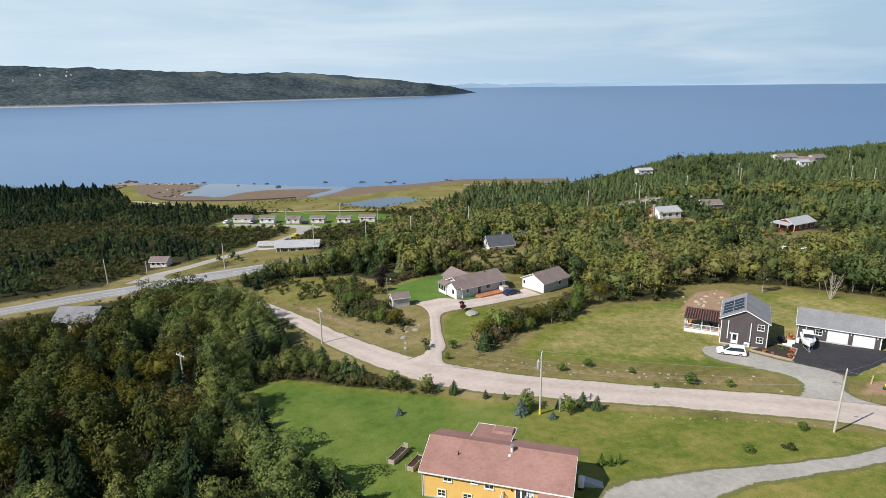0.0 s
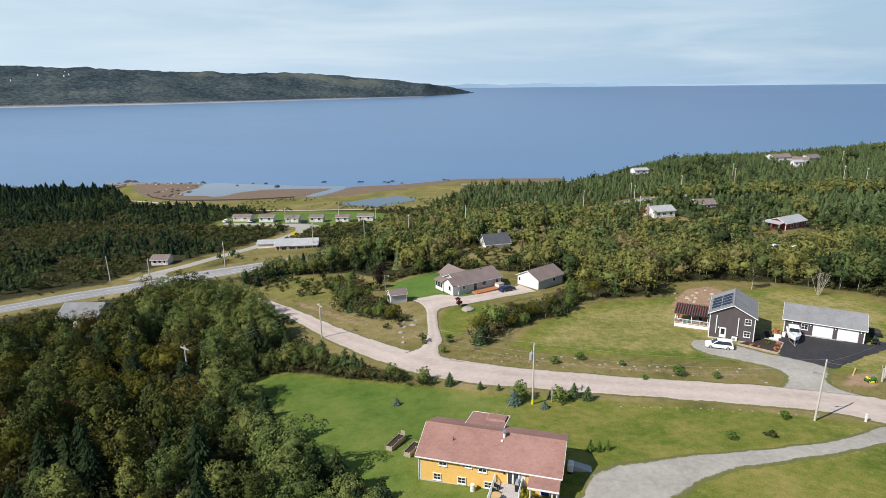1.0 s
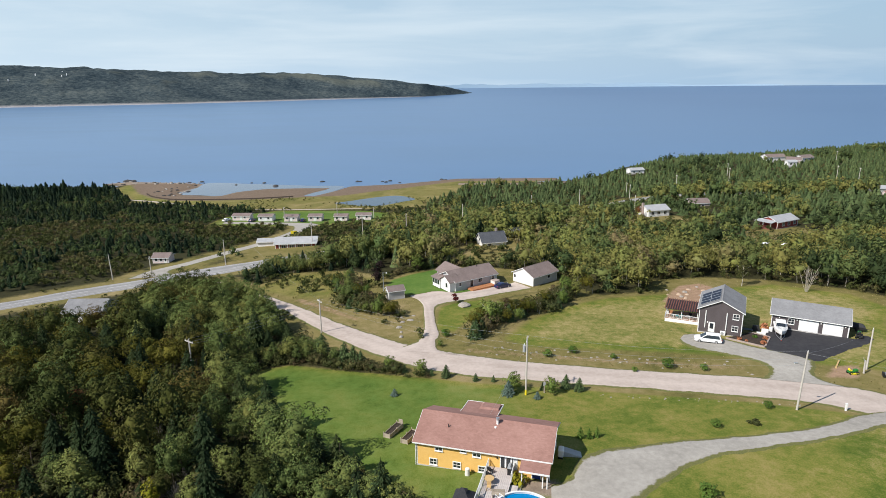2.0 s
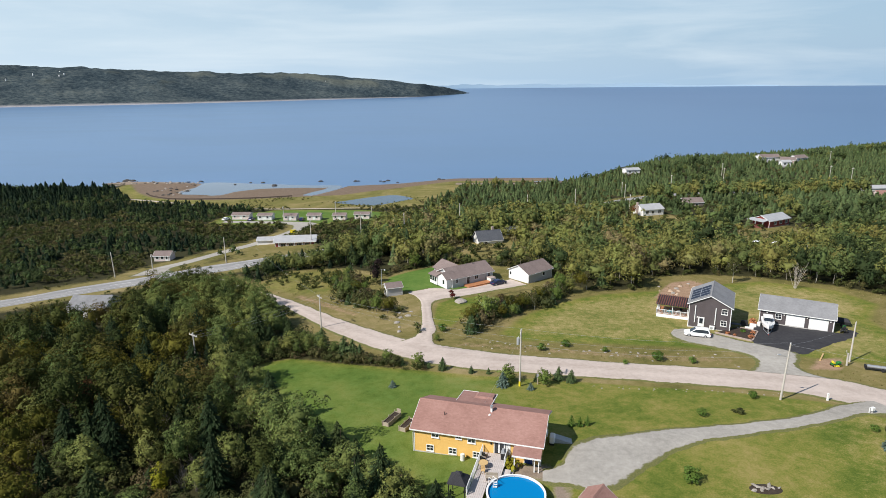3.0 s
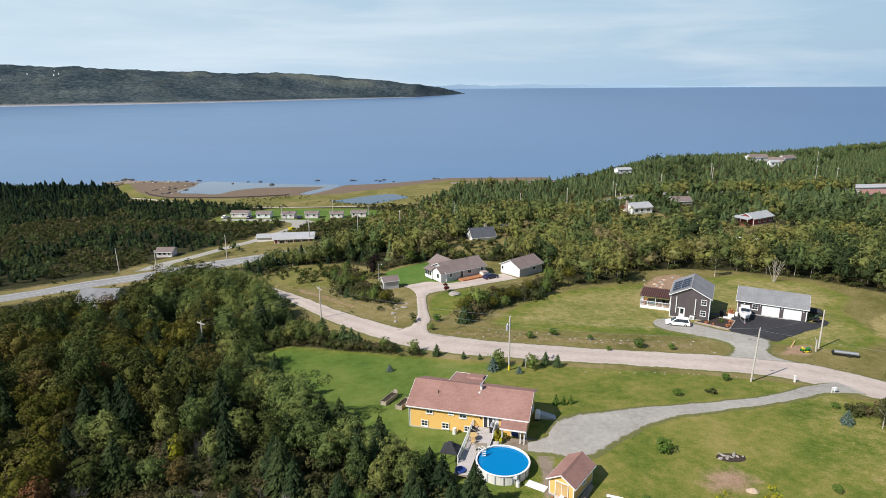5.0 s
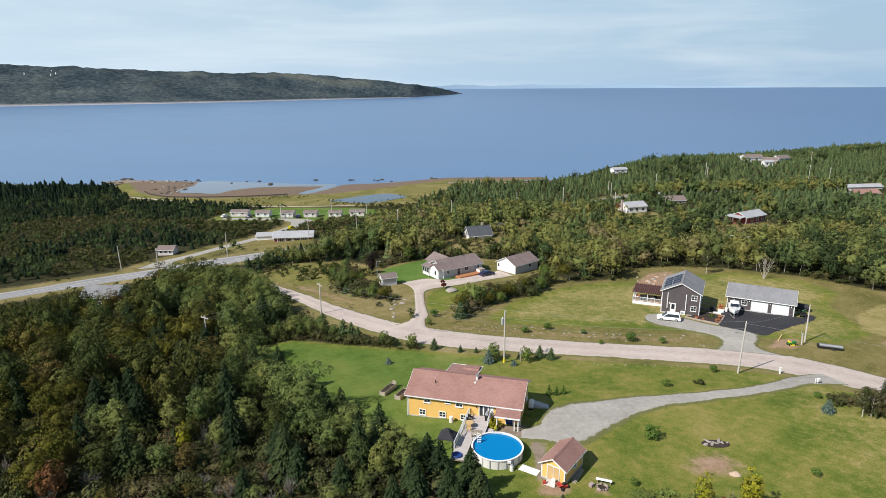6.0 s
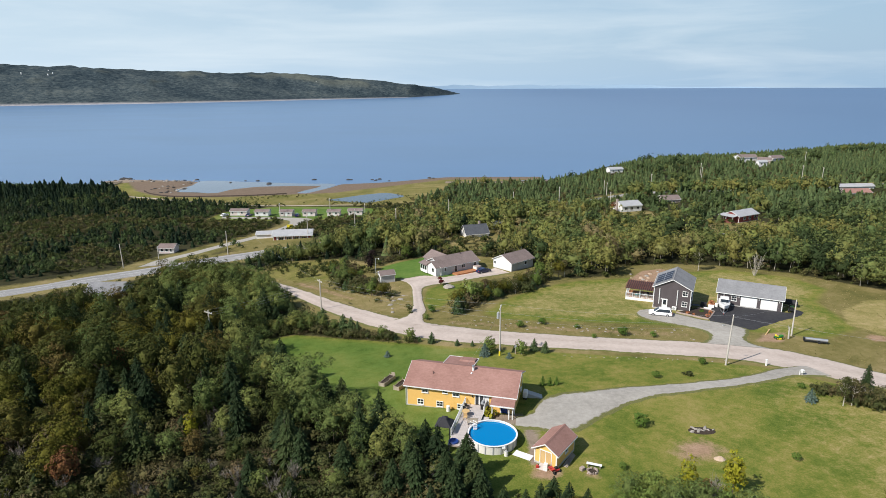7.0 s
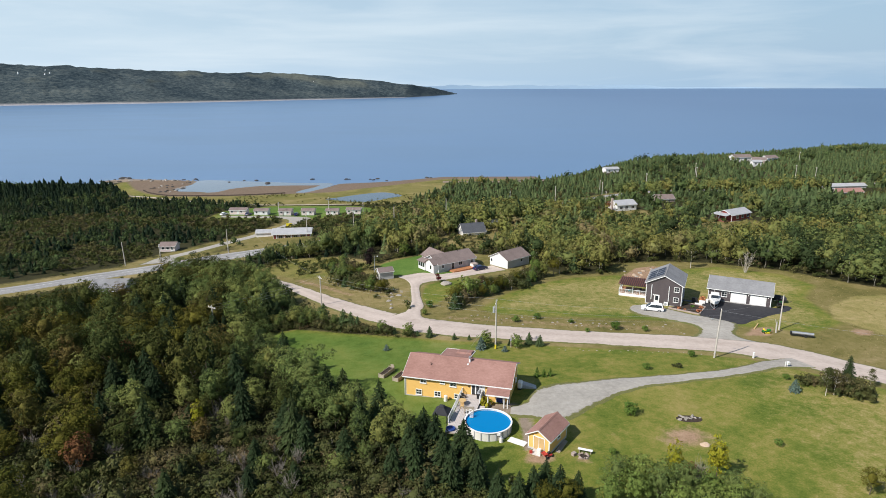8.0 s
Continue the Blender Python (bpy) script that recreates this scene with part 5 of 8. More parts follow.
for i in range(4):
    for j in range(2):
        m = Matrix.Translation((0.9 + 1.75 * i, 8.1 + 0.0, 5.35 + 0.24)) @ Matrix.Rotation(math.pi, 4, "Z") @ Matrix.Rotation(slope, 4, "X")
        pv = part("solar_panel", box(-1.66, 0, 0.15 + 2.0 * j, 2.1 + 2.0 * j, 0.02, 0.07, m=m), "solar", gray, "dark blue solar panel")
        fr = bmesh.new()
        for a, b, c, d in ((-1.68, 0.02, 0.13 + 2.0 * j, 0.17 + 2.0 * j), (-1.68, 0.02, 2.08 + 2.0 * j, 2.12 + 2.0 * j), (-1.7, -1.64, 0.15 + 2 * j, 2.1 + 2 * j), (-0.02, 0.04, 0.15 + 2 * j, 2.1 + 2 * j)):
            box(a, b, c, d, 0.02, 0.085, 0, fr, m)
        part("panel_frame", fr, "steel_grey", pv)
part("wall_base", box(-0.06, 10.66, -0.06, 8.16, -0.6, 0.32), "concrete", gray)

# its side deck with a slatted roof
DK = pose(gfx, gfy, GZ, 0, 0, GT + 90)
side = thing("deck", gfx, gfy, GT + 90, GZ, label="side deck with white rails and a red-brown slatted roof", category="deck")
X0, X1, Y0, Y1 = 4.4, 9.6, 8.3, 15.0
planks(side, X0, X1, Y0, Y1, 0.55, "cedar", "x", 0.3)
part("skirt", box(X0 - 0.02, X0 + 0.02, Y0, Y1, -0.4, 0.48), "white", side)
part("skirt", box(X0, X1, Y1 - 0.04, Y1, -0.6, 0.48), "rust_slat", side)
rail(side, (X0, Y0), (X0, Y1), 0.55, 0.95)
rail(side, (X0, Y1), (X1, Y1), 0.55, 0.95)
for yy in (Y0 + 0.2, (Y0 + Y1) / 2, Y1 - 0.2):
    for xx in (X0 + 0.3, X1 - 0.2):
        part("post", box(xx, xx + 0.12, yy, yy + 0.12, 0.5, 2.75 if xx < 6 else 3.1), "white", side)
for k in range(15):
    yy = Y0 - 0.1 + (Y1 - Y0 + 0.1) * k / 14
    part("roof_slat", hull([(X0 - 0.3, yy, 2.75), (X1 + 0.3, yy, 3.2), (X0 - 0.3, yy + 0.2, 2.75), (X1 + 0.3, yy + 0.2, 3.2), (X0 - 0.3, yy, 2.87), (X1 + 0.3, yy, 3.32), (X0 - 0.3, yy + 0.2, 2.87), (X1 + 0.3, yy + 0.2, 3.32)]), "rust_slat", side)
# dark sheet added below, so that the gaps between slats show dark
part("roof_sheet", hull([(X0 - 0.2, Y0, 2.66), (X1 + 0.2, Y0, 3.1), (X0 - 0.2, Y1, 2.66), (X1 + 0.2, Y1, 3.1), (X0 - 0.2, Y0, 2.7), (X1 + 0.2, Y0, 3.14), (X0 - 0.2, Y1, 2.7), (X1 + 0.2, Y1, 3.14)]), "dark", side)
for k, (xx, yy, mt) in enumerate(((5.3, 9.4, "dark"), (5.4, 10.6, "steel_grey"), (5.3, 11.9, "teal"), (5.2, 12.6, "teal"), (5.3, 13.6, "dark"), (6.6, 10.2, "dark"))):
    chair("deck_chair", DK @ pose(xx, yy, 0.55, 0, 0, 90 + 30 * k), mt, "cushioned lounge chair on the side deck", 0.75)
um = tagged(new("folded_parasol"), "folded pale parasol on the side deck", "parasol")
um.matrix_basis = DK @ pose(5.0, 14.5, 0.55)
part("pole", tube((0, 0, 0), (0, 0, 2.1), 0.03, 0.03, 6), "white", um)
part("folded_canopy", tube((0, 0, 0.9), (0, 0, 2.0), 0.18, 0.06, 8), "white", um)


# cars
def car(name, x, y, turn, paint, label, length=4.9, wide=1.85, tall=1.7, wagon=True, z=None):
    ob = thing(name, x, y, turn, z, label=label, category="car", dz=0.08)
    L, w = length / 2, wide / 2
    body = bmesh.new()
    prof = [(-L, 0.42), (-L * 0.98, 0.78), (-L * 0.9, 0.98), (L * 0.5, 1.0), (L * 0.86, 0.86), (L, 0.68), (L, 0.4), (L * 0.9, 0.28), (-L * 0.92, 0.28)]
    prism(prof, -w, w, "y", body)
    bmesh.ops.bevel(body, geom=list(body.edges), offset=0.05, segments=2, affect="EDGES")
    part("body", body, paint, ob, smooth=False)
    b0 = -L * 0.96 if wagon else -L * 0.72
    r0 = -L * 0.82 if wagon else -L * 0.4
    pts = []
    for s in (-1, 1):
        pts += [(b0, s * (w - 0.06), 0.97), (L * 0.55, s * (w - 0.06), 0.97), (L * 0.12, s * (w - 0.24), tall), (r0, s * (w - 0.24), tall)]
    cabin = hull(pts)
    bmesh.ops.bevel(cabin, geom=list(cabin.edges), offset=0.05, segments=2, affect="EDGES")
    part("cabin", cabin, paint, ob)
    for s in (-1, 1):
        gl = hull([(b0 + 0.25, s * (w - 0.05), 1.02), (L * 0.47, s * (w - 0.05), 1.02), (L * 0.1, s * (w - 0.2), tall - 0.12), (r0 + 0.15, s * (w - 0.2), tall - 0.12), (b0 + 0.25, s * (w - 0.12), 1.02), (L * 0.47, s * (w - 0.12), 1.02), (L * 0.1, s * (w - 0.27), tall - 0.12), (r0 + 0.15, s * (w - 0.27), tall - 0.12)])
        part("side_window", gl, "glass", ob)
        part("headlight", box(L - 0.12, L + 0.01, s * w * 0.75 - 0.16, s * w * 0.75 + 0.16, 0.62, 0.76, 0.02), "metal", ob)
        part("tail_light", box(-L - 0.01, -L + 0.1, s * w * 0.82 - 0.1, s * w * 0.82 + 0.1, 0.7, 0.95, 0.02), "red", ob)
        part("mirror", box(L * 0.42, L * 0.42 + 0.15, s * (w + 0.08) - 0.1, s * (w + 0.08) + 0.1, 1.0, 1.14, 0.03), paint, ob)
    part("windscreen", hull([(L * 0.56, -w + 0.16, 1.03), (L * 0.56, w - 0.16, 1.03), (L * 0.17, -w + 0.32, tall - 0.08), (L * 0.17, w - 0.32, tall - 0.08), (L * 0.5, -w + 0.16, 1.0), (L * 0.5, w - 0.16, 1.0), (L * 0.1, -w + 0.32, tall - 0.08), (L * 0.1, w - 0.32, tall - 0.08)]), "glass", ob)
    part("rear_window", hull([(b0 - 0.015, -w + 0.2, 1.08), (b0 - 0.015, w - 0.2, 1.08), (r0 - 0.02, -w + 0.34, tall - 0.1), (r0 - 0.02, w - 0.34, tall - 0.1), (b0 + 0.1, -w + 0.2, 1.08), (b0 + 0.1, w - 0.2, 1.08), (r0 + 0.1, -w + 0.34, tall - 0.1), (r0 + 0.1, w - 0.34, tall - 0.1)]), "glass", ob)
    part("sill_trim", box(-L * 0.6, L * 0.6, -w - 0.01, w + 0.01, 0.24, 0.34), "dark", ob)
    for cx in (-L * 0.6, L * 0.62):
        for s in (-1, 1):
            wh = part("wheel", tube((cx, s * (w - 0.18), 0.33), (cx, s * (w + 0.015), 0.33), 0.34, 0.34, 16), "tyre", ob)
            part("rim", tube((cx, s * (w + 0.005), 0.33), (cx, s * (w + 0.03), 0.33), 0.21, 0.19, 12), "metal", wh)
    return ob


car("minivan", 43.1, 136.0, -15 + 180, "car_white", "white minivan parked on gravel beside the charcoal house", 5.0, 1.9, 1.75)
car("sedan", 3.9, 173.9, 36, "car_blue", "dark navy sedan parked before the bungalow garage", 4.5, 1.8, 1.42, False)

# planting bed beside the charcoal house
bed = thing("flower_bed", 0, 0, z=0, label="mulched flower bed with a low stone kerb", category="flower bed")
BED = ((47.4, 138.0), (52.9, 133.4), (56.2, 138.9), (53.6, 141.4), (51.6, 140.6))


def straight(points, n):
    """n points along the straight sides of an outline, ending where it began."""
    p = np.array([*points, points[0]], float)
    d = np.r_[0, np.cumsum(np.hypot(*np.diff(p, axis=0).T))]
    u = np.linspace(0, d[-1], n)
    return np.stack([np.interp(u, d, p[:, 0]), np.interp(u, d, p[:, 1])], 1)



bm = bmesh.new()
top = [bm.verts.new((x, y, float(height(x, y)) + 0.2)) for x, y in straight(BED, 40)[:-1]]
bm.faces.new(top)
low = [bm.verts.new((v.co.x, v.co.y, v.co.z - 0.5)) for v in top]
for i in range(len(top)):
    j = (i + 1) % len(top)
    bm.faces.new((top[i], low[i], low[j], top[j]))
part("mulch", bm, "mulch", bed)
kb = straight(BED, 46)
for i in range(33):
    (x0, y0), (x1, y1) = kb[i], kb[i + 1]
    z0 = float(height(x0, y0))
    part("kerb_stone", hull([(x0 + a, y0 + b, z0 + c) for a in (-0.1, 0.1) for b in (-0.1, 0.1) for c in (-0.2, 0.3)] + [(x1 + a, y1 + b, z0 + c) for a in (-0.08, 0.08) for b in (-0.08, 0.08) for c in (-0.2, 0.3)]), "chimney", bed)


def small_plant(x, y, size, mat, label, name="flowering_plant", category="plant", seed=1, dz=0.0, flat=0.8):
    r = np.random.default_rng(seed)
    ob = thing(name, x, y, label=label, category=category, dz=dz)
    d = unit_(r.normal(0, 1, (70, 3)))
    d[:, 2] = np.abs(d[:, 2])
    v, f = kites(d * size * r.uniform(0.5, 1, (70, 1)) * np.array([1, 1, flat]) + np.array([0, 0, 0.1]), d, size * 0.42, r)
    part("stem", tube((0, 0, -0.1), (0, 0, size * 0.5), 0.03, 0.02, 5), "bark", ob)
    soup("foliage", v, f, mat, ob)
    return ob


def unit_(v):
    return v / np.maximum(np.linalg.norm(v, axis=-1, keepdims=True), 1e-6)


def kites(c, nrm, size, r):
    n = len(c)
    nn = unit_(nrm + r.normal(0, 0.5, (n, 3)))
    a = unit_(np.cross(nn, r.normal(0, 1, (n, 3))))
    b = np.cross(nn, a)
    s = size * r.uniform(0.6, 1.3, (n, 1))
    return np.stack([c - a * s * 0.7, c - b * s * 0.42, c + a * s * 0.7, c + b * s * 0.42], 1).reshape(-1, 3), np.arange(4 * n).reshape(-1, 4)


M["leaf_coral"] = leaf_mat("coral_flowers", ((0.0, (0.32, 0.12, 0.06)), (1.0, (0.45, 0.2, 0.1))))
M["leaf_lawnbush"] = leaf_mat("garden_foliage", ((0.0, (0.06, 0.11, 0.02)), (1.0, (0.11, 0.17, 0.035))))
for k, (x, y, s, mt) in enumerate(((53.4, 135.2, 0.7, "leaf_coral"), (54.8, 137.8, 0.6, "leaf_coral"), (49.6, 137.2, 0.6, "leaf_coral"), (53.2, 138.6, 0.6, "leaf_lawnbush"), (50.6, 136.3, 0.4, "leaf_coral"), (57.3, 143.9, 0.9, "leaf_coral"), (58.0, 145.6, 0.8, "leaf_coral"))):
    small_plant(x, y, s, mt, "coral-orange flowering bush in the bed" if mt == "leaf_coral" else "small green bush in the bed", seed=k + 3, dz=0.15)
# garden things behind the bed
tb = thing("garden_table", 53.0, 142.0, GT, label="black outdoor table with covered chairs", category="table")
part("tabletop", box(-1.0, 1.0, -0.6, 0.6, 0.7, 0.76, 0.02), "dark", tb)
for cx in (-0.9, 0.82):
    for cy in (-0.5, 0.42):
        part("leg", box(cx, cx + 0.08, cy, cy + 0.08, 0, 0.7), "dark", tb)
cv = thing("covered_grill", 55.2, 143.2, GT, label="black fabric-covered grill beside the house", category="grill")
part("cover", hull([(-0.8, -0.45, 0), (0.8, -0.45, 0), (-0.8, 0.45, 0), (0.8, 0.45, 0), (-0.6, -0.3, 1.2), (0.6, -0.3, 1.2), (-0.6, 0.3, 1.1), (0.6, 0.3, 1.1)]), "dark", cv)
heap_box("cushion_box", 56.6, 142.2, GT, 1.3, 0.7, 0.7, "white", "white plastic cushion box on the grass", "box")
heap_box("cooler", 55.3, 140.9, GT + 10, 1.6, 0.6, 0.45, "gelcoat", "low white garden bench box", "box")
heap_box("propane_tank", 57.9, 142.6, GT, 0.6, 0.6, 1.0, "white", "white round-shouldered gas tank", "tank")
lad2 = thing("step_ladder", 58.6, 141.5, GT + 70, label="red folding step ladder beside the boat", category="ladder")
for s in (-0.25, 0.25):
    part("ladder_rail", tube((0, s, 0), (0.5, s, 2.4), 0.035, 0.03, 6), "red", lad2)
    part("ladder_rail", tube((1.0, s, 0), (0.5, s, 2.4), 0.035, 0.03, 6), "red", lad2)
for k in range(7):
    part("rung", tube((0.07 * (k + 1), -0.25, 0.33 * (k + 1)), (0.07 * (k + 1), 0.25, 0.33 * (k + 1)), 0.03, 0.03, 6), "red", lad2)

# garage
GAX, GAY = 59.0, 145.2
gar = gable_house("garage", GAX, GAY, -25.6, 16.35, 13.6, 7.4, 2.95, 1.95, "charcoal", "roof_grey", "long charcoal two-door garage with a grey shingle roof", "garage", over=0.4, foot=0.08)
garage_door(gar, "front", 5.0, 8.45, 0.1, 2.45)
garage_door(gar, "front", 9.2, 12.65, 0.1, 2.45)
window(gar, "front", 3.05, 4.1, 1.2, 2.25, (2, 2))
for u in (1.4, 4.6, 8.82, 13.0):
    part("wall_lamp", face_box("front", 13.6, 7.4, u - 0.1, u + 0.1, 0, 0.16, 2.1, 2.35, bevel=0.03), "white", gar)
part("downpipe", tube((13.62, -0.12, 0), (13.62, -0.12, 2.7), 0.06, 0.06, 8), "white", gar)


# boat on its trailer
def boat(x, y, turn):
    ob = thing("motor_boat", x, y, turn, label="white motor boat with a cabin top on a trailer", category="boat", dz=0.14)
    b = bmesh.new()
    rows = []
    L = 6.4
    for k in range(13):
        u = k / 12
        w = 1.22 * (1 - max(0, (u - 0.45) / 0.55) ** 2.2) + 0.02
        keel = 0.55 + 0.75 * max(0, (u - 0.6) / 0.4) ** 2
        sheer = 1.7 + 0.35 * u * u
        xx = u * L
        ring = []
        for s, z in ((-w, sheer), (-w * 0.86, (keel + sheer) / 2 - 0.12), (0, keel), (w * 0.86, (keel + sheer) / 2 - 0.12), (w, sheer), (w * 0.7, sheer + 0.06), (0, sheer + (0.12 if u > 0.45 else -0.35)), (-w * 0.7, sheer + 0.06)):
            ring.append(b.verts.new((xx, s, z)))
        rows.append(ring)
    for k in range(12):
        for i in range(8):
            b.faces.new((rows[k][i], rows[k][(i + 1) % 8], rows[k + 1][(i + 1) % 8], rows[k + 1][i]))
    b.faces.new(rows[0])
    b.faces.new(rows[-1][::-1])
    bmesh.ops.recalc_face_normals(b, faces=b.faces)
    part("hull", b, "gelcoat", ob)
    part("windscreen", hull([(3.2, -0.85, 1.8), (3.2, 0.85, 1.8), (2.7, -0.75, 2.5), (2.7, 0.75, 2.5), (3.1, -0.85, 1.8), (3.1, 0.85, 1.8), (2.6, -0.75, 2.5), (2.6, 0.75, 2.5)]), "glass", ob)
    part("canopy", hull([(2.8, -0.95, 2.5), (2.8, 0.95, 2.5), (0.9, -0.95, 2.55), (0.9, 0.95, 2.55), (2.7, -0.85, 2.68), (2.7, 0.85, 2.68), (1.0, -0.85, 2.7), (1.0, 0.85, 2.7)]), "gelcoat", ob)
    for s in (-0.85, 0.85):
        part("canopy_post", tube((1.0, s, 1.7), (1.0, s, 2.55), 0.03, 0.03, 6), "metal", ob)
        part("bow_rail", tube((3.6, s, 2.2), (6.1, s * 0.25, 2.55), 0.025, 0.025, 6), "metal", ob)
        for u, t in ((4.0, 0.86), (4.8, 0.62), (5.6, 0.38)):
            part("rail_post", tube((u, s * t, 1.85), (u, s * t * 1.0, 2.36 + 0.05 * (u - 4)), 0.018, 0.018, 5), "metal", ob)
    m = part("outboard_motor", box(-0.6, -0.1, -0.25, 0.25, 1.2, 2.0, 0.08), "dark", ob)
    part("leg", box(-0.45, -0.2, -0.09, 0.09, 0.5, 1.2), "dark", m)
    tr = part("trailer", box(0.2, 7.2, -0.06, 0.06, 0.42, 0.54), "metal", ob, "galvanised boat trailer")
    for s in (-1, 1):
        part("side_beam", tube((0.2, s * 0.85, 0.5), (4.6, s * 0.75, 0.5), 0.05, 0.05, 6), "metal", tr)
        part("draw_beam", tube((4.6, s * 0.75, 0.5), (7.0, 0, 0.5), 0.05, 0.05, 6), "metal", tr)
        part("wheel", tube((1.6, s * 0.95, 0.32), (1.6, s * 1.15, 0.32), 0.32, 0.32, 14), "tyre", tr)
        part("mudguard", box(1.2, 2.0, s * 1.05 - 0.12, s * 1.05 + 0.12, 0.66, 0.7), "dark", tr)
        part("bunk", tube((0.5, s * 0.5, 0.56), (4.2, s * 0.5, 0.75), 0.05, 0.05, 6), "wood", tr)
    part("winch_post", box(6.3, 6.42, -0.06, 0.06, 0.5, 1.3), "metal", tr)
    part("jack", tube((6.9, 0.15, 0.0), (6.9, 0.15, 0.8), 0.04, 0.04, 6), "metal", tr)
    part("hitch", box(7.1, 7.4, -0.07, 0.07, 0.44, 0.58, 0.03), "red", tr)
    return ob


boat(60.0, 143.6, -111)

# small tractor and quad at the end of the garage
atv = thing("garden_tractor", 73.6, 139.7, 60, label="dark garden tractor parked beside the garage", category="tractor", dz=0.1)
part("chassis", box(-0.9, 0.9, -0.35, 0.35, 0.4, 0.75, 0.06), "dark", atv)
part("bonnet", box(0.1, 1.05, -0.32, 0.32, 0.7, 1.1, 0.1), "green_paint", atv)
part("seat", box(-0.7, -0.2, -0.28, 0.28, 0.78, 0.95, 0.06), "dark", atv)
part("backrest", box(-0.8, -0.66, -0.28, 0.28, 0.9, 1.35, 0.05), "dark", atv)
part("steering_wheel", tube((-0.05, 0, 1.15), (-0.08, 0, 1.2), 0.2, 0.2, 12), "dark", atv)
part("roll_bar", tube((-0.85, -0.4, 0.6), (-0.85, -0.4, 1.9), 0.035, 0.035, 6), "dark", atv)
part("roll_bar", tube((-0.85, 0.4, 0.6), (-0.85, 0.4, 1.9), 0.035, 0.035, 6), "dark", atv)
part("roll_bar", tube((-0.85, -0.4, 1.9), (-0.85, 0.4, 1.9), 0.035, 0.035, 6), "dark", atv)
for cx, r in ((-0.55, 0.46), (0.75, 0.32)):
    for s in (-0.5, 0.5):
        w_ = part("wheel", tube((cx, s - 0.13, r), (cx, s + 0.13, r), r, r, 14), "tyre", atv)
        part("rim", tube((cx, s - 0.14, r), (cx, s + 0.14, r), r * 0.5, r * 0.5, 10), "yellow_paint", w_)
util = thing("utility_trailer", 75.6, 144.2, -25, label="dark covered utility trailer beside the garage", category="trailer", dz=0.1)
part("bed", box(-1.5, 1.5, -0.8, 0.8, 0.5, 1.0, 0.03), "dark", util)
part("tarpaulin", hull([(-1.4, -0.75, 1.0), (1.4, -0.75, 1.0), (-1.4, 0.75, 1.0), (1.4, 0.75, 1.0), (-1.1, -0.3, 1.6), (1.0, -0.3, 1.5), (-1.1, 0.3, 1.6), (1.0, 0.3, 1.5)]), "canopy_dark", util)
for s in (-0.9, 0.9):
    part("wheel", tube((0, s - 0.1, 0.33), (0, s + 0.1, 0.33), 0.33, 0.33, 14), "tyre", util)
part("drawbar", tube((1.5, 0, 0.55), (2.6, 0, 0.45), 0.05, 0.05, 6), "dark", util)
rid = thing("ride_on_mower", 62.3, 121.6, 10, label="yellow and green ride-on mower on the grass", category="mower")
part("bonnet", box(0.2, 0.95, -0.3, 0.3, 0.4, 0.85, 0.1), "green_paint", rid)
part("body", box(-0.8, 0.2, -0.35, 0.35, 0.3, 0.55, 0.06), "green_paint", rid)
part("seat", box(-0.6, -0.15, -0.25, 0.25, 0.58, 0.72, 0.05), "yellow_paint", rid)
part("backrest", box(-0.7, -0.58, -0.25, 0.25, 0.65, 1.05, 0.05), "yellow_paint", rid)
part("cutting_deck", box(-0.35, 0.45, -0.6, 0.6, 0.1, 0.26, 0.05), "yellow_paint", rid)
for cx, r in ((-0.5, 0.27), (0.7, 0.2)):
    for s in (-0.38, 0.38):
        w_ = part("wheel", tube((cx, s - 0.09, r), (cx, s + 0.09, r), r, r, 12), "tyre", rid)
        part("rim", tube((cx, s - 0.1, r), (cx, s + 0.1, r), r * 0.5, r * 0.5, 8), "yellow_paint", w_)
plank = thing("timber_post", 61.9, 125.4, 55, label="long pale timber lying on the grass", category="timber")
part("beam", box(-1.9, 1.9, -0.12, 0.12, 0, 0.2, 0.02), "tan", plank)
flat = thing("trailer", 68.6, 119.6, -18, label="long silver-grey roll on a black flat trailer", category="trailer", dz=0.05)
part("trailer_bed", box(-2.0, 2.0, -0.4, 0.4, 0.3, 0.42, 0.02), "dark", flat)
part("grey_roll", tube((-1.95, 0, 0.66), (1.95, 0, 0.66), 0.3, 0.3, 16), "metal", flat)
part("end_frame", box(-2.3, -2.0, -0.4, 0.4, 0.25, 0.85, 0.03), "dark", flat)
for s in (-0.45, 0.45):
    part("wheel", tube((0.4, s - 0.08, 0.3), (0.4, s + 0.08, 0.3), 0.3, 0.3, 12), "tyre", flat)

# ---- the grey bungalow ----
BT = 37.0
bung = gable_house("house", -8.1, 170.6, BT, 14.3, 13.2, 8.0, 2.65, 1.8, "pale_grey", "roof_taupe", "pale grey bungalow with white trim and taupe roof", over=0.4)
for u0, u1 in ((1.1, 1.8), (7.2, 8.3), (11.6, 12.3)):
    window(bung, "front", u0, u1, 1.3, 2.3, (2 if u1 - u0 > 1 else 1, 1))
door(bung, "front", 4.6, 5.5, 0.55, 2.5, "dark")
for u0, u1 in ((1.2, 2.0), (3.0, 4.0)):
    window(bung, "left", u0, u1, 1.2, 2.3, (1, 1))
part("entry_gable", prism([(0.2, 2.7), (2.4, 3.95), (4.6, 2.7)], -1.6, 0.0, "x"), "white_siding", bung)
for s in (0, 1):
    pr = [(-0.05, 2.58), (2.4, 4.0), (2.4, 4.14), (-0.05, 2.72)]
    if s:
        pr = [(4.8 - u, v) for u, v in pr][::-1]
    part("entry_roof", prism(pr, -1.9, 1.6, "x"), "roof_taupe", bung)
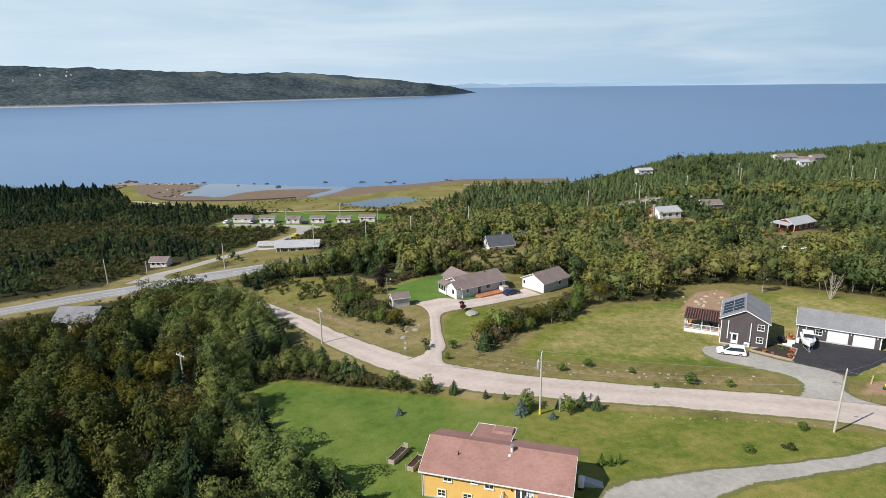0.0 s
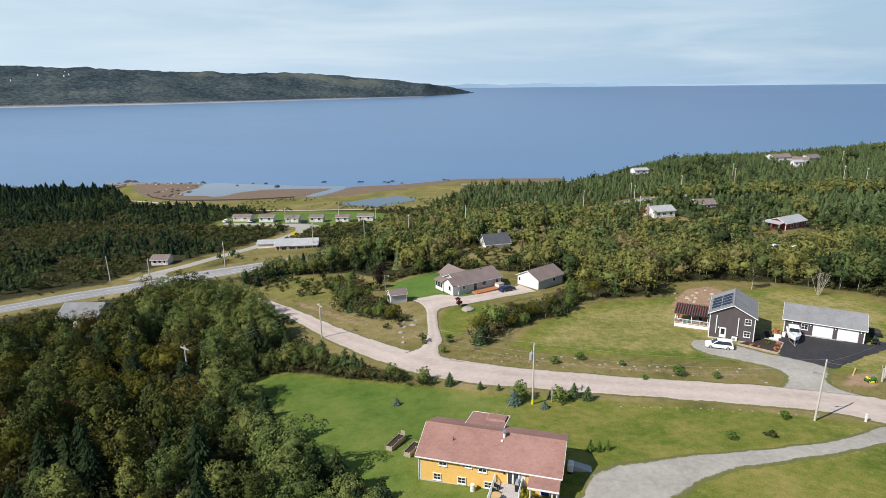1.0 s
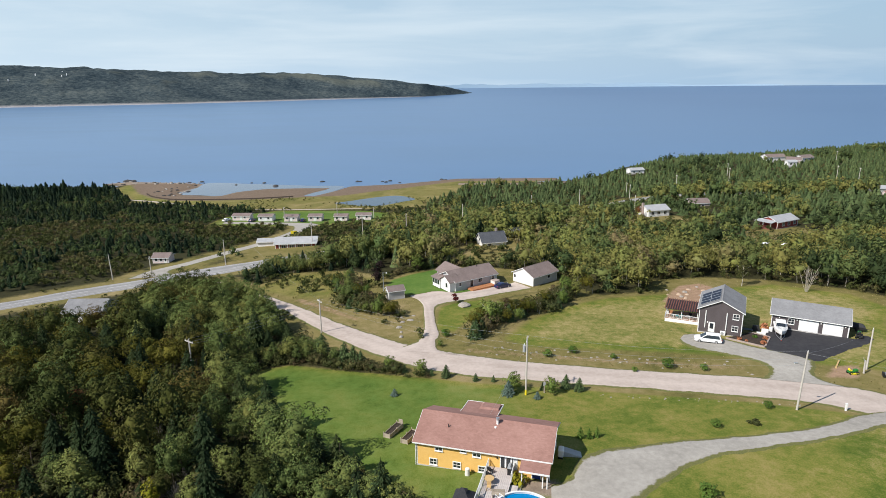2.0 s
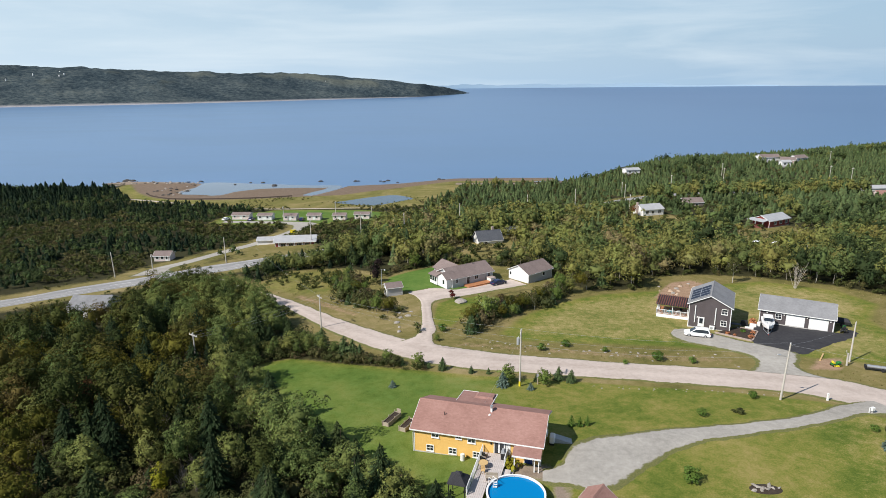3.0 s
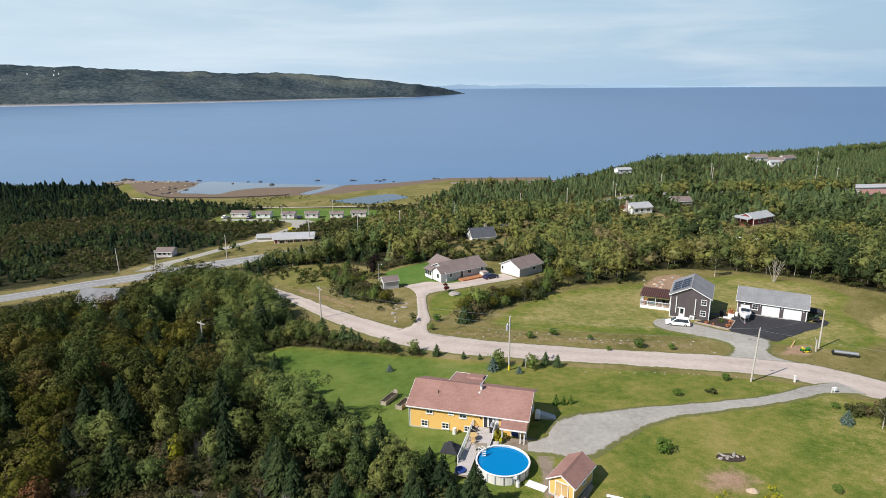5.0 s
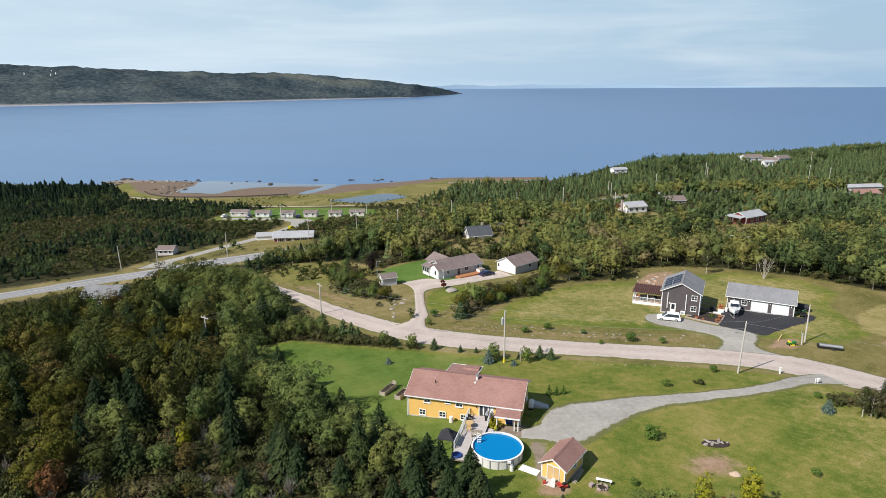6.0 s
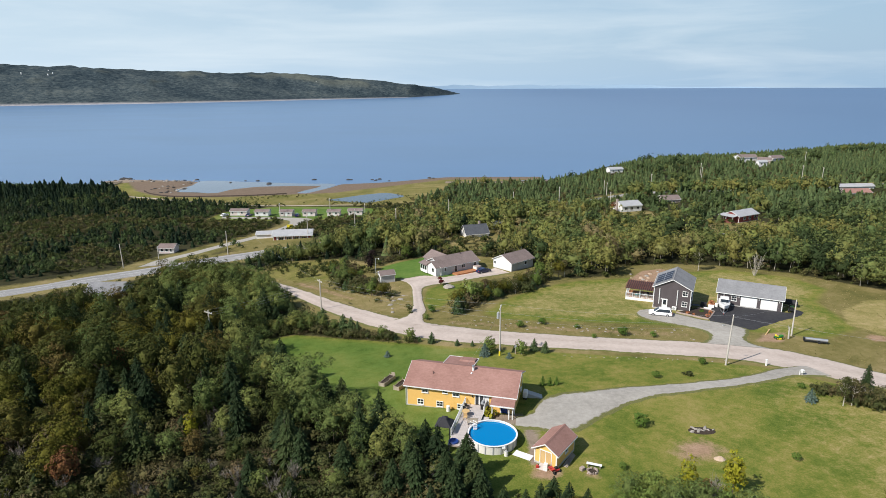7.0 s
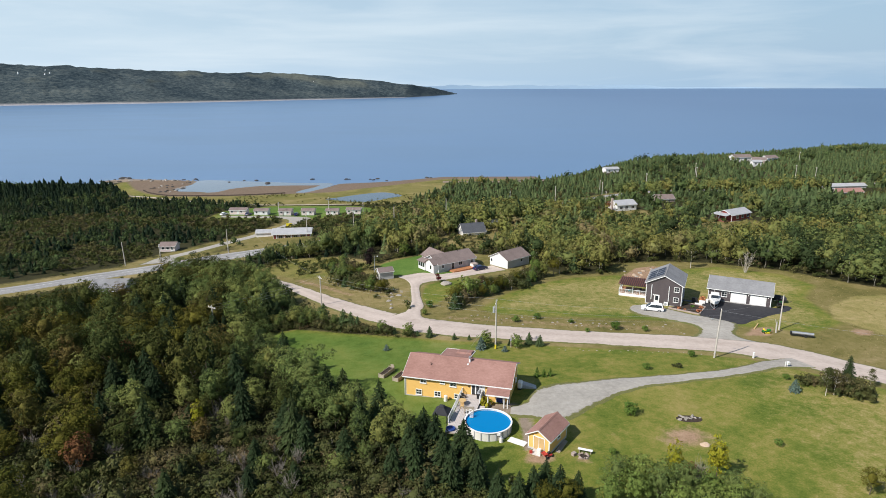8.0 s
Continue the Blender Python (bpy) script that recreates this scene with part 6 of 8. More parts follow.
part("porch_wall", box(-1.6, 0, 0.3, 4.5, 0.1, 2.72), "white_siding", bung)
window(bung, "left", 1.3, 2.0, 1.2, 2.2, (1, 1))
part("sunroom", box(-1.9, 0.0, 4.5, 8.0, 0.1, 2.5), "white_siding", bung)
part("sunroom_roof", hull([(-2.3, 4.3, 2.45), (-2.3, 8.4, 2.45), (0.6, 4.3, 3.2), (0.6, 8.4, 3.2), (-2.3, 4.3, 2.58), (-2.3, 8.4, 2.58), (0.6, 4.3, 3.33), (0.6, 8.4, 3.33)]), "roof_taupe", bung)
for y0 in (4.75, 5.85, 6.95):
    wn_ = part("window", box(-1.94, -1.902, y0, y0 + 0.9, 1.0, 2.2), "glass", bung)
    part("window_frame", box(-1.96, -1.9, y0 - 0.12, y0 - 0.02, 0.9, 2.3), "white", wn_)
part("porch_window", box(-1.64, -1.602, 1.4, 2.2, 1.1, 2.2), "glass", bung)
wing = part("rear_wing", box(2.0, 7.8, 7.8, 12.0, 0.0, 2.65), "pale_grey", bung)
for s in (0, 1):
    xs = (1.6, 4.9) if not s else (8.2, 4.9)
    part("wing_roof", hull([(xs[0], 6.5, 2.5), (xs[0], 12.4, 2.5), (xs[1], 4.1, 4.45), (xs[1], 12.4, 4.45), (xs[0], 6.5, 2.62), (xs[0], 12.4, 2.62), (xs[1], 4.1, 4.58), (xs[1], 12.4, 4.58)]), "roof_taupe", wing)
part("roof_vent", tube((9.2, 3.6, 4.2), (9.2, 3.6, 4.9), 0.09, 0.09, 8), "dark", bung)
bdeck = thing("deck", -8.1, 170.6, BT, 14.3, label="long low cedar deck along the bungalow front", category="deck")
planks(bdeck, 3.6, 12.9, -2.6, -0.15, 0.5, "cedar", "x", 0.3)
part("skirt", box(3.6, 12.9, -2.64, -2.6, -0.3, 0.47), "cedar", bdeck)
part("skirt", box(3.56, 3.6, -2.6, -0.15, -0.3, 0.47), "cedar", bdeck)
part("step", box(4.0, 9.0, -3.0, -2.66, -0.3, 0.26), "cedar", bdeck)
hot = thing("hot_tub", -8.1, 170.6, BT, 14.8, label="pale hot tub with a tan cover on the deck", category="hot tub")
part("cabinet", box(10.9, 12.7, -2.2, -0.4, 0, 0.8, 0.06), "cream", hot)
part("cover", box(10.85, 12.75, -2.25, -0.35, 0.8, 0.95, 0.04), "chimney", hot)
bgar = gable_house("garage", 12.0, 175.2, 44, 14.35, 9.4, 7.2, 2.6, 1.75, "pale_grey", "roof_taupe", "detached garage with white front and grey side walls", "garage", over=0.4)
part("front_cladding", prism([(0.0, 0.1), (7.2, 0.1), (7.2, 2.6), (3.6, 4.25), (0.0, 2.6)], -0.05, -0.004, "x"), "white_siding", bgar)
gd_ = garage_door(bgar, "left", 1.5, 5.3, 0.1, 2.35)
gd_.location.x = -0.055
wq = window(bgar, "left", 6.2, 6.8, 1.2, 2.0, (1, 1))
wq.location.x = -0.055
window(bgar, "front", 5.6, 6.5, 1.2, 2.1, (1, 1))
bsh = gable_house("shed", -24.3, 163.8, 24, float(height(-23, 165)), 4.0, 3.0, 2.3, 0.8, "pale_grey", "roof_taupe", "small pale grey garden shed with taupe roof", "shed", over=0.25)
part("door_leaf", face_box("left", 4.0, 3.0, 0.8, 2.0, 0.004, 0.05, 0.3, 2.1), "white", bsh)
part("front_trim", face_box("left", 4.0, 3.0, 0.0, 0.7, 0.004, 0.03, 0.3, 2.2), "white", bsh)
yl = thing("yard_light", -26.4, 168.5, label="tall grey yard light on a post", category="lamp post")
part("post", tube((0, 0, -0.3), (0, 0, 6.2), 0.09, 0.06, 8), "steel_grey", yl)
part("arm", tube((0, 0, 6.0), (0.9, 0, 6.15), 0.03, 0.03, 6), "steel_grey", yl)
part("lamp_head", tube((0.9, 0, 5.95), (0.9, 0, 6.2), 0.2, 0.08, 10), "metal", yl)


def boulder(x, y, size, mat="stone", label="pale grey boulder lying in the grass", name="boulder", flat=0.6, seed=0, group=""):
    r = random.Random(seed * 31 + 5)
    ob = thing(name, x, y, r.uniform(0, 360), label=label, category="rock", group=group)
    bm = bmesh.new()
    bmesh.ops.create_icosphere(bm, subdivisions=2, radius=size)
    for v in bm.verts:
        v.co = Vector((v.co.x * 1.25, v.co.y, v.co.z * flat)) * (1 + 0.32 * noise.noise(v.co * (1.6 / size) + Vector((seed * 3.1, 0, 0))))
    part("rock", bm, mat, ob)
    return ob


boulder(-5.4, 158.3, 1.5, seed=1, label="large pale boulder on the driveway lawn", flat=0.5)
for k, (x, y) in enumerate(((-19.3, 150), (-18.6, 146.5), (-18.9, 143), (-18.0, 140), (-17.6, 137), (-17.0, 147.8), (-16.7, 151), (-19.5, 154))):
    boulder(x, y, 0.34 + 0.12 * (k % 3), seed=k + 3, group="boulders on the bank")
for k in range(40):
    rr = random.Random(k)
    x = rr.uniform(-4, 47)
    y = float(np.interp(x, [p[0] for p in ROAD_FAR[7:14]], [p[1] for p in ROAD_FAR[7:14]])) + rr.uniform(1.2, 7)
    boulder(x, y, rr.uniform(0.1, 0.26), seed=k + 20, label="small pale stone on the rough bank", name="stone", group="stones on the bank")
for k in range(34):
    x = 18 + k * 0.92
    boulder(x + 0.6 * math.sin(k * 5.1), 110.6 - 0.06 * (x - 18) + 0.5 * math.sin(k * 2.3), 0.06 + 0.04 * (k % 3), seed=k + 70, label="small pale stone edging the lawn", name="stone", group="stones along the lawn")
r8 = random.Random(61)
for k in range(14):
    boulder(r8.uniform(43.5, 56), r8.uniform(166, 176.5), r8.uniform(0.25, 0.7), "sand_pale" if k % 3 else "stone", "pinkish rubble stone on bare earth", "rubble_stone", 0.6, k + 600, "rubble behind the deck")
mound = thing("rock_mound", 33.2, 81.9, label="low flat heap of grey stones on the lawn", category="rock")
for k in range(16):
    rr = random.Random(k + 300)
    a, d = rr.uniform(0, 6.28), rr.uniform(0, 1)
    cx, cy, s = 1.7 * d * math.cos(a), 0.85 * d * math.sin(a), rr.uniform(0.26, 0.52)
    part("stone", hull([(cx + rr.uniform(-s, s), cy + rr.uniform(-s, s), rr.uniform(-0.05, 0.3)) for _ in range(10)]), "stone", mound)
part("earth", hull([(1.9 * math.cos(a), 1.0 * math.sin(a), 0.02) for a in np.linspace(0, 6, 14)] + [(1.3 * math.cos(a), 0.6 * math.sin(a), 0.16) for a in np.linspace(0, 6, 10)]), "mulch", mound)
sandh = thing("sand_heap", 33.0, 74.9, label="small heap of pale sandy soil", category="sand heap")
part("mound", hull([(0.75 * math.cos(a), 0.6 * math.sin(a), 0.0) for a in np.linspace(0, 6, 12)] + [(0.2, 0.1, 0.4), (-0.15, 0, 0.42), (0.35, -0.2, 0.3)]), "sand_pale", sandh)


# ---- poles and wires ----
def pole(x, y, tall, label, arm=False, lamp=None, can=False, lean=0.0, turn=0.0, base="", zb=None):
    ob = thing("utility_pole", x, y, turn, zb, label=label, category="utility pole", group="utility poles")
    part("post", tube((0, 0, -0.5), (lean, 0, tall), 0.17, 0.11, 10), "pole", ob)
    if arm:
        part("crossarm", box(lean - 0.06, lean + 0.06, -1.1, 1.1, tall - 0.6, tall - 0.46, 0.01), "pole", ob)
        for s in (-1.0, -0.35, 0.35, 1.0):
            part("insulator", tube((lean, s, tall - 0.46), (lean, s, tall - 0.25), 0.05, 0.03, 8), "white", ob)
    else:
        part("insulator", tube((lean, 0, tall), (lean, 0, tall + 0.25), 0.06, 0.04, 8), "white", ob)
    if can:
        tr = part("transformer", tube((-0.42, 0, tall - 2.6), (-0.42, 0, tall - 1.5), 0.25, 0.25, 14), "steel_grey", ob, "grey transformer can")
        part("bushing", tube((-0.42, 0, tall - 1.5), (-0.42, 0, tall - 1.2), 0.06, 0.04, 8), "white", tr)
        part("bracket", box(-0.3, 0.0, -0.08, 0.08, tall - 2.2, tall - 2.05), "metal", ob)
    if lamp:
        part("lamp_arm", tube((lean * 0.85, 0, lamp), (-1.1, -0.2, lamp + 0.5), 0.04, 0.03, 6), "metal", ob)
        part("lamp_head", box(-1.5, -0.95, -0.35, -0.08, lamp + 0.4, lamp + 0.58, 0.05), "metal", ob)
    if base:
        part("guard", tube((0, 0, 0), (0, 0, 0.9), 0.185, 0.18, 10), base, ob, "yellow guard on the pole foot")
    return ob


pole(6.1, 110.2, 10.0, "pale wooden utility pole with a transformer on the lawn", can=True, arm=True, turn=-10, base="yellow_paint")
pole(46.2, 106.9, 9.4, "pale wooden pole with a street lamp by the drive", lamp=7.2, lean=0.35)
pole(65.8, 123.6, 7.4, "leaning wooden pole beside the asphalt pad", lean=0.5, turn=60)
pole(-35.2, 140.6, 7.6, "wooden pole with a crossarm beside the gravel road", arm=True, turn=40)
pole(-51.2, 115.4, 8.2, "pole with a white crossarm rising out of the woods", arm=True, turn=60)
pole(-116.0, 195.8, 8.0, "wooden pole on the highway verge", lean=-0.3)
pole(-105.5, 199.5, 6.5, "wooden pole with a short arm at the lane", arm=True, turn=20)
pole(-86.5, 211.5, 8.5, "thin wooden pole at the highway junction")
for x, y, h in ((-64, 236, 9), (-48, 250, 8.5), (-70, 300, 9), (-30, 243, 9), (-10, 268, 9), (20, 300, 9), (45, 322, 9), (66, 298, 7), (71, 331, 9), (74, 352, 8), (102, 360, 9), (139, 385, 9), (146, 407, 9), (200, 388, 9), (206, 377, 9), (248, 480, 9), (-94, 296, 7), (-52, 296, 7)):
    pole(x, y, h, "weathered wooden utility pole among the trees", arm=(int(h * 2) % 2 == 0))
meter = thing("service_post", 9.1, 111.2, label="grey wooden service post with a meter box", category="post")
part("post", box(-0.1, 0.1, -0.1, 0.1, -0.2, 2.6, 0.02), "wood", meter)
part("meter_box", box(-0.2, 0.2, -0.2, -0.1, 1.3, 1.9, 0.02), "steel_grey", meter)
stub = thing("pole_stub", 64.4, 121.9, 20, label="short broken pole stub on the grass", category="pole")
part("post", tube((0, 0, -0.2), (-0.1, 0, 2.4), 0.16, 0.15, 8), "pole", stub)
part("brace", tube((-0.1, 0, 1.7), (-0.6, 0, 3.0), 0.06, 0.05, 6), "pole", stub)


def wire(a, b, sag, name="power_line"):
    cu = bpy.data.curves.new(name, "CURVE")
    cu.dimensions, cu.bevel_depth, cu.bevel_resolution = "3D", 0.01, 0
    sp = cu.splines.new("POLY")
    sp.points.add(24)
    for k in range(25):
        u = k / 24
        p = Vector(a).lerp(Vector(b), u)
        sp.points[k].co = (p.x, p.y, p.z - sag * 4 * u * (1 - u), 1)
    cu.materials.append(M["steel_grey"])
    return tagged(new(name, cu), "thin sagging overhead power line", "cable", "overhead cables")


def top_of(x, y, h):
    return Vector((x, y, float(height(x, y)) + h))


for dh in (0.2, -1.4, -2.6):
    wire(top_of(6.1, 110.2, 10 + dh), top_of(-35.2, 140.6, 7.6 + dh * 0.5), 1.0)
    wire(top_of(-35.2, 140.6, 7.6 + dh * 0.5), top_of(-51.2, 115.4, 8.2 + dh * 0.4), 0.7)
    wire(top_of(6.1, 110.2, 10 + dh), top_of(46.5, 106.9, 9.4 + dh * 0.8), 0.9)
wire(top_of(46.5, 106.9, 9.2), top_of(66.1, 123.8, 7.2), 0.5)
wire(top_of(46.5, 106.9, 9.2), top_of(92, 84, 9.4), 0.8)
wire(top_of(6.1, 110.2, 9), (-1.5, 88.6, 23.5), 0.6)
wire(top_of(-35.2, 140.6, 7.4), top_of(-72, 200, 8), 1.0)

box_ = thing("mailbox", 57.3, 102.6, 15, label="white mailbox board on a post by the drive", category="mailbox")
box_.scale = (0.72, 0.72, 0.8)
part("post", box(-0.06, 0.06, -0.06, 0.06, -0.1, 1.2), "white", box_)
part("housing", box(-0.35, 0.35, -0.35, 0.25, 0.55, 1.25, 0.06), "white", box_)
part("post", box(-0.75, -0.6, -0.06, 0.09, -0.1, 1.3), "white", box_)
mk = thing("marker_post", 53.3, 107.0, label="white marker post at the drive entrance", category="post")
part("post", box(-0.13, 0.13, -0.13, 0.13, -0.1, 1.1, 0.03), "white", mk)
part("cap", box(-0.16, 0.16, -0.16, 0.16, 1.1, 1.18, 0.02), "white", mk)

# ---- buildings down the slope ----
motel = gable_house("motel", -77.0, 233.4, 9, 7.4, 14.5, 8, 2.9, 1.3, "barn_red", "roof_metal", "long low red building with a pale metal roof", "building", over=0.6)
for k in range(5):
    part("white_pillar", face_box("front", 14.5, 8, 1.2 + 2.9 * k, 1.6 + 2.9 * k, 0.004, 0.12, 0.1, 2.85), "white", motel)
for k in range(4):
    window(motel, "front", 2.1 + 2.9 * k, 3.7 + 2.9 * k, 1.0, 2.2, (2, 1))
annex = gable_house("annex", -85.6, 238.6, 9, 7.3, 7.5, 5, 2.2, 0.7, "white_siding", "roof_metal", "low white annex with a pale metal roof", "building", over=0.4)
pink = gable_house("cottage", -114.4, 216.6, 4, 7.2, 5.4, 4.6, 2.3, 1.0, "pink_siding", "roof_taupe", "small pale pink cottage with a brown roof by the highway", over=0.4)
for u in (0.7, 2.4):
    window(pink, "front", u, u + 0.9, 1.1, 2.0, (1, 1))
door(pink, "front", 4.0, 4.85, 0.35, 2.2, "white")
for k, (x, y, L) in enumerate(((-120.2, 299, 9.0), (-107.2, 297.6, 7.2), (-94.6, 297.2, 6.6), (-83.4, 298.2, 6.6), (-71.2, 298.6, 6.4), (-61.6, 302, 7.6))):
    c = gable_house("cabin", x, y, 2, float(height(x, y)), L * 0.92, 5.0, 2.3, 0.75, "pink_siding" if k != 1 else "white_siding", "roof_taupe", "small pale holiday cabin with a brown roof", "cabin", over=0.35, group="row of holiday cabins")
    for u in (0.8, L * 0.6):
        window(c, "front", u, u + 0.9, 1.1, 2.0, (1, 1))
    door(c, "front", L * 0.42, L * 0.42 + 0.9, 0.3, 2.2, "white", lite=False)
for x, y, a, p, lb in ((-122.5, 297.5, 70, "car_white", "white car parked beside a cabin"), (-110.2, 297.2, 80, "car_blue", "dark car parked between cabins"), (-86.0, 297.6, 95, "car_blue", "dark blue car parked beside a cabin")):
    car("parked_car", x, y, a, p, lb, 4.4, 1.8, 1.45, False)
sign = thing("billboard", -79.0, 262.0, 10, label="small yellow roadside sign on two posts", category="sign")
part("board", box(-1.3, 1.3, -0.06, 0.06, 0.6, 2.0), "yellow_paint", sign)
for s in (-1.0, 1.0):
    part("post", box(s - 0.06, s + 0.06, -0.02, 0.1, -0.2, 0.6), "wood", sign)
hw = gable_house("house", -101.0, 152.0, 4, 11.7, 9.0, 8.0, 2.6, 1.9, "white_siding", "roof_grey", "white house with a grey roof below the highway")
window(hw, "front", 1.5, 2.7, 1.1, 2.2, (2, 1))
window(hw, "front", 5.8, 7.0, 1.1, 2.2, (2, 1))
dk = gable_house("house", -1.6, 222.6, 20, 11.2, 8.6, 6.6, 2.8, 2.6, "white_siding", "roof_dark", "white house with a steep dark blue-grey roof")
part("chimney", box(6.2, 6.9, 4.2, 4.9, 4.0, 6.4), "chimney", dk)
window(dk, "left", 2.4, 3.4, 2.9, 3.9, (1, 2))
window(dk, "front", 2.0, 3.0, 1.2, 2.4, (1, 2))
ww = gable_house("house", 10.4, 238.5, 50, 10.4, 6.5, 5.0, 2.6, 1.6, "white_siding", "roof_grey", "white bungalow with a pale grey roof among trees")
wh = gable_house("house", 67.6, 280.0, 20, 10.5, 10.0, 7.4, 3.0, 1.5, "white_siding", "roof_metal", "white bungalow with a pale roof and brick chimney")
part("chimney", box(-0.7, 0.05, 3.4, 4.4, -0.3, 5.6), "chimney", wh)
for u in (1.4, 4.2, 7.4):
    window(wh, "front", u, u + 1.3, 1.1, 2.3, (2, 1))
rd = gable_house("house", 107.6, 252.4, 33, 12.0, 12.4, 7.0, 2.8, 1.5, "barn_red", "roof_metal", "dark red bungalow with a pale grey roof")
for u in (3.0, 6.4, 9.8):
    window(rd, "front", u, u + 1.3, 1.1, 2.2, (2, 1))
part("porch_deck", box(-3.2, -0.05, 0.5, 6.8, -0.4, 0.5), "rust_slat", rd)
part("porch_roof", hull([(-3.4, 0.2, 2.7), (-3.4, 7.2, 2.7), (0, 0.2, 3.1), (0, 7.2, 3.1), (-3.4, 0.2, 2.82), (-3.4, 7.2, 2.82), (0, 0.2, 3.22), (0, 7.2, 3.22)]), "roof_metal", rd)
for yy in (0.5, 3.6, 6.7):
    part("post", box(-3.2, -3.06, yy, yy + 0.14, 0.5, 2.75), "white", rd)
rail(rd, (-3.2, 0.5), (-3.2, 6.8), 0.5, 0.9, "barn_red", balusters=False)
for x, y, t, L, W, wm, rm, lb in ((93, 306, 10, 9, 6, "chimney", "roof_taupe", "low brick house with a taupe roof among trees"), (97, 446, 15, 10, 6, "white_siding", "roof_metal", "white house near the shore among spruces"), (196, 469, 12, 14, 8, "white_siding", "roof_taupe", "large white house with a taupe roof on the wooded ridge"), (203, 457, -25, 9, 7, "chimney", "roof_taupe", "brown house with a taupe roof on the wooded ridge"), (199, 445, 8, 6, 4, "white_siding", "roof_metal", "small white outbuilding on the wooded ridge"), (222, 474, 25, 11, 7, "white_siding", "roof_taupe", "pale house half hidden by spruces on the ridge"), (190, 346, 8, 30, 5, "cream", "roof_metal", "long low pale building among spruces"), (193, 329, 8, 14, 6, "pink_siding", "roof_red", "low pale building with a red-brown roof")):
    h_ = gable_house("house", x, y, t, float(height(x, y)) + (0.6 if y > 430 else -1.4 if x < 192 else -2.2), L, W, 3.0, 1.6 if rm != "roof_metal" else 1.0, wm, rm, lb, sink=4)
    window(h_, "front", L * 0.2, L * 0.2 + 1.2, 1.1, 2.2, (2, 1))
    window(h_, "front", L * 0.6, L * 0.6 + 1.2, 1.1, 2.2, (2, 1))
for x, y in ((84.5, 233.6), (81.8, 233.2)):
    boulder(x, y, 1.1, "white", "pale tarpaulin-covered heap in a clearing", "covered_heap", 0.6, 9)
for x, y, a in ((91.5, 222.5, 20), (96.5, 221, 40)):
    car("parked_car", x, y, a, "car_white", "white vehicle parked in a clearing", 4.8, 1.9, 1.7)

# shore rocks
for k, (x, y, s) in enumerate(((-172, 431, 0.9), (-164, 439, 1.0), (-155, 439, 1.4), (-142.4, 426, 1.8), (-115.4, 445, 1.5), (-90.5, 445.5, 1.4), (-88.5, 446, 1.0), (-73, 446, 1.0), (-70, 443, 1.2), (-68, 448.5, 1.4), (-60, 440.5, 1.0), (-32, 454.6, 1.5), (-29, 453, 1.1), (-202, 444, 1.5), (-258, 446, 2.6), (-254, 447, 2.0))):
    b_ = boulder(x, y, s, "rock_dark", "dark seaweed-covered rock at the water's edge", "shore_rock", 0.55, k + 200, "shore rocks")
    b_.location.z = 0.05
r5 = random.Random(77)
for k in range(70):
    t_ = r5.random()
    x, y = (-262 + 62 * t_ + r5.uniform(-4, 4), 436 + r5.uniform(-7, 6)) if k < 45 else (-206 + r5.uniform(-6, 14), 405 + r5.uniform(-22, 26))
    b_ = boulder(x, y, r5.uniform(0.4, 1.1), "stone" if r5.random() < 0.45 else "rock_dark", "weathered shore boulder on the spit", "shore_boulder", 0.6, k + 400, "boulders on the spit")
    b_.location.z = max(float(sea_floor_and_land(np.array([x]), np.array([y]))[0]), 0.1)
wr = thing("seaweed_line", 0, 0, z=0, label="dark red-brown line of seaweed along the mud", category="seaweed")
line = curve(((-214, 392), (-203, 380), (-185, 370), (-160, 370), (-137, 374), (-117, 382)), 60)
bm = bmesh.new()
for k in range(59):
    (x0, y0), (x1, y1) = line[k], line[k + 1]
    z0 = float(sea_floor_and_land(np.array([x0]), np.array([y0]))[0]) + 0.15
    w0 = 1.3 + 0.8 * noise.noise((k * 0.4, 0, 0))
    hull([(x0, y0 - w0, z0 - 0.3), (x1, y1 - w0, z0 - 0.3), (x0, y0 + w0, z0 - 0.3), (x1, y1 + w0, z0 - 0.3), (x0, y0, z0 + 0.4), (x1, y1, z0 + 0.4)], bm)
tagged(part("wrack", bm, "mulch", wr), kind="stuff")


# ---- woods ----
rng = np.random.default_rng(7)
LEAVES = dict(
    broad=((0.0, (0.034, 0.047, 0.014)), (0.3, (0.053, 0.062, 0.016)), (0.62, (0.08, 0.078, 0.019)), (0.86, (0.104, 0.086, 0.021)), (1.0, (0.106, 0.074, 0.026))),
    green=((0.0, (0.084, 0.114, 0.034)), (0.5, (0.122, 0.155, 0.045)), (0.8, (0.155, 0.178, 0.05)), (1.0, (0.175, 0.178, 0.05))),
    spruce=((0.0, (0.022, 0.036, 0.016)), (0.6, (0.035, 0.054, 0.021)), (1.0, (0.052, 0.07, 0.025))),
    shrub=((0.0, (0.046, 0.056, 0.02)), (0.5, (0.074, 0.077, 0.027)), (0.8, (0.096, 0.083, 0.036)), (1.0, (0.104, 0.074, 0.042))),
)
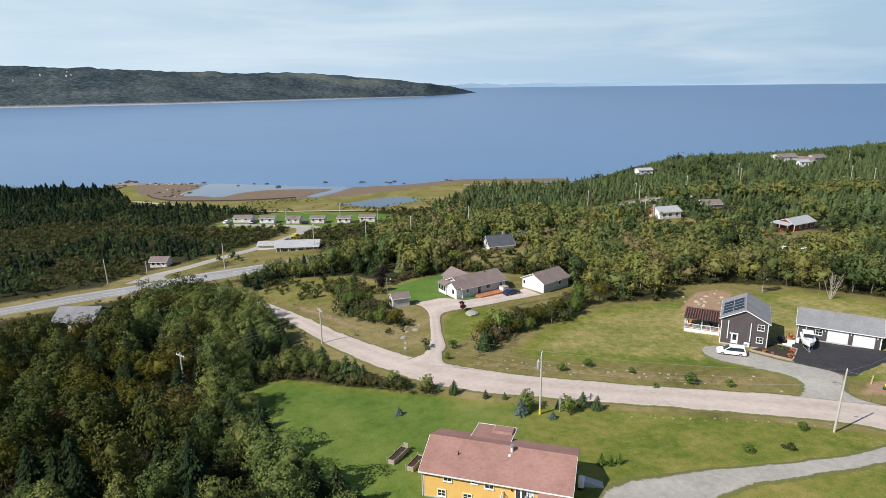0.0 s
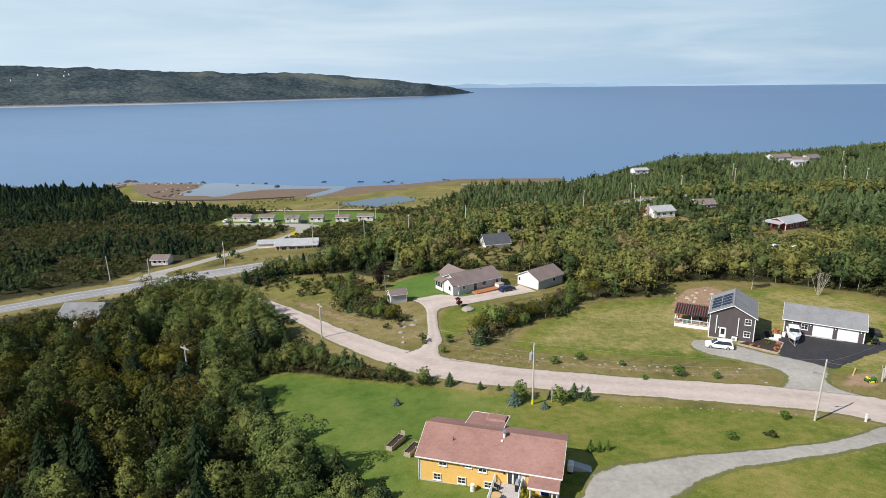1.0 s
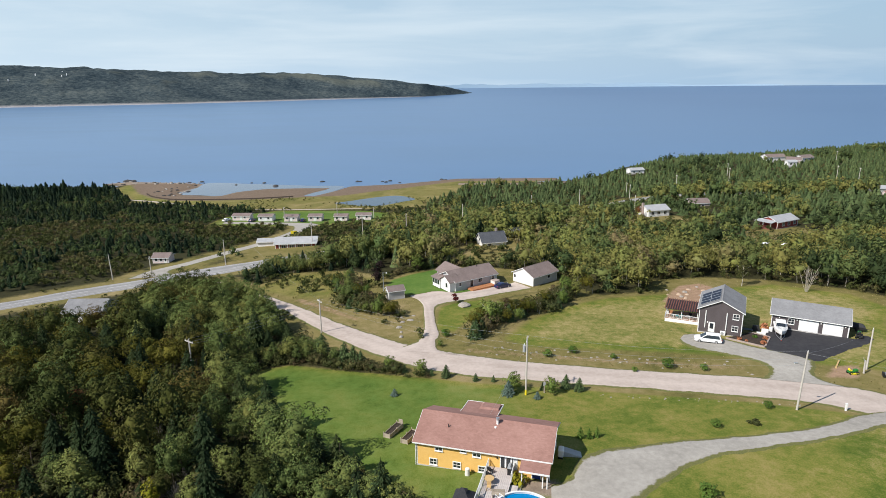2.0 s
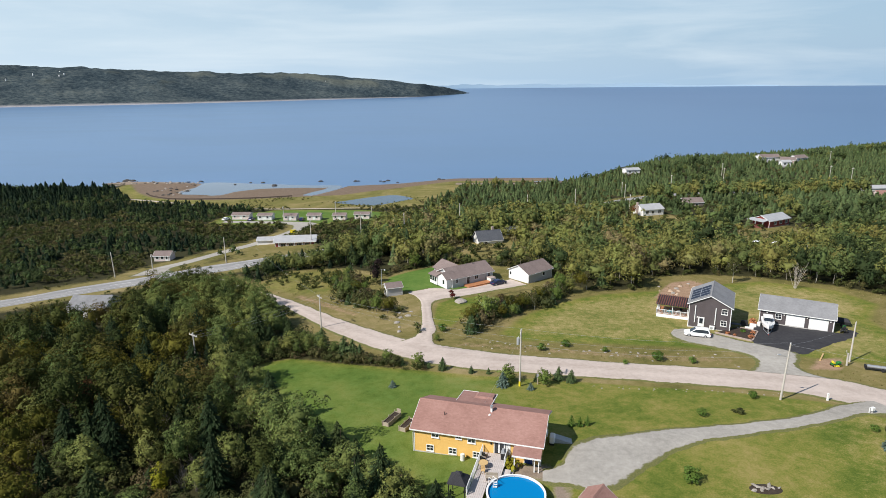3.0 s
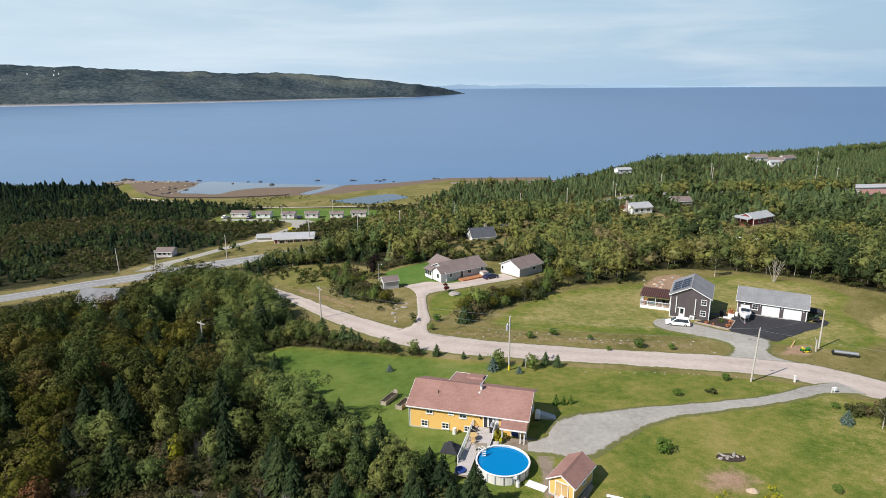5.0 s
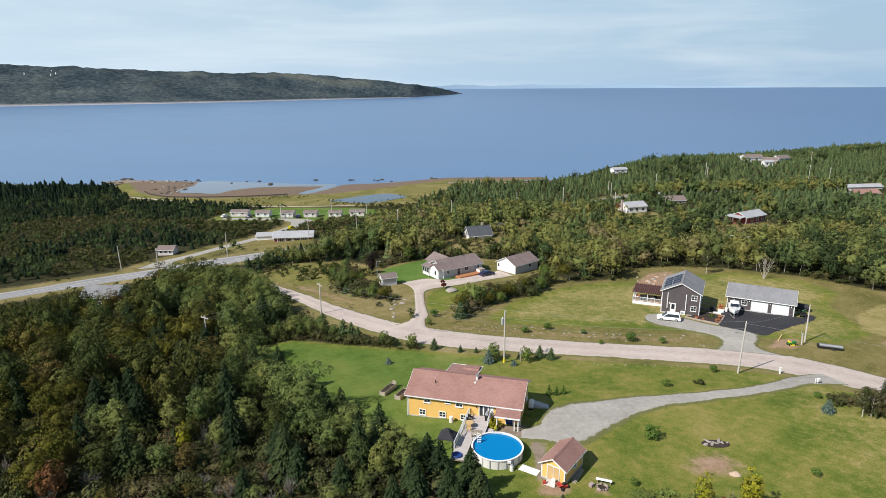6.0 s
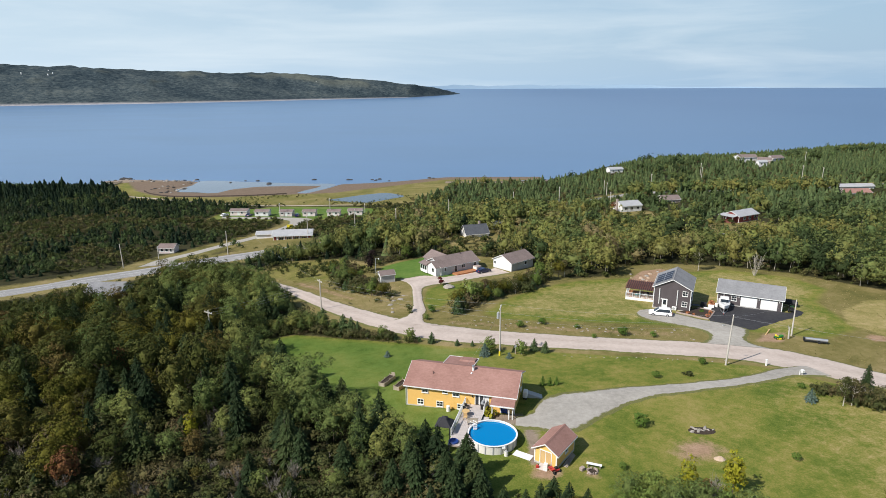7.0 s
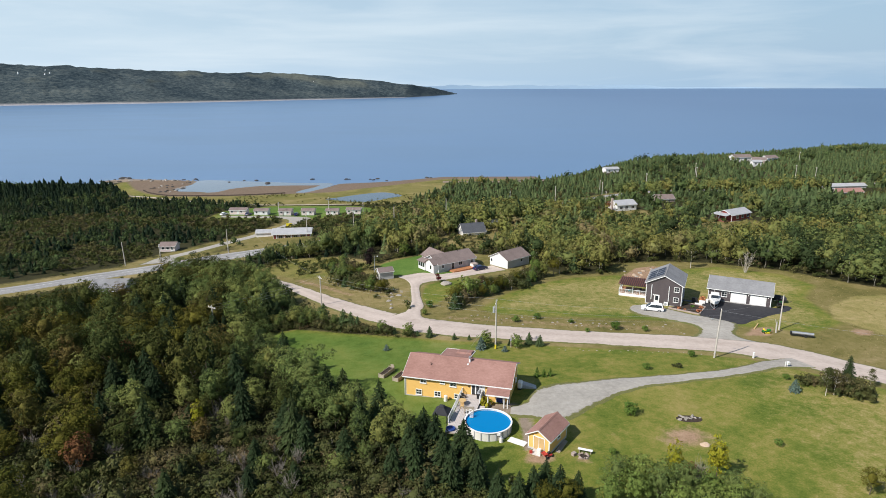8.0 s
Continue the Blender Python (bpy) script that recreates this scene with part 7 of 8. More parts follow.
MASS = dict(
    broad=((0.0, (0.022, 0.033, 0.014)), (0.25, (0.085, 0.118, 0.04)), (0.5, (0.145, 0.158, 0.048)), (0.72, (0.19, 0.172, 0.05)), (0.88, (0.175, 0.195, 0.052)), (1.0, (0.2, 0.165, 0.075))),
    spruce=((0.0, (0.014, 0.026, 0.014)), (0.35, (0.028, 0.047, 0.021)), (0.6, (0.056, 0.084, 0.034)), (1.0, (0.115, 0.148, 0.058))),
    shrub=((0.0, (0.046, 0.06, 0.019)), (0.5, (0.084, 0.092, 0.029)), (0.8, (0.115, 0.102, 0.042)), (1.0, (0.12, 0.092, 0.048))),
)
for key, stops in LEAVES.items():
    M["leaf_" + key] = leaf_mat(key + "_foliage", stops, True)
    if key in MASS:
        M["leaf_" + key + "_mass"] = leaf_mat(key + "_foliage_mass", MASS[key], False, 0.2, 0.15)
M["leaf_olive"] = leaf_mat("olive_foliage", ((0.0, (0.066, 0.07, 0.012)), (1.0, (0.11, 0.098, 0.017))))
M["leaf_gold"] = leaf_mat("yellow_foliage", ((0.0, (0.19, 0.19, 0.016)), (1.0, (0.25, 0.225, 0.022))))
M["leaf_rust"] = leaf_mat("rust_foliage", ((0.0, (0.1368, 0.0648, 0.0288)), (1.0, (0.1800, 0.0792, 0.0324))))
M["leaf_bright"] = leaf_mat("bright_green_foliage", ((0.0, (0.11, 0.155, 0.036)), (1.0, (0.15, 0.185, 0.046))))
M["leaf_blue"] = leaf_mat("blue_spruce_foliage", ((0.0, (0.1, 0.142, 0.112)), (1.0, (0.14, 0.185, 0.145))))
M["leaf_young"] = leaf_mat("young_spruce_foliage", ((0.0, (0.05, 0.08, 0.034)), (1.0, (0.085, 0.12, 0.046))))
M["leaf_plum"] = leaf_mat("plum_foliage", ((0.0, (0.0864, 0.0180, 0.0180)), (1.0, (0.1224, 0.0252, 0.0216))))
M["leaf_dark"] = leaf_mat("dark_plum_foliage", ((0.0, (0.0216, 0.0158, 0.0144)), (1.0, (0.0324, 0.0216, 0.0202))))


def unit(v):
    return v / np.maximum(np.linalg.norm(v, axis=-1, keepdims=True), 1e-6)


def leaves(centres, normals, size, r, stray=0.55):
    """One small three-cornered leaf clump at each point."""
    n = len(centres)
    nn = unit(normals + r.normal(0, stray, (n, 3)))
    a = unit(np.cross(nn, r.normal(0, 1, (n, 3))))
    b = np.cross(nn, a)
    s = size * r.uniform(0.6, 1.3, (n, 1))
    corners = np.stack([centres - a * s * 0.6 - b * s * 0.35, centres + a * s * 0.6 - b * s * 0.35 + nn * s * 0.15, centres + b * s * 0.75], 1)
    return corners.reshape(-1, 3), np.arange(3 * n).reshape(-1, 3)


def ball(fineness):
    bm = bmesh.new()
    bmesh.ops.create_icosphere(bm, subdivisions=fineness, radius=1)
    v, f = np.array([p.co for p in bm.verts]), np.array([[p.index for p in q.verts] for q in bm.faces])
    bm.free()
    return v, f


def lobes(count, spread, low, high, r0, r1, r):
    a, d = r.uniform(0, 2 * math.pi, count), np.sqrt(r.uniform(0, 1, count)) * spread
    z = r.uniform(low, high, count)
    d = d * (1 - 0.55 * ((z - low) / max(high - low, 0.1)) ** 2)
    return np.stack([d * np.cos(a), d * np.sin(a), z], 1), r.uniform(r0, r1, count)


def crown_broad(seed, count, each, size, spread=1.5, low=3.0, high=6.6, r0=0.8, r1=1.45, squash=0.8, shell=0.45):
    r = np.random.default_rng(seed)
    c, rad = lobes(count, spread, low, high, r0, r1, r)
    pts, nor = [], []
    for p, q in zip(c, rad):
        d = unit(r.normal(0, 1, (each, 3)))
        d[:, 2] = np.where(d[:, 2] < -0.35, -d[:, 2], d[:, 2])
        k = q * r.uniform(shell, 1.16, (each, 1)) * np.array([1, 1, squash])
        pts.append(p + d * k)
        nor.append(d)
    return leaves(np.vstack(pts), np.vstack(nor), size, r)


def uneven(d, seed, bumps):
    return np.array([1 + bumps * 1.6 * noise.noise((p[0] * 1.5 + seed, p[1] * 1.5, p[2] * 1.5)) for p in d])[:, None]


def crown_round(seed, clumps, each, size, wide, tall, mid, r0=0.32, r1=0.6, bumps=0.3, stray=0.3, dome=0.6, core=3):
    """A rounded crown: billows of leaves over an uneven dome, round a solid core."""
    r = np.random.default_rng(seed)
    k = np.arange(clumps) + 0.5
    z = 1 - 1.62 * k / clumps
    a = k * 2.39996 + r.uniform(-0.3, 0.3, clumps)
    d = unit(np.stack([np.cos(a) * np.sqrt(1 - z * z), np.sin(a) * np.sqrt(1 - z * z), z], 1) + r.normal(0, 0.14, (clumps, 3)))
    size3 = np.array([wide, wide, tall])
    c = d * size3 * uneven(d, seed, bumps) * r.uniform(0.72, 1.06, (clumps, 1)) + np.array([0, 0, mid])
    pts, nor = [], []
    for p, q in zip(c, d):
        v = unit(r.normal(0, 1, (each, 3)) + q * 0.8)
        pts.append(p + v * r.uniform(0.7, 1.12, (each, 1)) * r.uniform(r0, r1) * np.array([1.1, 1.1, 0.85]))
        nor.append(unit(v + q * dome + np.array([0, 0, 0.2])))
    v, f = leaves(np.vstack(pts), np.vstack(nor), size, r, stray)
    # solid lump added inside the leaves to block light in the gaps
    hv, hf = ball(core)
    hv = hv * size3 * uneven(hv, seed, bumps) * r.uniform(0.38, 0.6, (len(hv), 1)) + np.array([0, 0, mid])
    return np.vstack([v, hv]), np.vstack([f, hf + len(v)])


def crown_spruce(seed, tiers, per, tall, wide, twigs, foot=0.06):
    """Tiers of drooping boughs, each a few overlapping blades."""
    r = np.random.default_rng(seed)
    v, f = [], []
    for k in range(tiers):
        u = k / (tiers - 1)
        z = tall * (foot + (0.97 - foot) * u)
        reach = wide * (1 - u) ** 0.74 * (0.82 + 0.18 * min(1, u * 6)) + 0.12
        m = max(4, int(per * (1 - 0.55 * u)))
        for j in range(m):
            a = 2 * math.pi * (j + r.uniform(-0.35, 0.35)) / m + k * 0.7
            rr = reach * r.uniform(0.68, 1.12)
            for q in range(twigs):
                b = a + (0 if q == 0 else r.uniform(-0.3, 0.3))
                s0, s1 = (0.0, 1.0) if q == 0 else sorted(r.uniform(0.15, 1.0, 2))
                d = np.array([math.cos(b), math.sin(b), 0])
                side = np.array([-math.sin(b), math.cos(b), 0])
                droop = 0.32 * rr
                p0 = d * rr * s0 + np.array([0, 0, z - droop * s0 * s0 + 0.1 * rr])
                p1 = d * rr * s1 + np.array([0, 0, z - droop * s1 * s1 + 0.1 * rr + r.uniform(-0.1, 0.1)])
                w = (0.034 * rr + 0.035) * r.uniform(0.7, 1.3)
                i = len(v)
                v += [p0, p1 + side * w - [0, 0, r.uniform(-0.02, 0.14)], p1 - side * w - [0, 0, r.uniform(-0.02, 0.14)]]
                f.append((i, i + 1, i + 2))
    # a plain cone added round the stem to block light between boughs
    for k in range(9):
        a0, a1, i = k * math.tau / 9, (k + 1) * math.tau / 9, len(v)
        q0, z0 = wide * 0.5, tall * (foot + 0.02)
        v += [np.array([0, 0, tall * 0.93]), np.array([q0 * math.cos(a0), q0 * math.sin(a0), z0]), np.array([q0 * math.cos(a1), q0 * math.sin(a1), z0])]
        f.append((i, i + 1, i + 2))
    i = len(v)
    v += [np.array([0, 0, tall * 1.03]), np.array([0.09, 0.02, tall * 0.88]), np.array([-0.08, -0.04, tall * 0.88])]
    f.append((i, i + 1, i + 2))
    return np.array(v), np.array(f)


def crown_tiers(seed, tiers, sides, tall, wide, foot=0.1):
    """Overlapping ragged skirts of needles, for trees seen from afar."""
    r = np.random.default_rng(seed)
    v, f = [], []
    for k in range(tiers):
        u = k / tiers
        z0 = tall * (foot + (1 - foot) * u)
        z1 = min(tall, z0 + tall * (1 - foot) / tiers * 2.1)
        reach = wide * (1 - u) ** 0.9 * r.uniform(0.9, 1.1) + 0.08
        turn = r.uniform(0, 6.283)
        for j in range(sides):
            a0 = turn + 2 * math.pi * j / sides
            a1 = a0 + 2 * math.pi / sides * r.uniform(0.9, 1.35)
            q0, q1 = reach * r.uniform(0.6, 1.15), reach * r.uniform(0.6, 1.15)
            i = len(v)
            v += [(0, 0, z1), (q0 * math.cos(a0), q0 * math.sin(a0), z0 - 0.2 * q0), (q1 * math.cos(a1), q1 * math.sin(a1), z0 - 0.2 * q1 + r.uniform(-0.15, 0.15))]
            f.append((i, i + 1, i + 2))
    return np.array(v, float), np.array(f)


def trunk_mesh(seed, tall, r0, limbs, reach, sides=6):
    r = random.Random(seed)
    bm = bmesh.new()
    p = Vector((0, 0, -0.3))
    lean = Vector((r.uniform(-0.05, 0.05), r.uniform(-0.05, 0.05), 1))
    for k in range(3):
        q = p + Vector((lean.x + r.uniform(-0.05, 0.05), lean.y + r.uniform(-0.05, 0.05), 1)) * tall / 3
        tube(p, q, r0 * (1 - 0.27 * k), r0 * (1 - 0.27 * (k + 1)), sides, bm)
        p = q
    for k in range(limbs):
        z = tall * r.uniform(0.35, 0.85)
        a = k * 2.4 + r.uniform(-0.4, 0.4)
        b = Vector((math.cos(a) * reach * r.uniform(0.6, 1), math.sin(a) * reach * r.uniform(0.6, 1), z + reach * r.uniform(0.5, 1.1)))
        s = Vector((lean.x * z, lean.y * z, z))
        tube(s, b, r0 * 0.4, r0 * 0.12, 5, bm)
        for _ in range(2):
            c = b + Vector((r.uniform(-0.6, 0.6), r.uniform(-0.6, 0.6), r.uniform(0.3, 0.9))) * reach * 0.5
            tube(s.lerp(b, 0.6), c, r0 * 0.2, r0 * 0.06, 4, bm)
    return bm


def tree_kind(name, label, crown, leaf, bark, trunk, category="tree", group=""):
    ob = thing(name, 0, 0, z=0, label=label, category=category, group=group)
    part("trunk", trunk, bark, ob)
    soup("crown", *crown, leaf, ob)
    return ob


def bare_twigs(seed, tall, count, thin=1.0):
    r = random.Random(seed)
    bm = bmesh.new()
    for k in range(count):
        a, lean = r.uniform(0, 6.283), r.uniform(0.1, 0.55)
        d = Vector((math.cos(a) * lean, math.sin(a) * lean, 1)).normalized()
        p, q = Vector((r.uniform(-0.25, 0.25), r.uniform(-0.25, 0.25), 0)), d * tall * r.uniform(0.6, 1)
        tube(p, q, 0.035 * thin, 0.012 * thin, 4, bm)
        for _ in range(4):
            s = p.lerp(q, r.uniform(0.35, 0.95))
            e = s + (d + Vector((r.uniform(-0.8, 0.8), r.uniform(-0.8, 0.8), r.uniform(0, 0.5)))) * tall * 0.16
            tube(s, e, 0.016 * thin, 0.006, 3, bm)
    return bm


WOOD_NEAR = ((-46, 119), (-38, 109), (-29.5, 99), (-26.5, 91), (-20, 84.5), (-10, 79.5), (-5, 73), (-2, 67), (1, 62), (0, 40), (-30, 20), (-130, 40), (-170, 100), (-128, 155), (-105, 174), (-84, 184), (-66, 165), (-54, 153), (-42, 140), (-33, 129), (-38, 124))
CLEAR = [LAWN_Y, WEDGE, OPEN_G, YARD_B, CABIN_LAWN, MARSH, SPIT_LAND, MEADOW_W, ROCKS, MUD]
SITES = ((2, 226, 7.0), (13, 242, 4.5), (72, 281, 11), (113, 261, 11), (96, 283, 8), (104, 240, 5), (-76, 236, 16), (-112, 219, 9), (-96.5, 156, 8), (-94.5, 147.5, 6.5), (-51.0, 113.6, 3.6), (112, 243, 9), (17, 173, 7), (9, 166, 7), (203, 473, 8), (206, 460, 6), (201, 446, 4), (227, 478, 7), (197, 345, 9), (212, 347, 12), (200, 330, 8), (102, 448, 6), (97, 308, 6))


def free(x, y, gap=0.0):
    ok = np.ones(np.shape(x), bool)
    for p in CLEAR:
        ok &= ~inside(p, x, y)
    for p, w in ((ROAD_OUT, 2.5), (HIGHWAY_OUT, 4.0), (LANE_OUT, 3.0)):
        ok &= ~inside(p, x, y) & (away(p, x, y) > w + gap)
    for sx, sy, sr in SITES:
        ok &= np.hypot(x - sx, y - sy) > sr
    return ok


def scatter(x0, x1, y0, y1, step, seed, keep):
    """Jittered places on a grid of that step, kept where keep(x, y) says so."""
    r = np.random.default_rng(seed)
    gx_, gy_ = np.meshgrid(np.arange(x0, x1, step), np.arange(y0, y1, step))
    x = gx_.ravel() + r.uniform(-0.48, 0.48, gx_.size) * step
    y = gy_.ravel() + r.uniform(-0.48, 0.48, gx_.size) * step
    ok = keep(x, y)
    return x[ok], y[ok]


def tallest(x, y, d_highway, d_road):
    """How tall a tree may grow before the highway or the gravel road is lost behind it."""
    cap = 12.0
    if x < -0.53 * y or (x < -0.36 * y and y > 150):
        cap = min(cap, max(1.2, 0.21 * (d_highway - 5)))
    if x > -0.42 * y:
        cap = min(cap, 2.0 + 0.42 * d_road)
    return cap


KINDS = dict(broad=[], green=[], spruce=[], shrub=[])
for s in range(5):
    w, h = ((2.0, 2.5), (1.7, 2.9), (2.3, 2.3), (1.9, 2.7), (2.1, 2.2))[s]
    KINDS["broad"].append(tree_kind("broadleaf_tree", "olive-green broadleaf tree in dense woodland", crown_round(20 + s, 54, 30, 0.19, w, h, 7.0 - h, 0.4, 0.66, core=2), "leaf_broad", "bark", trunk_mesh(s, 5.2, 0.13, 3, 1.5, 5), group="woodland trees"))
for s in range(3):
    w, h = ((2.0, 2.7), (1.6, 3.0), (2.3, 2.5))[s]
    KINDS["green"].append(tree_kind("green_broadleaf_tree", "dense grey-green broadleaf tree at the wood's edge", crown_round(26 + s, 56, 31, 0.18, w, h, 7.0 - h, 0.38, 0.62, core=2), "leaf_green", "bark", trunk_mesh(15 + s, 5.2, 0.13, 3, 1.5, 5), group="edge trees"))
for s in range(4):
    KINDS["spruce"].append(tree_kind("spruce_tree", "dark green spruce with drooping boughs in woodland", crown_spruce(40 + s, 24, 13, 7.0, 1.9 + 0.15 * s, 11), "leaf_spruce", "bark", trunk_mesh(50 + s, 6.2, 0.11, 0, 1, 5), group="woodland trees"))
for s in range(4):
    KINDS["shrub"].append(tree_kind("shrub", "low olive-green woodland shrub with thin twigs", crown_round(60 + s, 26, 18, 0.2, 1.5, 1.1, 1.0, 0.32, 0.55, core=2), "leaf_shrub", "twig", bare_twigs(s, 2.0, 3), "shrub", "woodland shrubs"))
BARE = [tree_kind("bare_shrub", "grey leafless shrub with fine pale twigs", crown_broad(80 + s, 5, 10, 0.16, 0.9, 0.4, 1.4, 0.4, 0.7), "leaf_shrub", "twig", bare_twigs(90 + s, 2.6, 24, 0.7), "shrub", "bare shrubs") for s in range(2)]
OLIVE = tree_kind("olive_leaved_tree", "broadleaf tree with olive-yellow leaves in woodland", crown_round(31, 56, 30, 0.19, 2.1, 2.4, 4.5, 0.4, 0.66, core=2), "leaf_olive", "bark", trunk_mesh(7, 5.2, 0.13, 5, 1.5), group="olive-leaved trees")
RUST = tree_kind("rust_leaved_tree", "small tree with rust-brown autumn leaves", crown_round(33, 54, 22, 0.22, 1.7, 2.3, 4.4), "leaf_rust", "bark", trunk_mesh(8, 5.0, 0.12, 5, 1.5))
GOLD = tree_kind("yellow_leaved_tree", "slim young tree with yellow-green leaves", crown_round(34, 44, 20, 0.2, 0.95, 2.1, 2.6, 0.25, 0.45), "leaf_gold", "bark", trunk_mesh(9, 4.2, 0.06, 4, 0.7))
BRIGHT = tree_kind("bright_green_tree", "bright green broadleaf tree beside the woods", crown_round(35, 84, 26, 0.19, 2.1, 2.5, 3.6, 0.3, 0.55), "leaf_bright", "bark", trunk_mesh(11, 5.0, 0.12, 5, 1.4))
BIRCH = tree_kind("birch_tree", "pale-trunked birch with sparse olive leaves", crown_broad(36, 22, 44, 0.2, 1.5, 2.2, 6.2, 0.45, 0.85), "leaf_shrub", "birch", trunk_mesh(12, 5.6, 0.1, 7, 1.4))
DEAD = tree_kind("bare_tree", "leafless pale tree with spreading branches", crown_broad(37, 4, 8, 0.2, 1.2, 2.6, 5.0, 0.6, 1.0), "leaf_shrub", "birch", bare_twigs(95, 6.0, 14))
used = {}


def plant(ob, x, y, size=1.0, turn=0.0, tall=1.0, dz=0.0):
    """The first call places the tree itself, later calls copies of it."""
    m = pose(x, y, float(height(x, y)) + dz, 0, 0, turn)
    if ob not in used:
        used[ob] = 1
        ob.matrix_basis = m
        got = ob
    else:
        got = copy_thing(ob, m)
    got.scale = (size, size, size * tall)
    return got


def in_near_wood(x, y):
    return inside(WOOD_NEAR, x, y) & free(x, y, 0.5) & (y > 36) & (x > -0.8 * y - 30)


# the wood beside the yellow house: single trees and shrubs
GROVE = ((-94, 150), (-84, 160), (-66, 163), (-56, 156), (-46, 147), (-46, 138), (-52, 130), (-66, 131), (-82, 139))
tx, ty = scatter(-150, 4, 30, 190, 3.75, 3, in_near_wood)
order = np.argsort(ty)
budget = dict(broad=220, green=220, spruce=215, olive=60)
mass = dict(broad=[], spruce=[], shrub=[])
d_h, d_r, d_e = (away(p, tx, ty)[order] for p in (HIGHWAY_OUT, ROAD_OUT, WOOD_NEAR))
for x, y, dh, dr, edge in zip(tx[order], ty[order], d_h, d_r, d_e):
    thick = noise.noise((x * 0.045, y * 0.045, 2.0))
    low = smooth(60, 92, y) * 0.55 + 0.36
    if y < 74 and rng.random() < 0.3:
        continue
    cap, k, turn = tallest(x, y, dh, dr), rng.random(), rng.uniform(0, 360)
    grove = bool(inside(GROVE, np.array(x), np.array(y)))
    east = x > -0.5 * y + 8 or grove
    if grove:
        cap = 6.0 if x < -78 else 9.0
    if cap < 2.4:
        continue
    if k < 0.38 + 0.4 * thick - (0.18 if grove else 0) and budget["spruce"] > 0:
        budget["spruce"] -= 1
        plant(KINDS["spruce"][rng.integers(4)], x, y, min(rng.uniform(0.45, 1.25) * (0.72 + 0.36 * low), cap / 7), turn, rng.uniform(0.85, 1.15))
    elif (x < -46 or grove) and k > 0.8 and budget["olive"] > 0:
        budget["olive"] -= 1
        plant(OLIVE, x, y, min(rng.uniform(0.75, 1.15), cap / 7.5), turn, rng.uniform(0.85, 1.1))
    elif budget["green"] > 0 and rng.random() < (0.8 if east else 0.18):
        budget["green"] -= 1
        plant(KINDS["green"][rng.integers(3)], x, y, rng.uniform(0.95, 1.3) * (0.72 if x < -78 else 1.0 if x < -62 else 0.95) if grove else min(rng.uniform(0.55, 1.35) * low * 1.08, cap / 7.3), turn, rng.uniform(0.85, 1.12))
    elif budget["broad"] > 0:
        budget["broad"] -= 1
        plant(KINDS["broad"][rng.integers(5)], x, y, min(rng.uniform(0.5, 1.45) * low * (1.12 if edge > 3 else 0.85), cap / 7.3), turn, rng.uniform(0.85, 1.15))
    else:
        mass["broad"].append((x, y, min(rng.uniform(0.8, 1.25), cap / 7), rng.random() * 0.8))
sx_, sy_ = scatter(-110, 4, 40, 150, 3.3, 4, lambda x, y: inside(WOOD_NEAR, x, y) & (y > 42) & (x > -0.8 * y - 12) & ((y < 105) | (away(WOOD_NEAR, x, y) < 9)) & (away(HIGHWAY_OUT, x, y) > 14))
pick = rng.permutation(len(sx_))[:420]
bare_left, shrub_left = 110, 270
for n_, k in enumerate(pick):
    near = sy_[k] < 74
    if rng.random() < (0.45 if near else 0.14) and bare_left:
        bare_left -= 1
        plant(BARE[n_ % 2], sx_[k], sy_[k], rng.uniform(0.6, 1.2), rng.uniform(0, 360), rng.uniform(0.8, 1.1))
    elif shrub_left:
        shrub_left -= 1
        plant(KINDS["shrub"][rng.integers(4)], sx_[k], sy_[k], rng.uniform(0.8, 1.5), rng.uniform(0, 360), rng.uniform(0.8, 1.1))

ux, uy = scatter(-75, 4, 38, 100, 1.75, 61, lambda x, y: inside(WOOD_NEAR, x, y) & (x > -0.8 * y - 12) & (away(WOOD_NEAR, x, y) > 0.6))
for x, y in zip(ux, uy):
    if rng.random() < 0.8 - 0.75 * float(smooth(62, 84, np.array(y))):
        mass["shrub"].append((x, y, rng.uniform(0.55, 1.25), float(np.clip(0.45 + 0.9 * noise.noise((x * 0.09, y * 0.09, 6)) + rng.uniform(-0.25, 0.25), 0, 1))))

# trees that stand out singly
GARDEN_SPRUCE = tree_kind("young_spruce", "young green spruce on the grass verge", crown_spruce(140, 15, 13, 2.4, 1.05, 6, 0.02), "leaf_young", "bark", trunk_mesh(70, 2.0, 0.06, 0, 1), group="verge trees")
BLUE = tree_kind("blue_spruce", "small blue spruce planted on the lawn", crown_spruce(141, 14, 13, 2.3, 1.05, 6, 0.02), "leaf_blue", "bark", trunk_mesh(71, 1.9, 0.06, 0, 1), group="blue spruces")
CEDAR = tree_kind("cedar_shrub", "small conical cedar on the lawn", crown_spruce(142, 12, 11, 1.8, 0.55, 5, 0.02), "leaf_lawnbush", "bark", trunk_mesh(72, 1.5, 0.05, 0, 1), "shrub", "row of cedars")
VERGE = tree_kind("verge_tree", "slim pale-green young tree on the verge", crown_round(143, 38, 20, 0.19, 0.95, 1.45, 1.3, 0.25, 0.42), "leaf_bright", "birch", trunk_mesh(73, 3.0, 0.06, 6, 0.9), group="verge trees")
PLUM = tree_kind("plum_tree", "small plum-red leaved tree on the lawn", crown_broad(144, 6, 60, 0.26, 0.5, 0.8, 2.0, 0.4, 0.7), "leaf_plum", "bark", trunk_mesh(74, 1.8, 0.06, 4, 0.5))
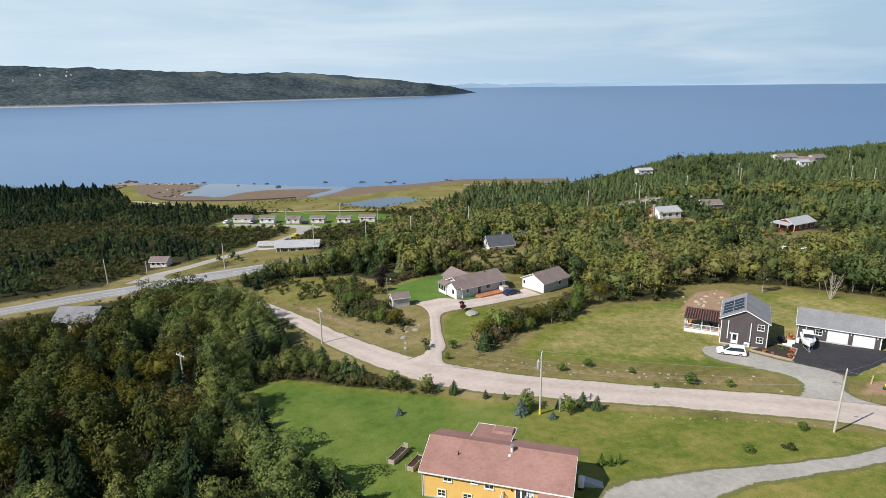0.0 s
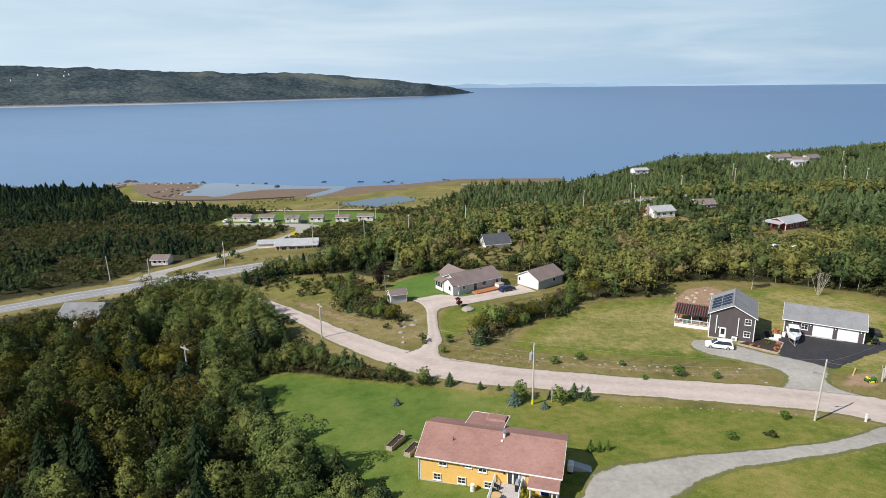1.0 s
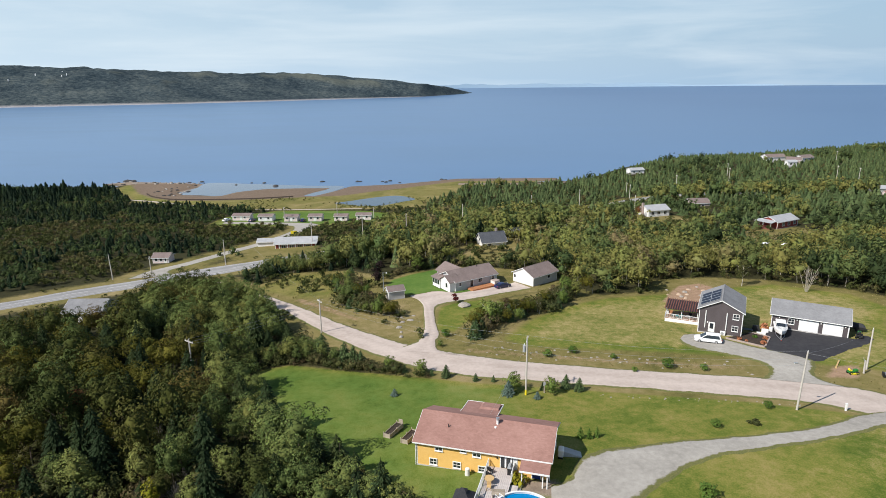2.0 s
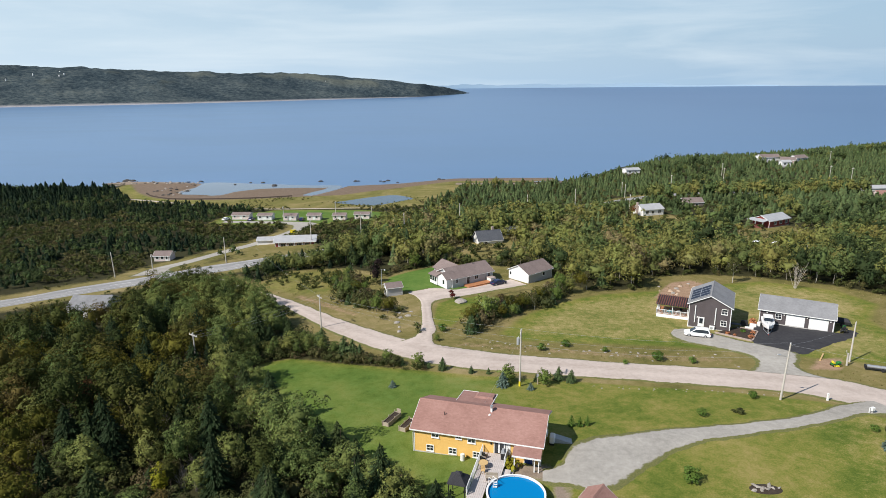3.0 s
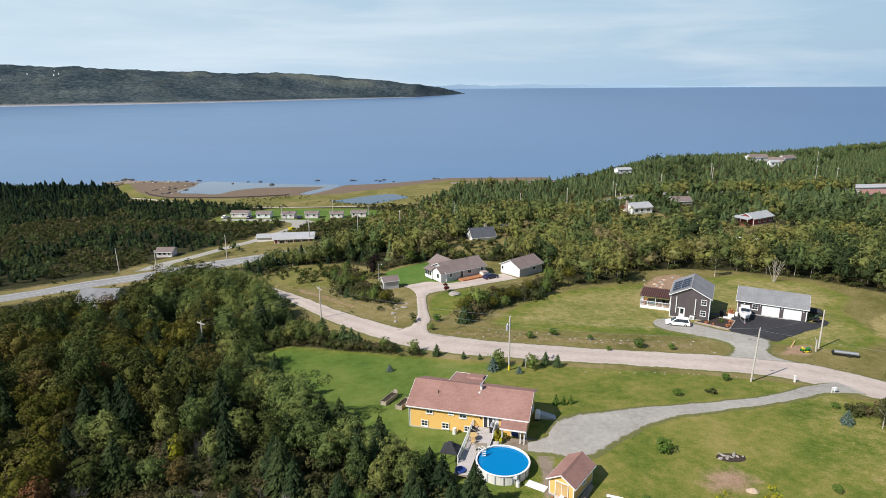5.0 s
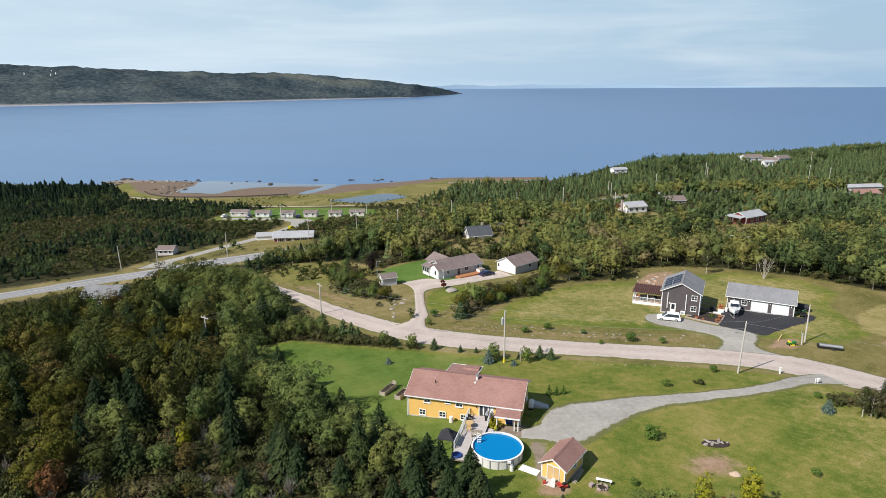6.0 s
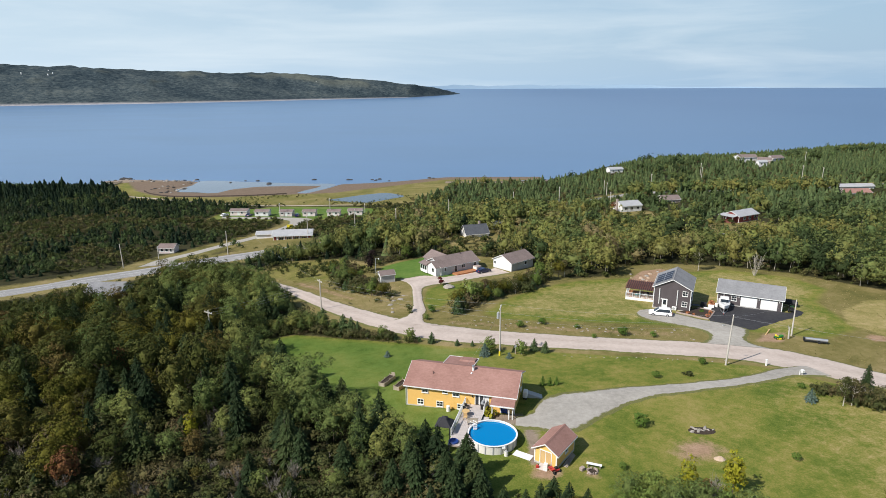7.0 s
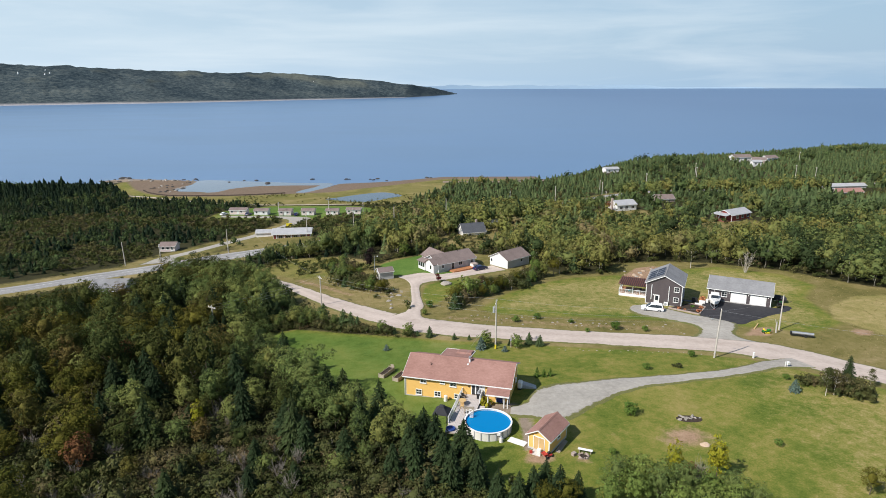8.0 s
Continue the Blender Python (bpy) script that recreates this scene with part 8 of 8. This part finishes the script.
DARKP = tree_kind("dark_plum_tree", "dark purple-leaved tree on the bungalow lawn", crown_broad(145, 8, 70, 0.34, 0.9, 1.2, 3.6, 0.7, 1.1), "leaf_dark", "bark", trunk_mesh(75, 3.0, 0.09, 4, 0.8))
BUSH = tree_kind("garden_bush", "round green bush on the lawn", crown_round(146, 34, 22, 0.17, 0.95, 0.95, 1.05, 0.22, 0.4, 0.2), "leaf_lawnbush", "bark", bare_twigs(76, 1.4, 5), "shrub", "lawn bushes")
JUNIPER = tree_kind("juniper_shrub", "low spreading juniper shrub on the lawn", crown_broad(147, 9, 60, 0.24, 1.2, 0.25, 0.7, 0.4, 0.6, 0.7), "leaf_shrub", "bark", bare_twigs(77, 0.8, 5), "shrub")
for x, y, s in ((-14.9, 109.3, 0.72), (3.3, 110.0, 1.2), (7.8, 108.8, 0.7), (52.9, 91.5, 1.0)):
    plant(BLUE, x, y, s, 40 * s, 0.78 if s < 0.8 else 0.95)
for x, y in ((12.5, 95.6), (13.7, 95.6), (14.8, 96.1)):
    plant(CEDAR, x, y, 1.0 if x < 13 else 0.85, x * 50)
for x, y, s in ((12.8, 113.2, 1.05), (14.8, 112.3, 1.0), (-7.1, 116.9, 1.0), (-2.0, 115.5, 0.6), (1.0, 115.2, 0.5), (9.0, 112.4, 0.6), (-26.0, 122.6, 1.9), (-24.2, 122.0, 1.7), (-22.8, 121.8, 1.3), (-18.2, 120.2, 0.8), (-14.5, 118.9, 0.6), (-31.2, 126.6, 2.0), (-32.6, 128.4, 1.4), (-9.6, 117.6, 0.5)):
    plant(GARDEN_SPRUCE, x, y, s, x * 30)
for x, y, s in ((4.2, 111.6, 1.15), (10.2, 111.0, 1.0), (-11.5, 118.6, 0.9), (-17.4, 120.4, 0.9), (-9.2, 131.5, 0.5)):
    plant(VERGE, x, y, s, x * 70)
for x, y, s in ((25.0, 83.0, 0.95), (32.0, 100.2, 0.6), (42.2, 107.3, 0.6), (20.0, 72.1, 0.45), (42.7, 75.1, 0.5), (11.1, 126.7, 0.7), (15.9, 128.8, 0.7), (25.5, 120.6, 0.45), (31.7, 122.6, 0.9), (23.0, 126.4, 0.5), (-8.5, 137.2, 0.8), (37.6, 121.8, 0.6), (54.0, 96.5, 0.5)):
    plant(BUSH, x, y, s, x * 31)
plant(JUNIPER, 37.8, 101.4, 0.75, 20)
plant(JUNIPER, 56.2, 94.6, 1.3, 80)
plant(JUNIPER, 60.4, 90.0, 1.4, 140, 1.5)
plant(JUNIPER, 62.5, 89.3, 1.3, 240, 1.6)
plant(RUST, 63.5, 280.0, 0.7, 0)
plant(PLUM, -7.8, 160.9, 1.0, 0)
plant(DARKP, -29.8, 178.5, 1.0, 0)
plant(DARKP, -31.0, 188.0, 1.1, 120)
plant(BRIGHT, -20.5, 192.5, 0.85, 30)
for x, y, s in ((57.0, 90.2, 0.72), (58.4, 90.4, 0.68), (57.8, 91.4, 0.66), (60.2, 90.6, 0.56), (65.8, 93.6, 0.5)):
    plant(BIRCH, x, y, s, x * 90)
plant(KINDS["spruce"][0], 61.6, 92.8, 0.85, 20, 1.0)
for x, y, s in ((59.4, 91.6, 1.1), (61.4, 90.6, 1.2), (63.0, 91.4, 1.1), (60.2, 93.0, 1.2), (56.6, 94.8, 0.8), (57.6, 94.2, 0.7)):
    plant(KINDS["shrub"][int(x) % 4], x, y, s, x * 60)
plant(DEAD, 80.0, 173.5, 1.15, 0)
plant(DEAD, 112.0, 177.0, 0.9, 100)
plant(BIRCH, 66.0, 178.0, 1.1, 40)
plant(BIRCH, 114.0, 178.0, 1.1, 90)
plant(RUST, -58.5, 96.0, 1.05, 0)
plant(RUST, -48.0, 66.0, 0.85, 80)
plant(GOLD, 26.0, 66.3, 1.0, 0)
plant(GOLD, 31.5, 67.2, 1.05, 100)
plant(GOLD, -38.0, 78.0, 0.8, 10)
plant(GOLD, -42.0, 52.0, 0.8, 50)
for x, y, s in ((18.6, 63.6, 0.72), (21.2, 64.2, 0.8), (23.8, 63.4, 0.74), (20.0, 61.0, 0.78), (22.8, 61.0, 0.8), (25.8, 61.4, 0.76), (26.4, 63.9, 0.6), (28.6, 61.6, 0.7), (31.2, 61.8, 0.66), (30.2, 59.6, 0.7), (33.6, 60.8, 0.52), (17.2, 60.6, 0.7), (27.4, 59.0, 0.72), (24.4, 58.8, 0.74)):
    plant(BRIGHT if int(x * 10) % 3 else KINDS["green"][0], x, y, s, x * 40)
plant(KINDS["spruce"][1], 25.2, 66.8, 0.3, 40)
plant(RUST, 27.6, 65.8, 0.42, 40)
for x, y, s in ((48.2, 64.6, 0.5), (51.4, 64.8, 0.62), (55.0, 66.5, 0.66), (50.0, 62.0, 0.6), (53.4, 62.4, 0.66), (57.8, 67.6, 0.6)):
    plant(OLIVE, x, y, s, x * 40)
plant(BARE[0], 29.2, 66.6, 1.1, 0)
for x, y, s in ((0.5, 69.4, 0.95), (-0.8, 63.6, 0.85), (2.3, 63.8, 0.8), (-4.9, 73.7, 0.85), (-3.2, 71.6, 0.9), (-1.9, 66.2, 0.95), (8.6, 61.6, 0.62), (11.6, 61.4, 0.66), (10.2, 63.2, 0.6), (13.8, 62.2, 0.5), (6.9, 60.6, 0.6), (-21.0, 86.2, 0.9), (-18.1, 84.7, 0.95), (-15.4, 82.2, 0.85), (1.5, 66.5, 0.85), (4.6, 61.2, 0.6)):
    plant(KINDS["spruce"][int(abs(x) * 7) % 4], x, y, s * (1.3 if x > 3 else 1.1), x * 40, 0.88)
for x, y, s in ((12.4, 60.4, 0.55), (9.8, 60.2, 0.5)):
    plant(OLIVE, x, y, s, x * 40)
plant(BIRCH, 6.3, 62.5, 0.42, 0)
for x, y, s in ((-20.4, 79.5, 0.95), (-15.6, 79.0, 0.95), (-9.9, 75.8, 0.85), (-7.3, 71.9, 0.8), (-12.5, 77.5, 0.85), (-24.0, 84.0, 0.95), (-23.0, 79.0, 0.9), (-17.6, 76.2, 0.85), (-13.6, 73.6, 0.8), (-10.4, 71.0, 0.8)):
    plant(KINDS["green"][int(abs(x)) % 3], x, y, s, x * 40)
for x, y, s in ((-68.0, 165.0, 1.05), (-64.0, 163.0, 1.15), (-60.0, 160.5, 1.1), (-56.0, 157.2, 1.05), (-52.5, 153.6, 0.95), (-49.5, 150.2, 0.8), (-62.0, 157.5, 1.1), (-54.0, 150.5, 0.95), (-58.5, 153.5, 1.0)):
    plant(KINDS["green"][int(abs(x)) % 3], x, y, s, x * 40)
for x, y, s in ((-84.4, 157.4, 1.0), (-83.8, 161.6, 1.12), (-81.6, 165.2, 1.16), (-78.6, 167.6, 1.18), (-74.6, 166.0, 1.2), (-70.6, 163.8, 1.15), (-66.6, 160.4, 1.12), (-62.4, 156.4, 1.1), (-58.4, 151.6, 1.05), (-80.4, 159.0, 1.1), (-77.0, 162.0, 1.15), (-73.0, 159.6, 1.15), (-69.0, 156.6, 1.1), (-64.8, 152.6, 1.1), (-61.0, 148.4, 1.0), (-79.6, 153.6, 0.95), (-75.4, 154.6, 1.05)):
    plant(KINDS["green"][int(abs(x)) % 3] if int(abs(y)) % 3 == 0 else KINDS["broad"][int(abs(x)) % 5], x, y, s, x * 57, 1.0 + 0.1 * (int(abs(x * 3)) % 3))
small_plant(3.5, 84.3, 1.2, "leaf_gold", "leafy bush beside the deck stairs", "deck_bush", "shrub", 44, 0.2, 1.1)
HEDGE = ((-46, 118), (-43, 124), (-36, 131), (-30, 127.5), (-24, 123), (-14, 119), (-10, 118.2), (-16, 118), (-27, 120.8), (-36, 123.4), (-41.5, 121.5), (-44, 117))
hx_, hy_ = scatter(-50, -8, 114, 134, 1.5, 51, lambda x, y: inside(HEDGE, x, y))
for x, y in zip(hx_, hy_):
    if x < -27 and rng.random() < 0.35:
        plant(KINDS["green"][int(abs(x * 7)) % 3], x, y, rng.uniform(0.32, 0.6), rng.uniform(0, 360))
    else:
        plant(KINDS["shrub"][int(abs(x * 7)) % 4], x, y, rng.uniform(0.5, 0.95), rng.uniform(0, 360))
# clumps beside the bungalow drive
r7 = np.random.default_rng(17)
CLUMP_E = ((-2.5, 135.5), (1.5, 143.5), (6.8, 146), (13.4, 152.5), (20, 162), (21, 168), (18.5, 167), (12.5, 158.5), (5.5, 152.5), (-0.5, 149), (-4, 140))
CLUMP_W = ((-19, 146), (-23, 149.5), (-29, 153), (-35, 159), (-38, 169), (-44, 180), (-38, 187), (-33, 174), (-28, 163), (-22, 155))
for poly, seed in ((CLUMP_E, 21), (CLUMP_W, 22)):
    cx_, cy_ = scatter(-60, 40, 125, 195, 2.0 if poly is CLUMP_E else 2.4, seed, lambda x, y: inside(poly, x, y))
    for x, y in zip(cx_, cy_):
        q = r7.random()
        big = 1.4
        if math.hypot(x + 22.5, y - 160.5) < 6.5:
            continue
        if q < 0.24:
            plant(GARDEN_SPRUCE, x, y, r7.uniform(0.8, 1.4) * 1.2, r7.uniform(0, 360))
        elif q < 0.42:
            plant(BRIGHT, x, y, r7.uniform(0.3, 0.5) * big, r7.uniform(0, 360))
        elif q < 0.55:
            plant(BIRCH if poly is CLUMP_E else KINDS["green"][r7.integers(3)], x, y, r7.uniform(0.38, 0.56) * big, r7.uniform(0, 360))
        elif q < 0.66:
            plant(OLIVE, x, y, r7.uniform(0.32, 0.5) * big, r7.uniform(0, 360), 0.9)
        else:
            plant(KINDS["shrub"][r7.integers(4)], x, y, r7.uniform(1.0, 1.7), r7.uniform(0, 360))

plant(BRIGHT, 19.2, 166.4, 0.86, 20)
plant(KINDS["green"][1], 21.6, 166.0, 0.72, 80)
plant(OLIVE, 24.6, 168.6, 0.72, 10)
plant(BIRCH, 26.4, 169.8, 0.8, 60)
plant(GARDEN_SPRUCE, 31.0, 173.0, 2.0, 30)
plant(GARDEN_SPRUCE, -2.4, 136.0, 1.75, 70)
plant(VERGE, 0.4, 145.2, 2.0, 15)
plant(VERGE, 2.2, 146.8, 1.6, 95)
plant(OLIVE, 7.4, 150.6, 0.52, 45)

# far woods: one mesh of each foliage, finer where the camera comes nearer
SMALL = dict(
    broad_mid=[crown_round(100 + s, 26, 14, 0.36, 2.2 + 0.14 * s, 2.7 - 0.1 * s, 4.2, 0.5, 0.9, 0.45, 0.25, 0.9, 2) for s in range(6)],
    spruce_mid=[crown_tiers(120 + s, 12, 10, 7.0, 2.1) for s in range(5)],
    broad=[crown_round(110 + s, 16, 8, 0.58, 2.2 + 0.12 * s, 2.4, 3.8, 0.6, 1.0, 0.45, 0.22, 1.0, 2) for s in range(5)],
    broad_low=[crown_round(115 + s, 10, 7, 0.66, 2.2, 2.2, 3.6, 0.6, 1.0, 0.45, 0.25, 1.0, 2) for s in range(4)],
    spruce=[crown_tiers(125 + s, 8, 7, 6.0, 2.6, 0.02) for s in range(5)],
    shrub=[crown_broad(130 + s, 5, 15, 0.42, 1.2, 0.3, 1.6, 0.6, 0.9) for s in range(3)],
    shrub_near=[crown_broad(135 + s, 6, 26, 0.24, 1.2, 0.2, 1.4, 0.5, 0.85) for s in range(4)],
)


def is_west(x, y):
    return x < -30 - 0.25 * (y - 200)


def tree_mass(kind, places, label):
    v, f, t, at = [], [], [], 0
    r = np.random.default_rng(5)
    for x, y, s, tint in places:
        key = kind
        if kind != "shrub" and y < 215 and x > -75:
            key = kind + "_mid"
        elif kind == "broad" and y < 200:
            key = "broad_mid"
        elif kind == "broad" and is_west(x, y):
            key = "broad_low"
        elif kind == "shrub" and y < 130:
            key = "shrub_near"
        bv, bf = SMALL[key][r.integers(len(SMALL[key]))]
        a = r.uniform(0, 6.283)
        c, q = math.cos(a) * s, math.sin(a) * s
        p = bv @ np.array([[c, q, 0], [-q, c, 0], [0, 0, s * r.uniform(0.85, 1.2)]])
        v.append(p + np.array([x, y, float(height(x, y)) - 0.2]))
        f.append(bf + at)
        t.append(np.full(len(p), tint))
        at += len(p)
    ob = soup({"broad": "broadleaf_woods", "spruce": "spruce_woods", "shrub": "scrub"}[kind], np.vstack(v), np.vstack(f), "leaf_" + kind + "_mass", attrs=dict(tint=np.concatenate(t)))
    return tagged(ob, label, "woods" if kind != "shrub" else "scrub", kind="stuff")


LOW = ((-92, 276, 26), (-70, 280, 22), (-50, 322, 30), (-110, 272, 20), (-70, 226, 8), (-112, 207, 14), (66, 264, 14), (74, 266, 12), (103, 240, 12), (111, 246, 12), (2, 206, 13), (0, 216, 9), (-62, 208, 11), (-70, 224, 8), (85, 232, 8), (92, 216, 8), (60, 322, 16), (84, 330, 14), (199, 334, 13), (212, 336, 12), (200, 320, 12), (101, 441, 9), (97, 300, 10))


def growth(x, y):
    """A factor on tree size: lower before the buildings."""
    g = 1.0
    for a, b, r in LOW:
        g = min(g, 0.3 + 0.7 * min(1.0, max(0.0, (math.hypot(x - a, y - b) - 0.6 * r) / (0.7 * r))))
    return g


def land(x, y):
    return ((height(x, y) > 1.6) | ((x > -40) & (height(x, y) > 0.3) & (y < shore(x) - 9)) | ((x < -205) & (height(x, y) > 0.3))) & free(x, y) & ~inside(WOOD_NEAR, x, y) & (np.abs(x + 20) < 0.82 * y + 40)


r9 = np.random.default_rng(9)
# the low dark scrub west of the highway
fx_, fy_ = scatter(-330, -30, 150, 470, 3.0, 8, lambda x, y: land(x, y) & is_west(x, y))
off_road = away(HIGHWAY_OUT, fx_, fy_) > 11
for x, y, clear_ in zip(fx_, fy_, off_road):
    wet = noise.noise((x * 0.02, y * 0.02, 7.0)) + 0.5 * noise.noise((x * 0.06, y * 0.06, 3.0))
    grow = growth(x, y)
    lane_side = x > -150 and y < 285
    if not clear_:
        if r9.random() < 0.3:
            mass["shrub"].append((x, y, r9.uniform(0.3, 0.6), 0.3 + r9.random() * 0.5))
    elif -125 < x < -40 and 326 < y < 350:
        if wet > -0.05:
            mass["shrub"].append((x, y, r9.uniform(0.4, 0.9), r9.random() * 0.6))
    elif grow < 0.55 or wet > 0.3 or (lane_side and wet > 0.0):
        mass["shrub"].append((x, y, r9.uniform(0.7, 1.4), r9.random() * 0.9))
    elif r9.random() < (0.3 if lane_side else 0.52) - 0.5 * wet:
        shoreward = 1.0 + 0.6 * float(smooth(330, 400, np.array(y)) * smooth(-170, -200, np.array(x)))
        mass["spruce"].append((x, y, r9.uniform(0.22, 0.72) * grow * shoreward, r9.random() ** 2 * (0.45 if lane_side else 0.28)))
    else:
        mass["broad"].append((x, y, r9.uniform(0.34, 0.66) * grow, float(np.clip(0.04 + 0.28 * wet + r9.uniform(-0.06, 0.16) + (0.1 if lane_side else 0.0), 0, 0.4))))
# the woods east of it
fx_, fy_ = scatter(-120, 470, 120, 700, 4.1, 18, lambda x, y: land(x, y) & ~is_west(x, y))
for x, y in zip(fx_, fy_):
    wet = noise.noise((x * 0.018, y * 0.018, 7.0))
    conifer = float(smooth(255, 345, np.array(y + 0.25 * x))) * 0.88 + 0.12 + 0.4 * wet
    grow = growth(x, y)
    if grow < 0.55:
        mass["shrub"].append((x, y, r9.uniform(0.7, 1.3), r9.random() * 0.8))
        continue
    tone = float(np.clip(0.45 - 0.2 * float(smooth(260, 380, np.array(y))) + 0.4 * noise.noise((x * 0.03, y * 0.03, 1.0)) + r9.uniform(-0.4, 0.45) + 0.14 - 0.3 * float(smooth(10, 140, np.array(x))), 0.05, 1.0))
    if r9.random() < conifer:
        mass["spruce"].append((x, y, r9.uniform(0.55, 1.05) * grow * (1 - 0.22 * float(smooth(280, 360, np.array(y)))), 0.6 + 0.4 * r9.random()))
    else:
        mass["broad"].append((x, y, r9.uniform(0.62, 1.2) * grow * (1.12 if y < 215 else 0.9), tone))
    if r9.random() < 0.3:
        mass["shrub"].append((x + r9.uniform(-2, 2), y + r9.uniform(-2, 2), r9.uniform(0.8, 1.5), r9.random()))
# a tall belt along the near side of the highway
belt = np.vstack([curve(HIGHWAY_NEAR[7:13], 46), curve(HIGHWAY_NEAR[14:], 46)])
for k in range(560):
    p = belt[r9.integers(92)] + np.array([r9.uniform(0, 12), -r9.uniform(1, 17)])
    if not (inside(MEADOW_W, p[0], p[1]) or inside(YARD_B, p[0], p[1]) or any(math.hypot(p[0] - a, p[1] - b) < c for a, b, c in SITES)):
        if p[0] < -70:
            continue
        tall_ = r9.uniform(0.5, 0.72) if p[0] < -48 and p[1] > 188 else r9.uniform(0.9, 1.3)
        (mass["spruce"] if r9.random() < 0.22 else mass["broad"]).append((p[0], p[1], tall_, float(np.clip(r9.normal(0.48, 0.22), 0.1, 0.9))))
bx, by = scatter(-80, 130, 120, 200, 2.2, 11, lambda x, y: inside(MEADOW_W, x, y) & (away(ROAD_OUT, x, y) > 4.5))
for x, y in zip(bx, by):
    if noise.noise((x * 0.07, y * 0.07, 4)) - 0.04 > r9.uniform(-0.3, 0.5):
        mass["shrub"].append((x, y, r9.uniform(0.45, 1.15), r9.random() * 0.7))
# rough edges: low scrub along the wood's border with the lawns
for poly in (OPEN_G, LAWN_Y, YARD_B):
    edge_ = curve(poly, 420, closed=True)
    for p in edge_:
        q = p + r9.normal(0, 1.3, 2)
        if free(q[0], q[1]) and height(q[0], q[1]) > 2 and abs(q[0]) < 135 and q[1] > 45:
            mass["shrub"].append((q[0], q[1], r9.uniform(0.4, 1.0), r9.random()))
mx_, my_ = scatter(-175, 20, 336, 430, 3.4, 31, lambda x, y: inside(MARSH, x, y) & ~inside(POND, x, y) & ~inside(MUD, x, y) & (height(x, y) > 0.9))
for x, y in zip(mx_, my_):
    near_pond = float(away(POND, np.array(x), np.array(y)))
    if (near_pond < 7 and y < 362) or noise.noise((x * 0.05, y * 0.05, 9)) > 0.12:
        mass["shrub"].append((x, y, r9.uniform(0.22, 0.62), 0.2 + r9.random() * 0.7))
tree_mass("broad", mass["broad"], "mixed broadleaf woods covering the slope to the bay")
tree_mass("spruce", mass["spruce"], "dark spruce woods covering the slope to the bay")
tree_mass("shrub", mass["shrub"], "rough olive scrub among the woods and on banks")


def trunk_mass():
    """Pale stems that show along the edges of the woods."""
    r = np.random.default_rng(41)
    v, f = [], []
    for x, y, s, _ in mass["broad"]:
        if y > 262 or x < -80 or r.random() < 0.3:
            continue
        z, w, h = float(height(x, y)), 0.09 * s, 5.0 * s
        dx, dy = r.normal(0, 0.35, 2)
        i = len(v)
        for k in range(3):
            a = k * 2.094
            v.append((x + w * math.cos(a), y + w * math.sin(a), z - 0.3))
        for k in range(3):
            a = k * 2.094
            v.append((x + dx + 0.4 * w * math.cos(a), y + dy + 0.4 * w * math.sin(a), z + h))
        f += [(i, i + 1, i + 4, i + 3), (i + 1, i + 2, i + 5, i + 4), (i + 2, i, i + 3, i + 5)]
    return tagged(soup("tree_trunks", v, f, "birch"), "slim pale trunks standing among the woods", "tree trunks", kind="stuff")


trunk_mass()


def grass_tufts():
    """Tufts of long grass on verges, banks and rough meadow."""
    r = np.random.default_rng(43)
    x, y = r.uniform(-70, 110, 34000), r.uniform(60, 200, 34000)
    d_road = away(ROAD_OUT, x, y)
    bank = (inside(OPEN_G, x, y) & ~inside(LAWN_G, x, y)) | inside(MEADOW_W, x, y) | (inside(LAWN_Y, x, y) & (d_road < 2.2)) | (inside(YARD_B, x, y) & ~inside(LAWN_B, x, y) & ~inside(LAWN_B2, x, y))
    for out in (strip_outline(DRIVE_G_W, DRIVE_G_E), strip_outline(DRIVE_B_W, DRIVE_B_E), strip_outline(PAD_FAR, PAD_NEAR), ROAD_OUT, strip_outline(DRIVE_Y_FAR, DRIVE_Y_NEAR)):
        bank &= ~inside(out, x, y) & (away(out, x, y) > 0.6)
    thin = np.array([noise.noise((a * 0.12, b * 0.12, 3)) for a, b in zip(x, y)]) > r.uniform(-0.5, 0.5, len(x))
    ok = bank & thin
    x, y = x[ok], y[ok]
    n = len(x)
    s = r.uniform(0.08, 0.21, n)
    base = np.stack([x, y, height(x, y) - 0.03], 1)
    out = []
    for k in range(3):
        a = r.uniform(0, 6.283, n)
        side = np.stack([np.cos(a), np.sin(a), 0 * a], 1) * (s * 0.7)[:, None]
        tip = np.stack([r.normal(0, 0.35, n) * s, r.normal(0, 0.35, n) * s, s * r.uniform(0.8, 1.6, n)], 1)
        out.append(np.stack([base - side, base + side, base + tip], 1))
    v = np.concatenate(out).reshape(-1, 3)
    m = leaf_mat("long_grass", ((0.0, (0.19, 0.19, 0.06)), (0.5, (0.3, 0.26, 0.1)), (1.0, (0.44, 0.36, 0.18))), False, 0.2, 0.5)
    t = np.repeat(np.tile(r.random(n), 3), 3)
    return tagged(soup("long_grass", v, np.arange(len(v)).reshape(-1, 3), m, attrs=dict(tint=t)), "straw and olive tufts of long grass on banks", "grass", kind="stuff")


grass_tufts()
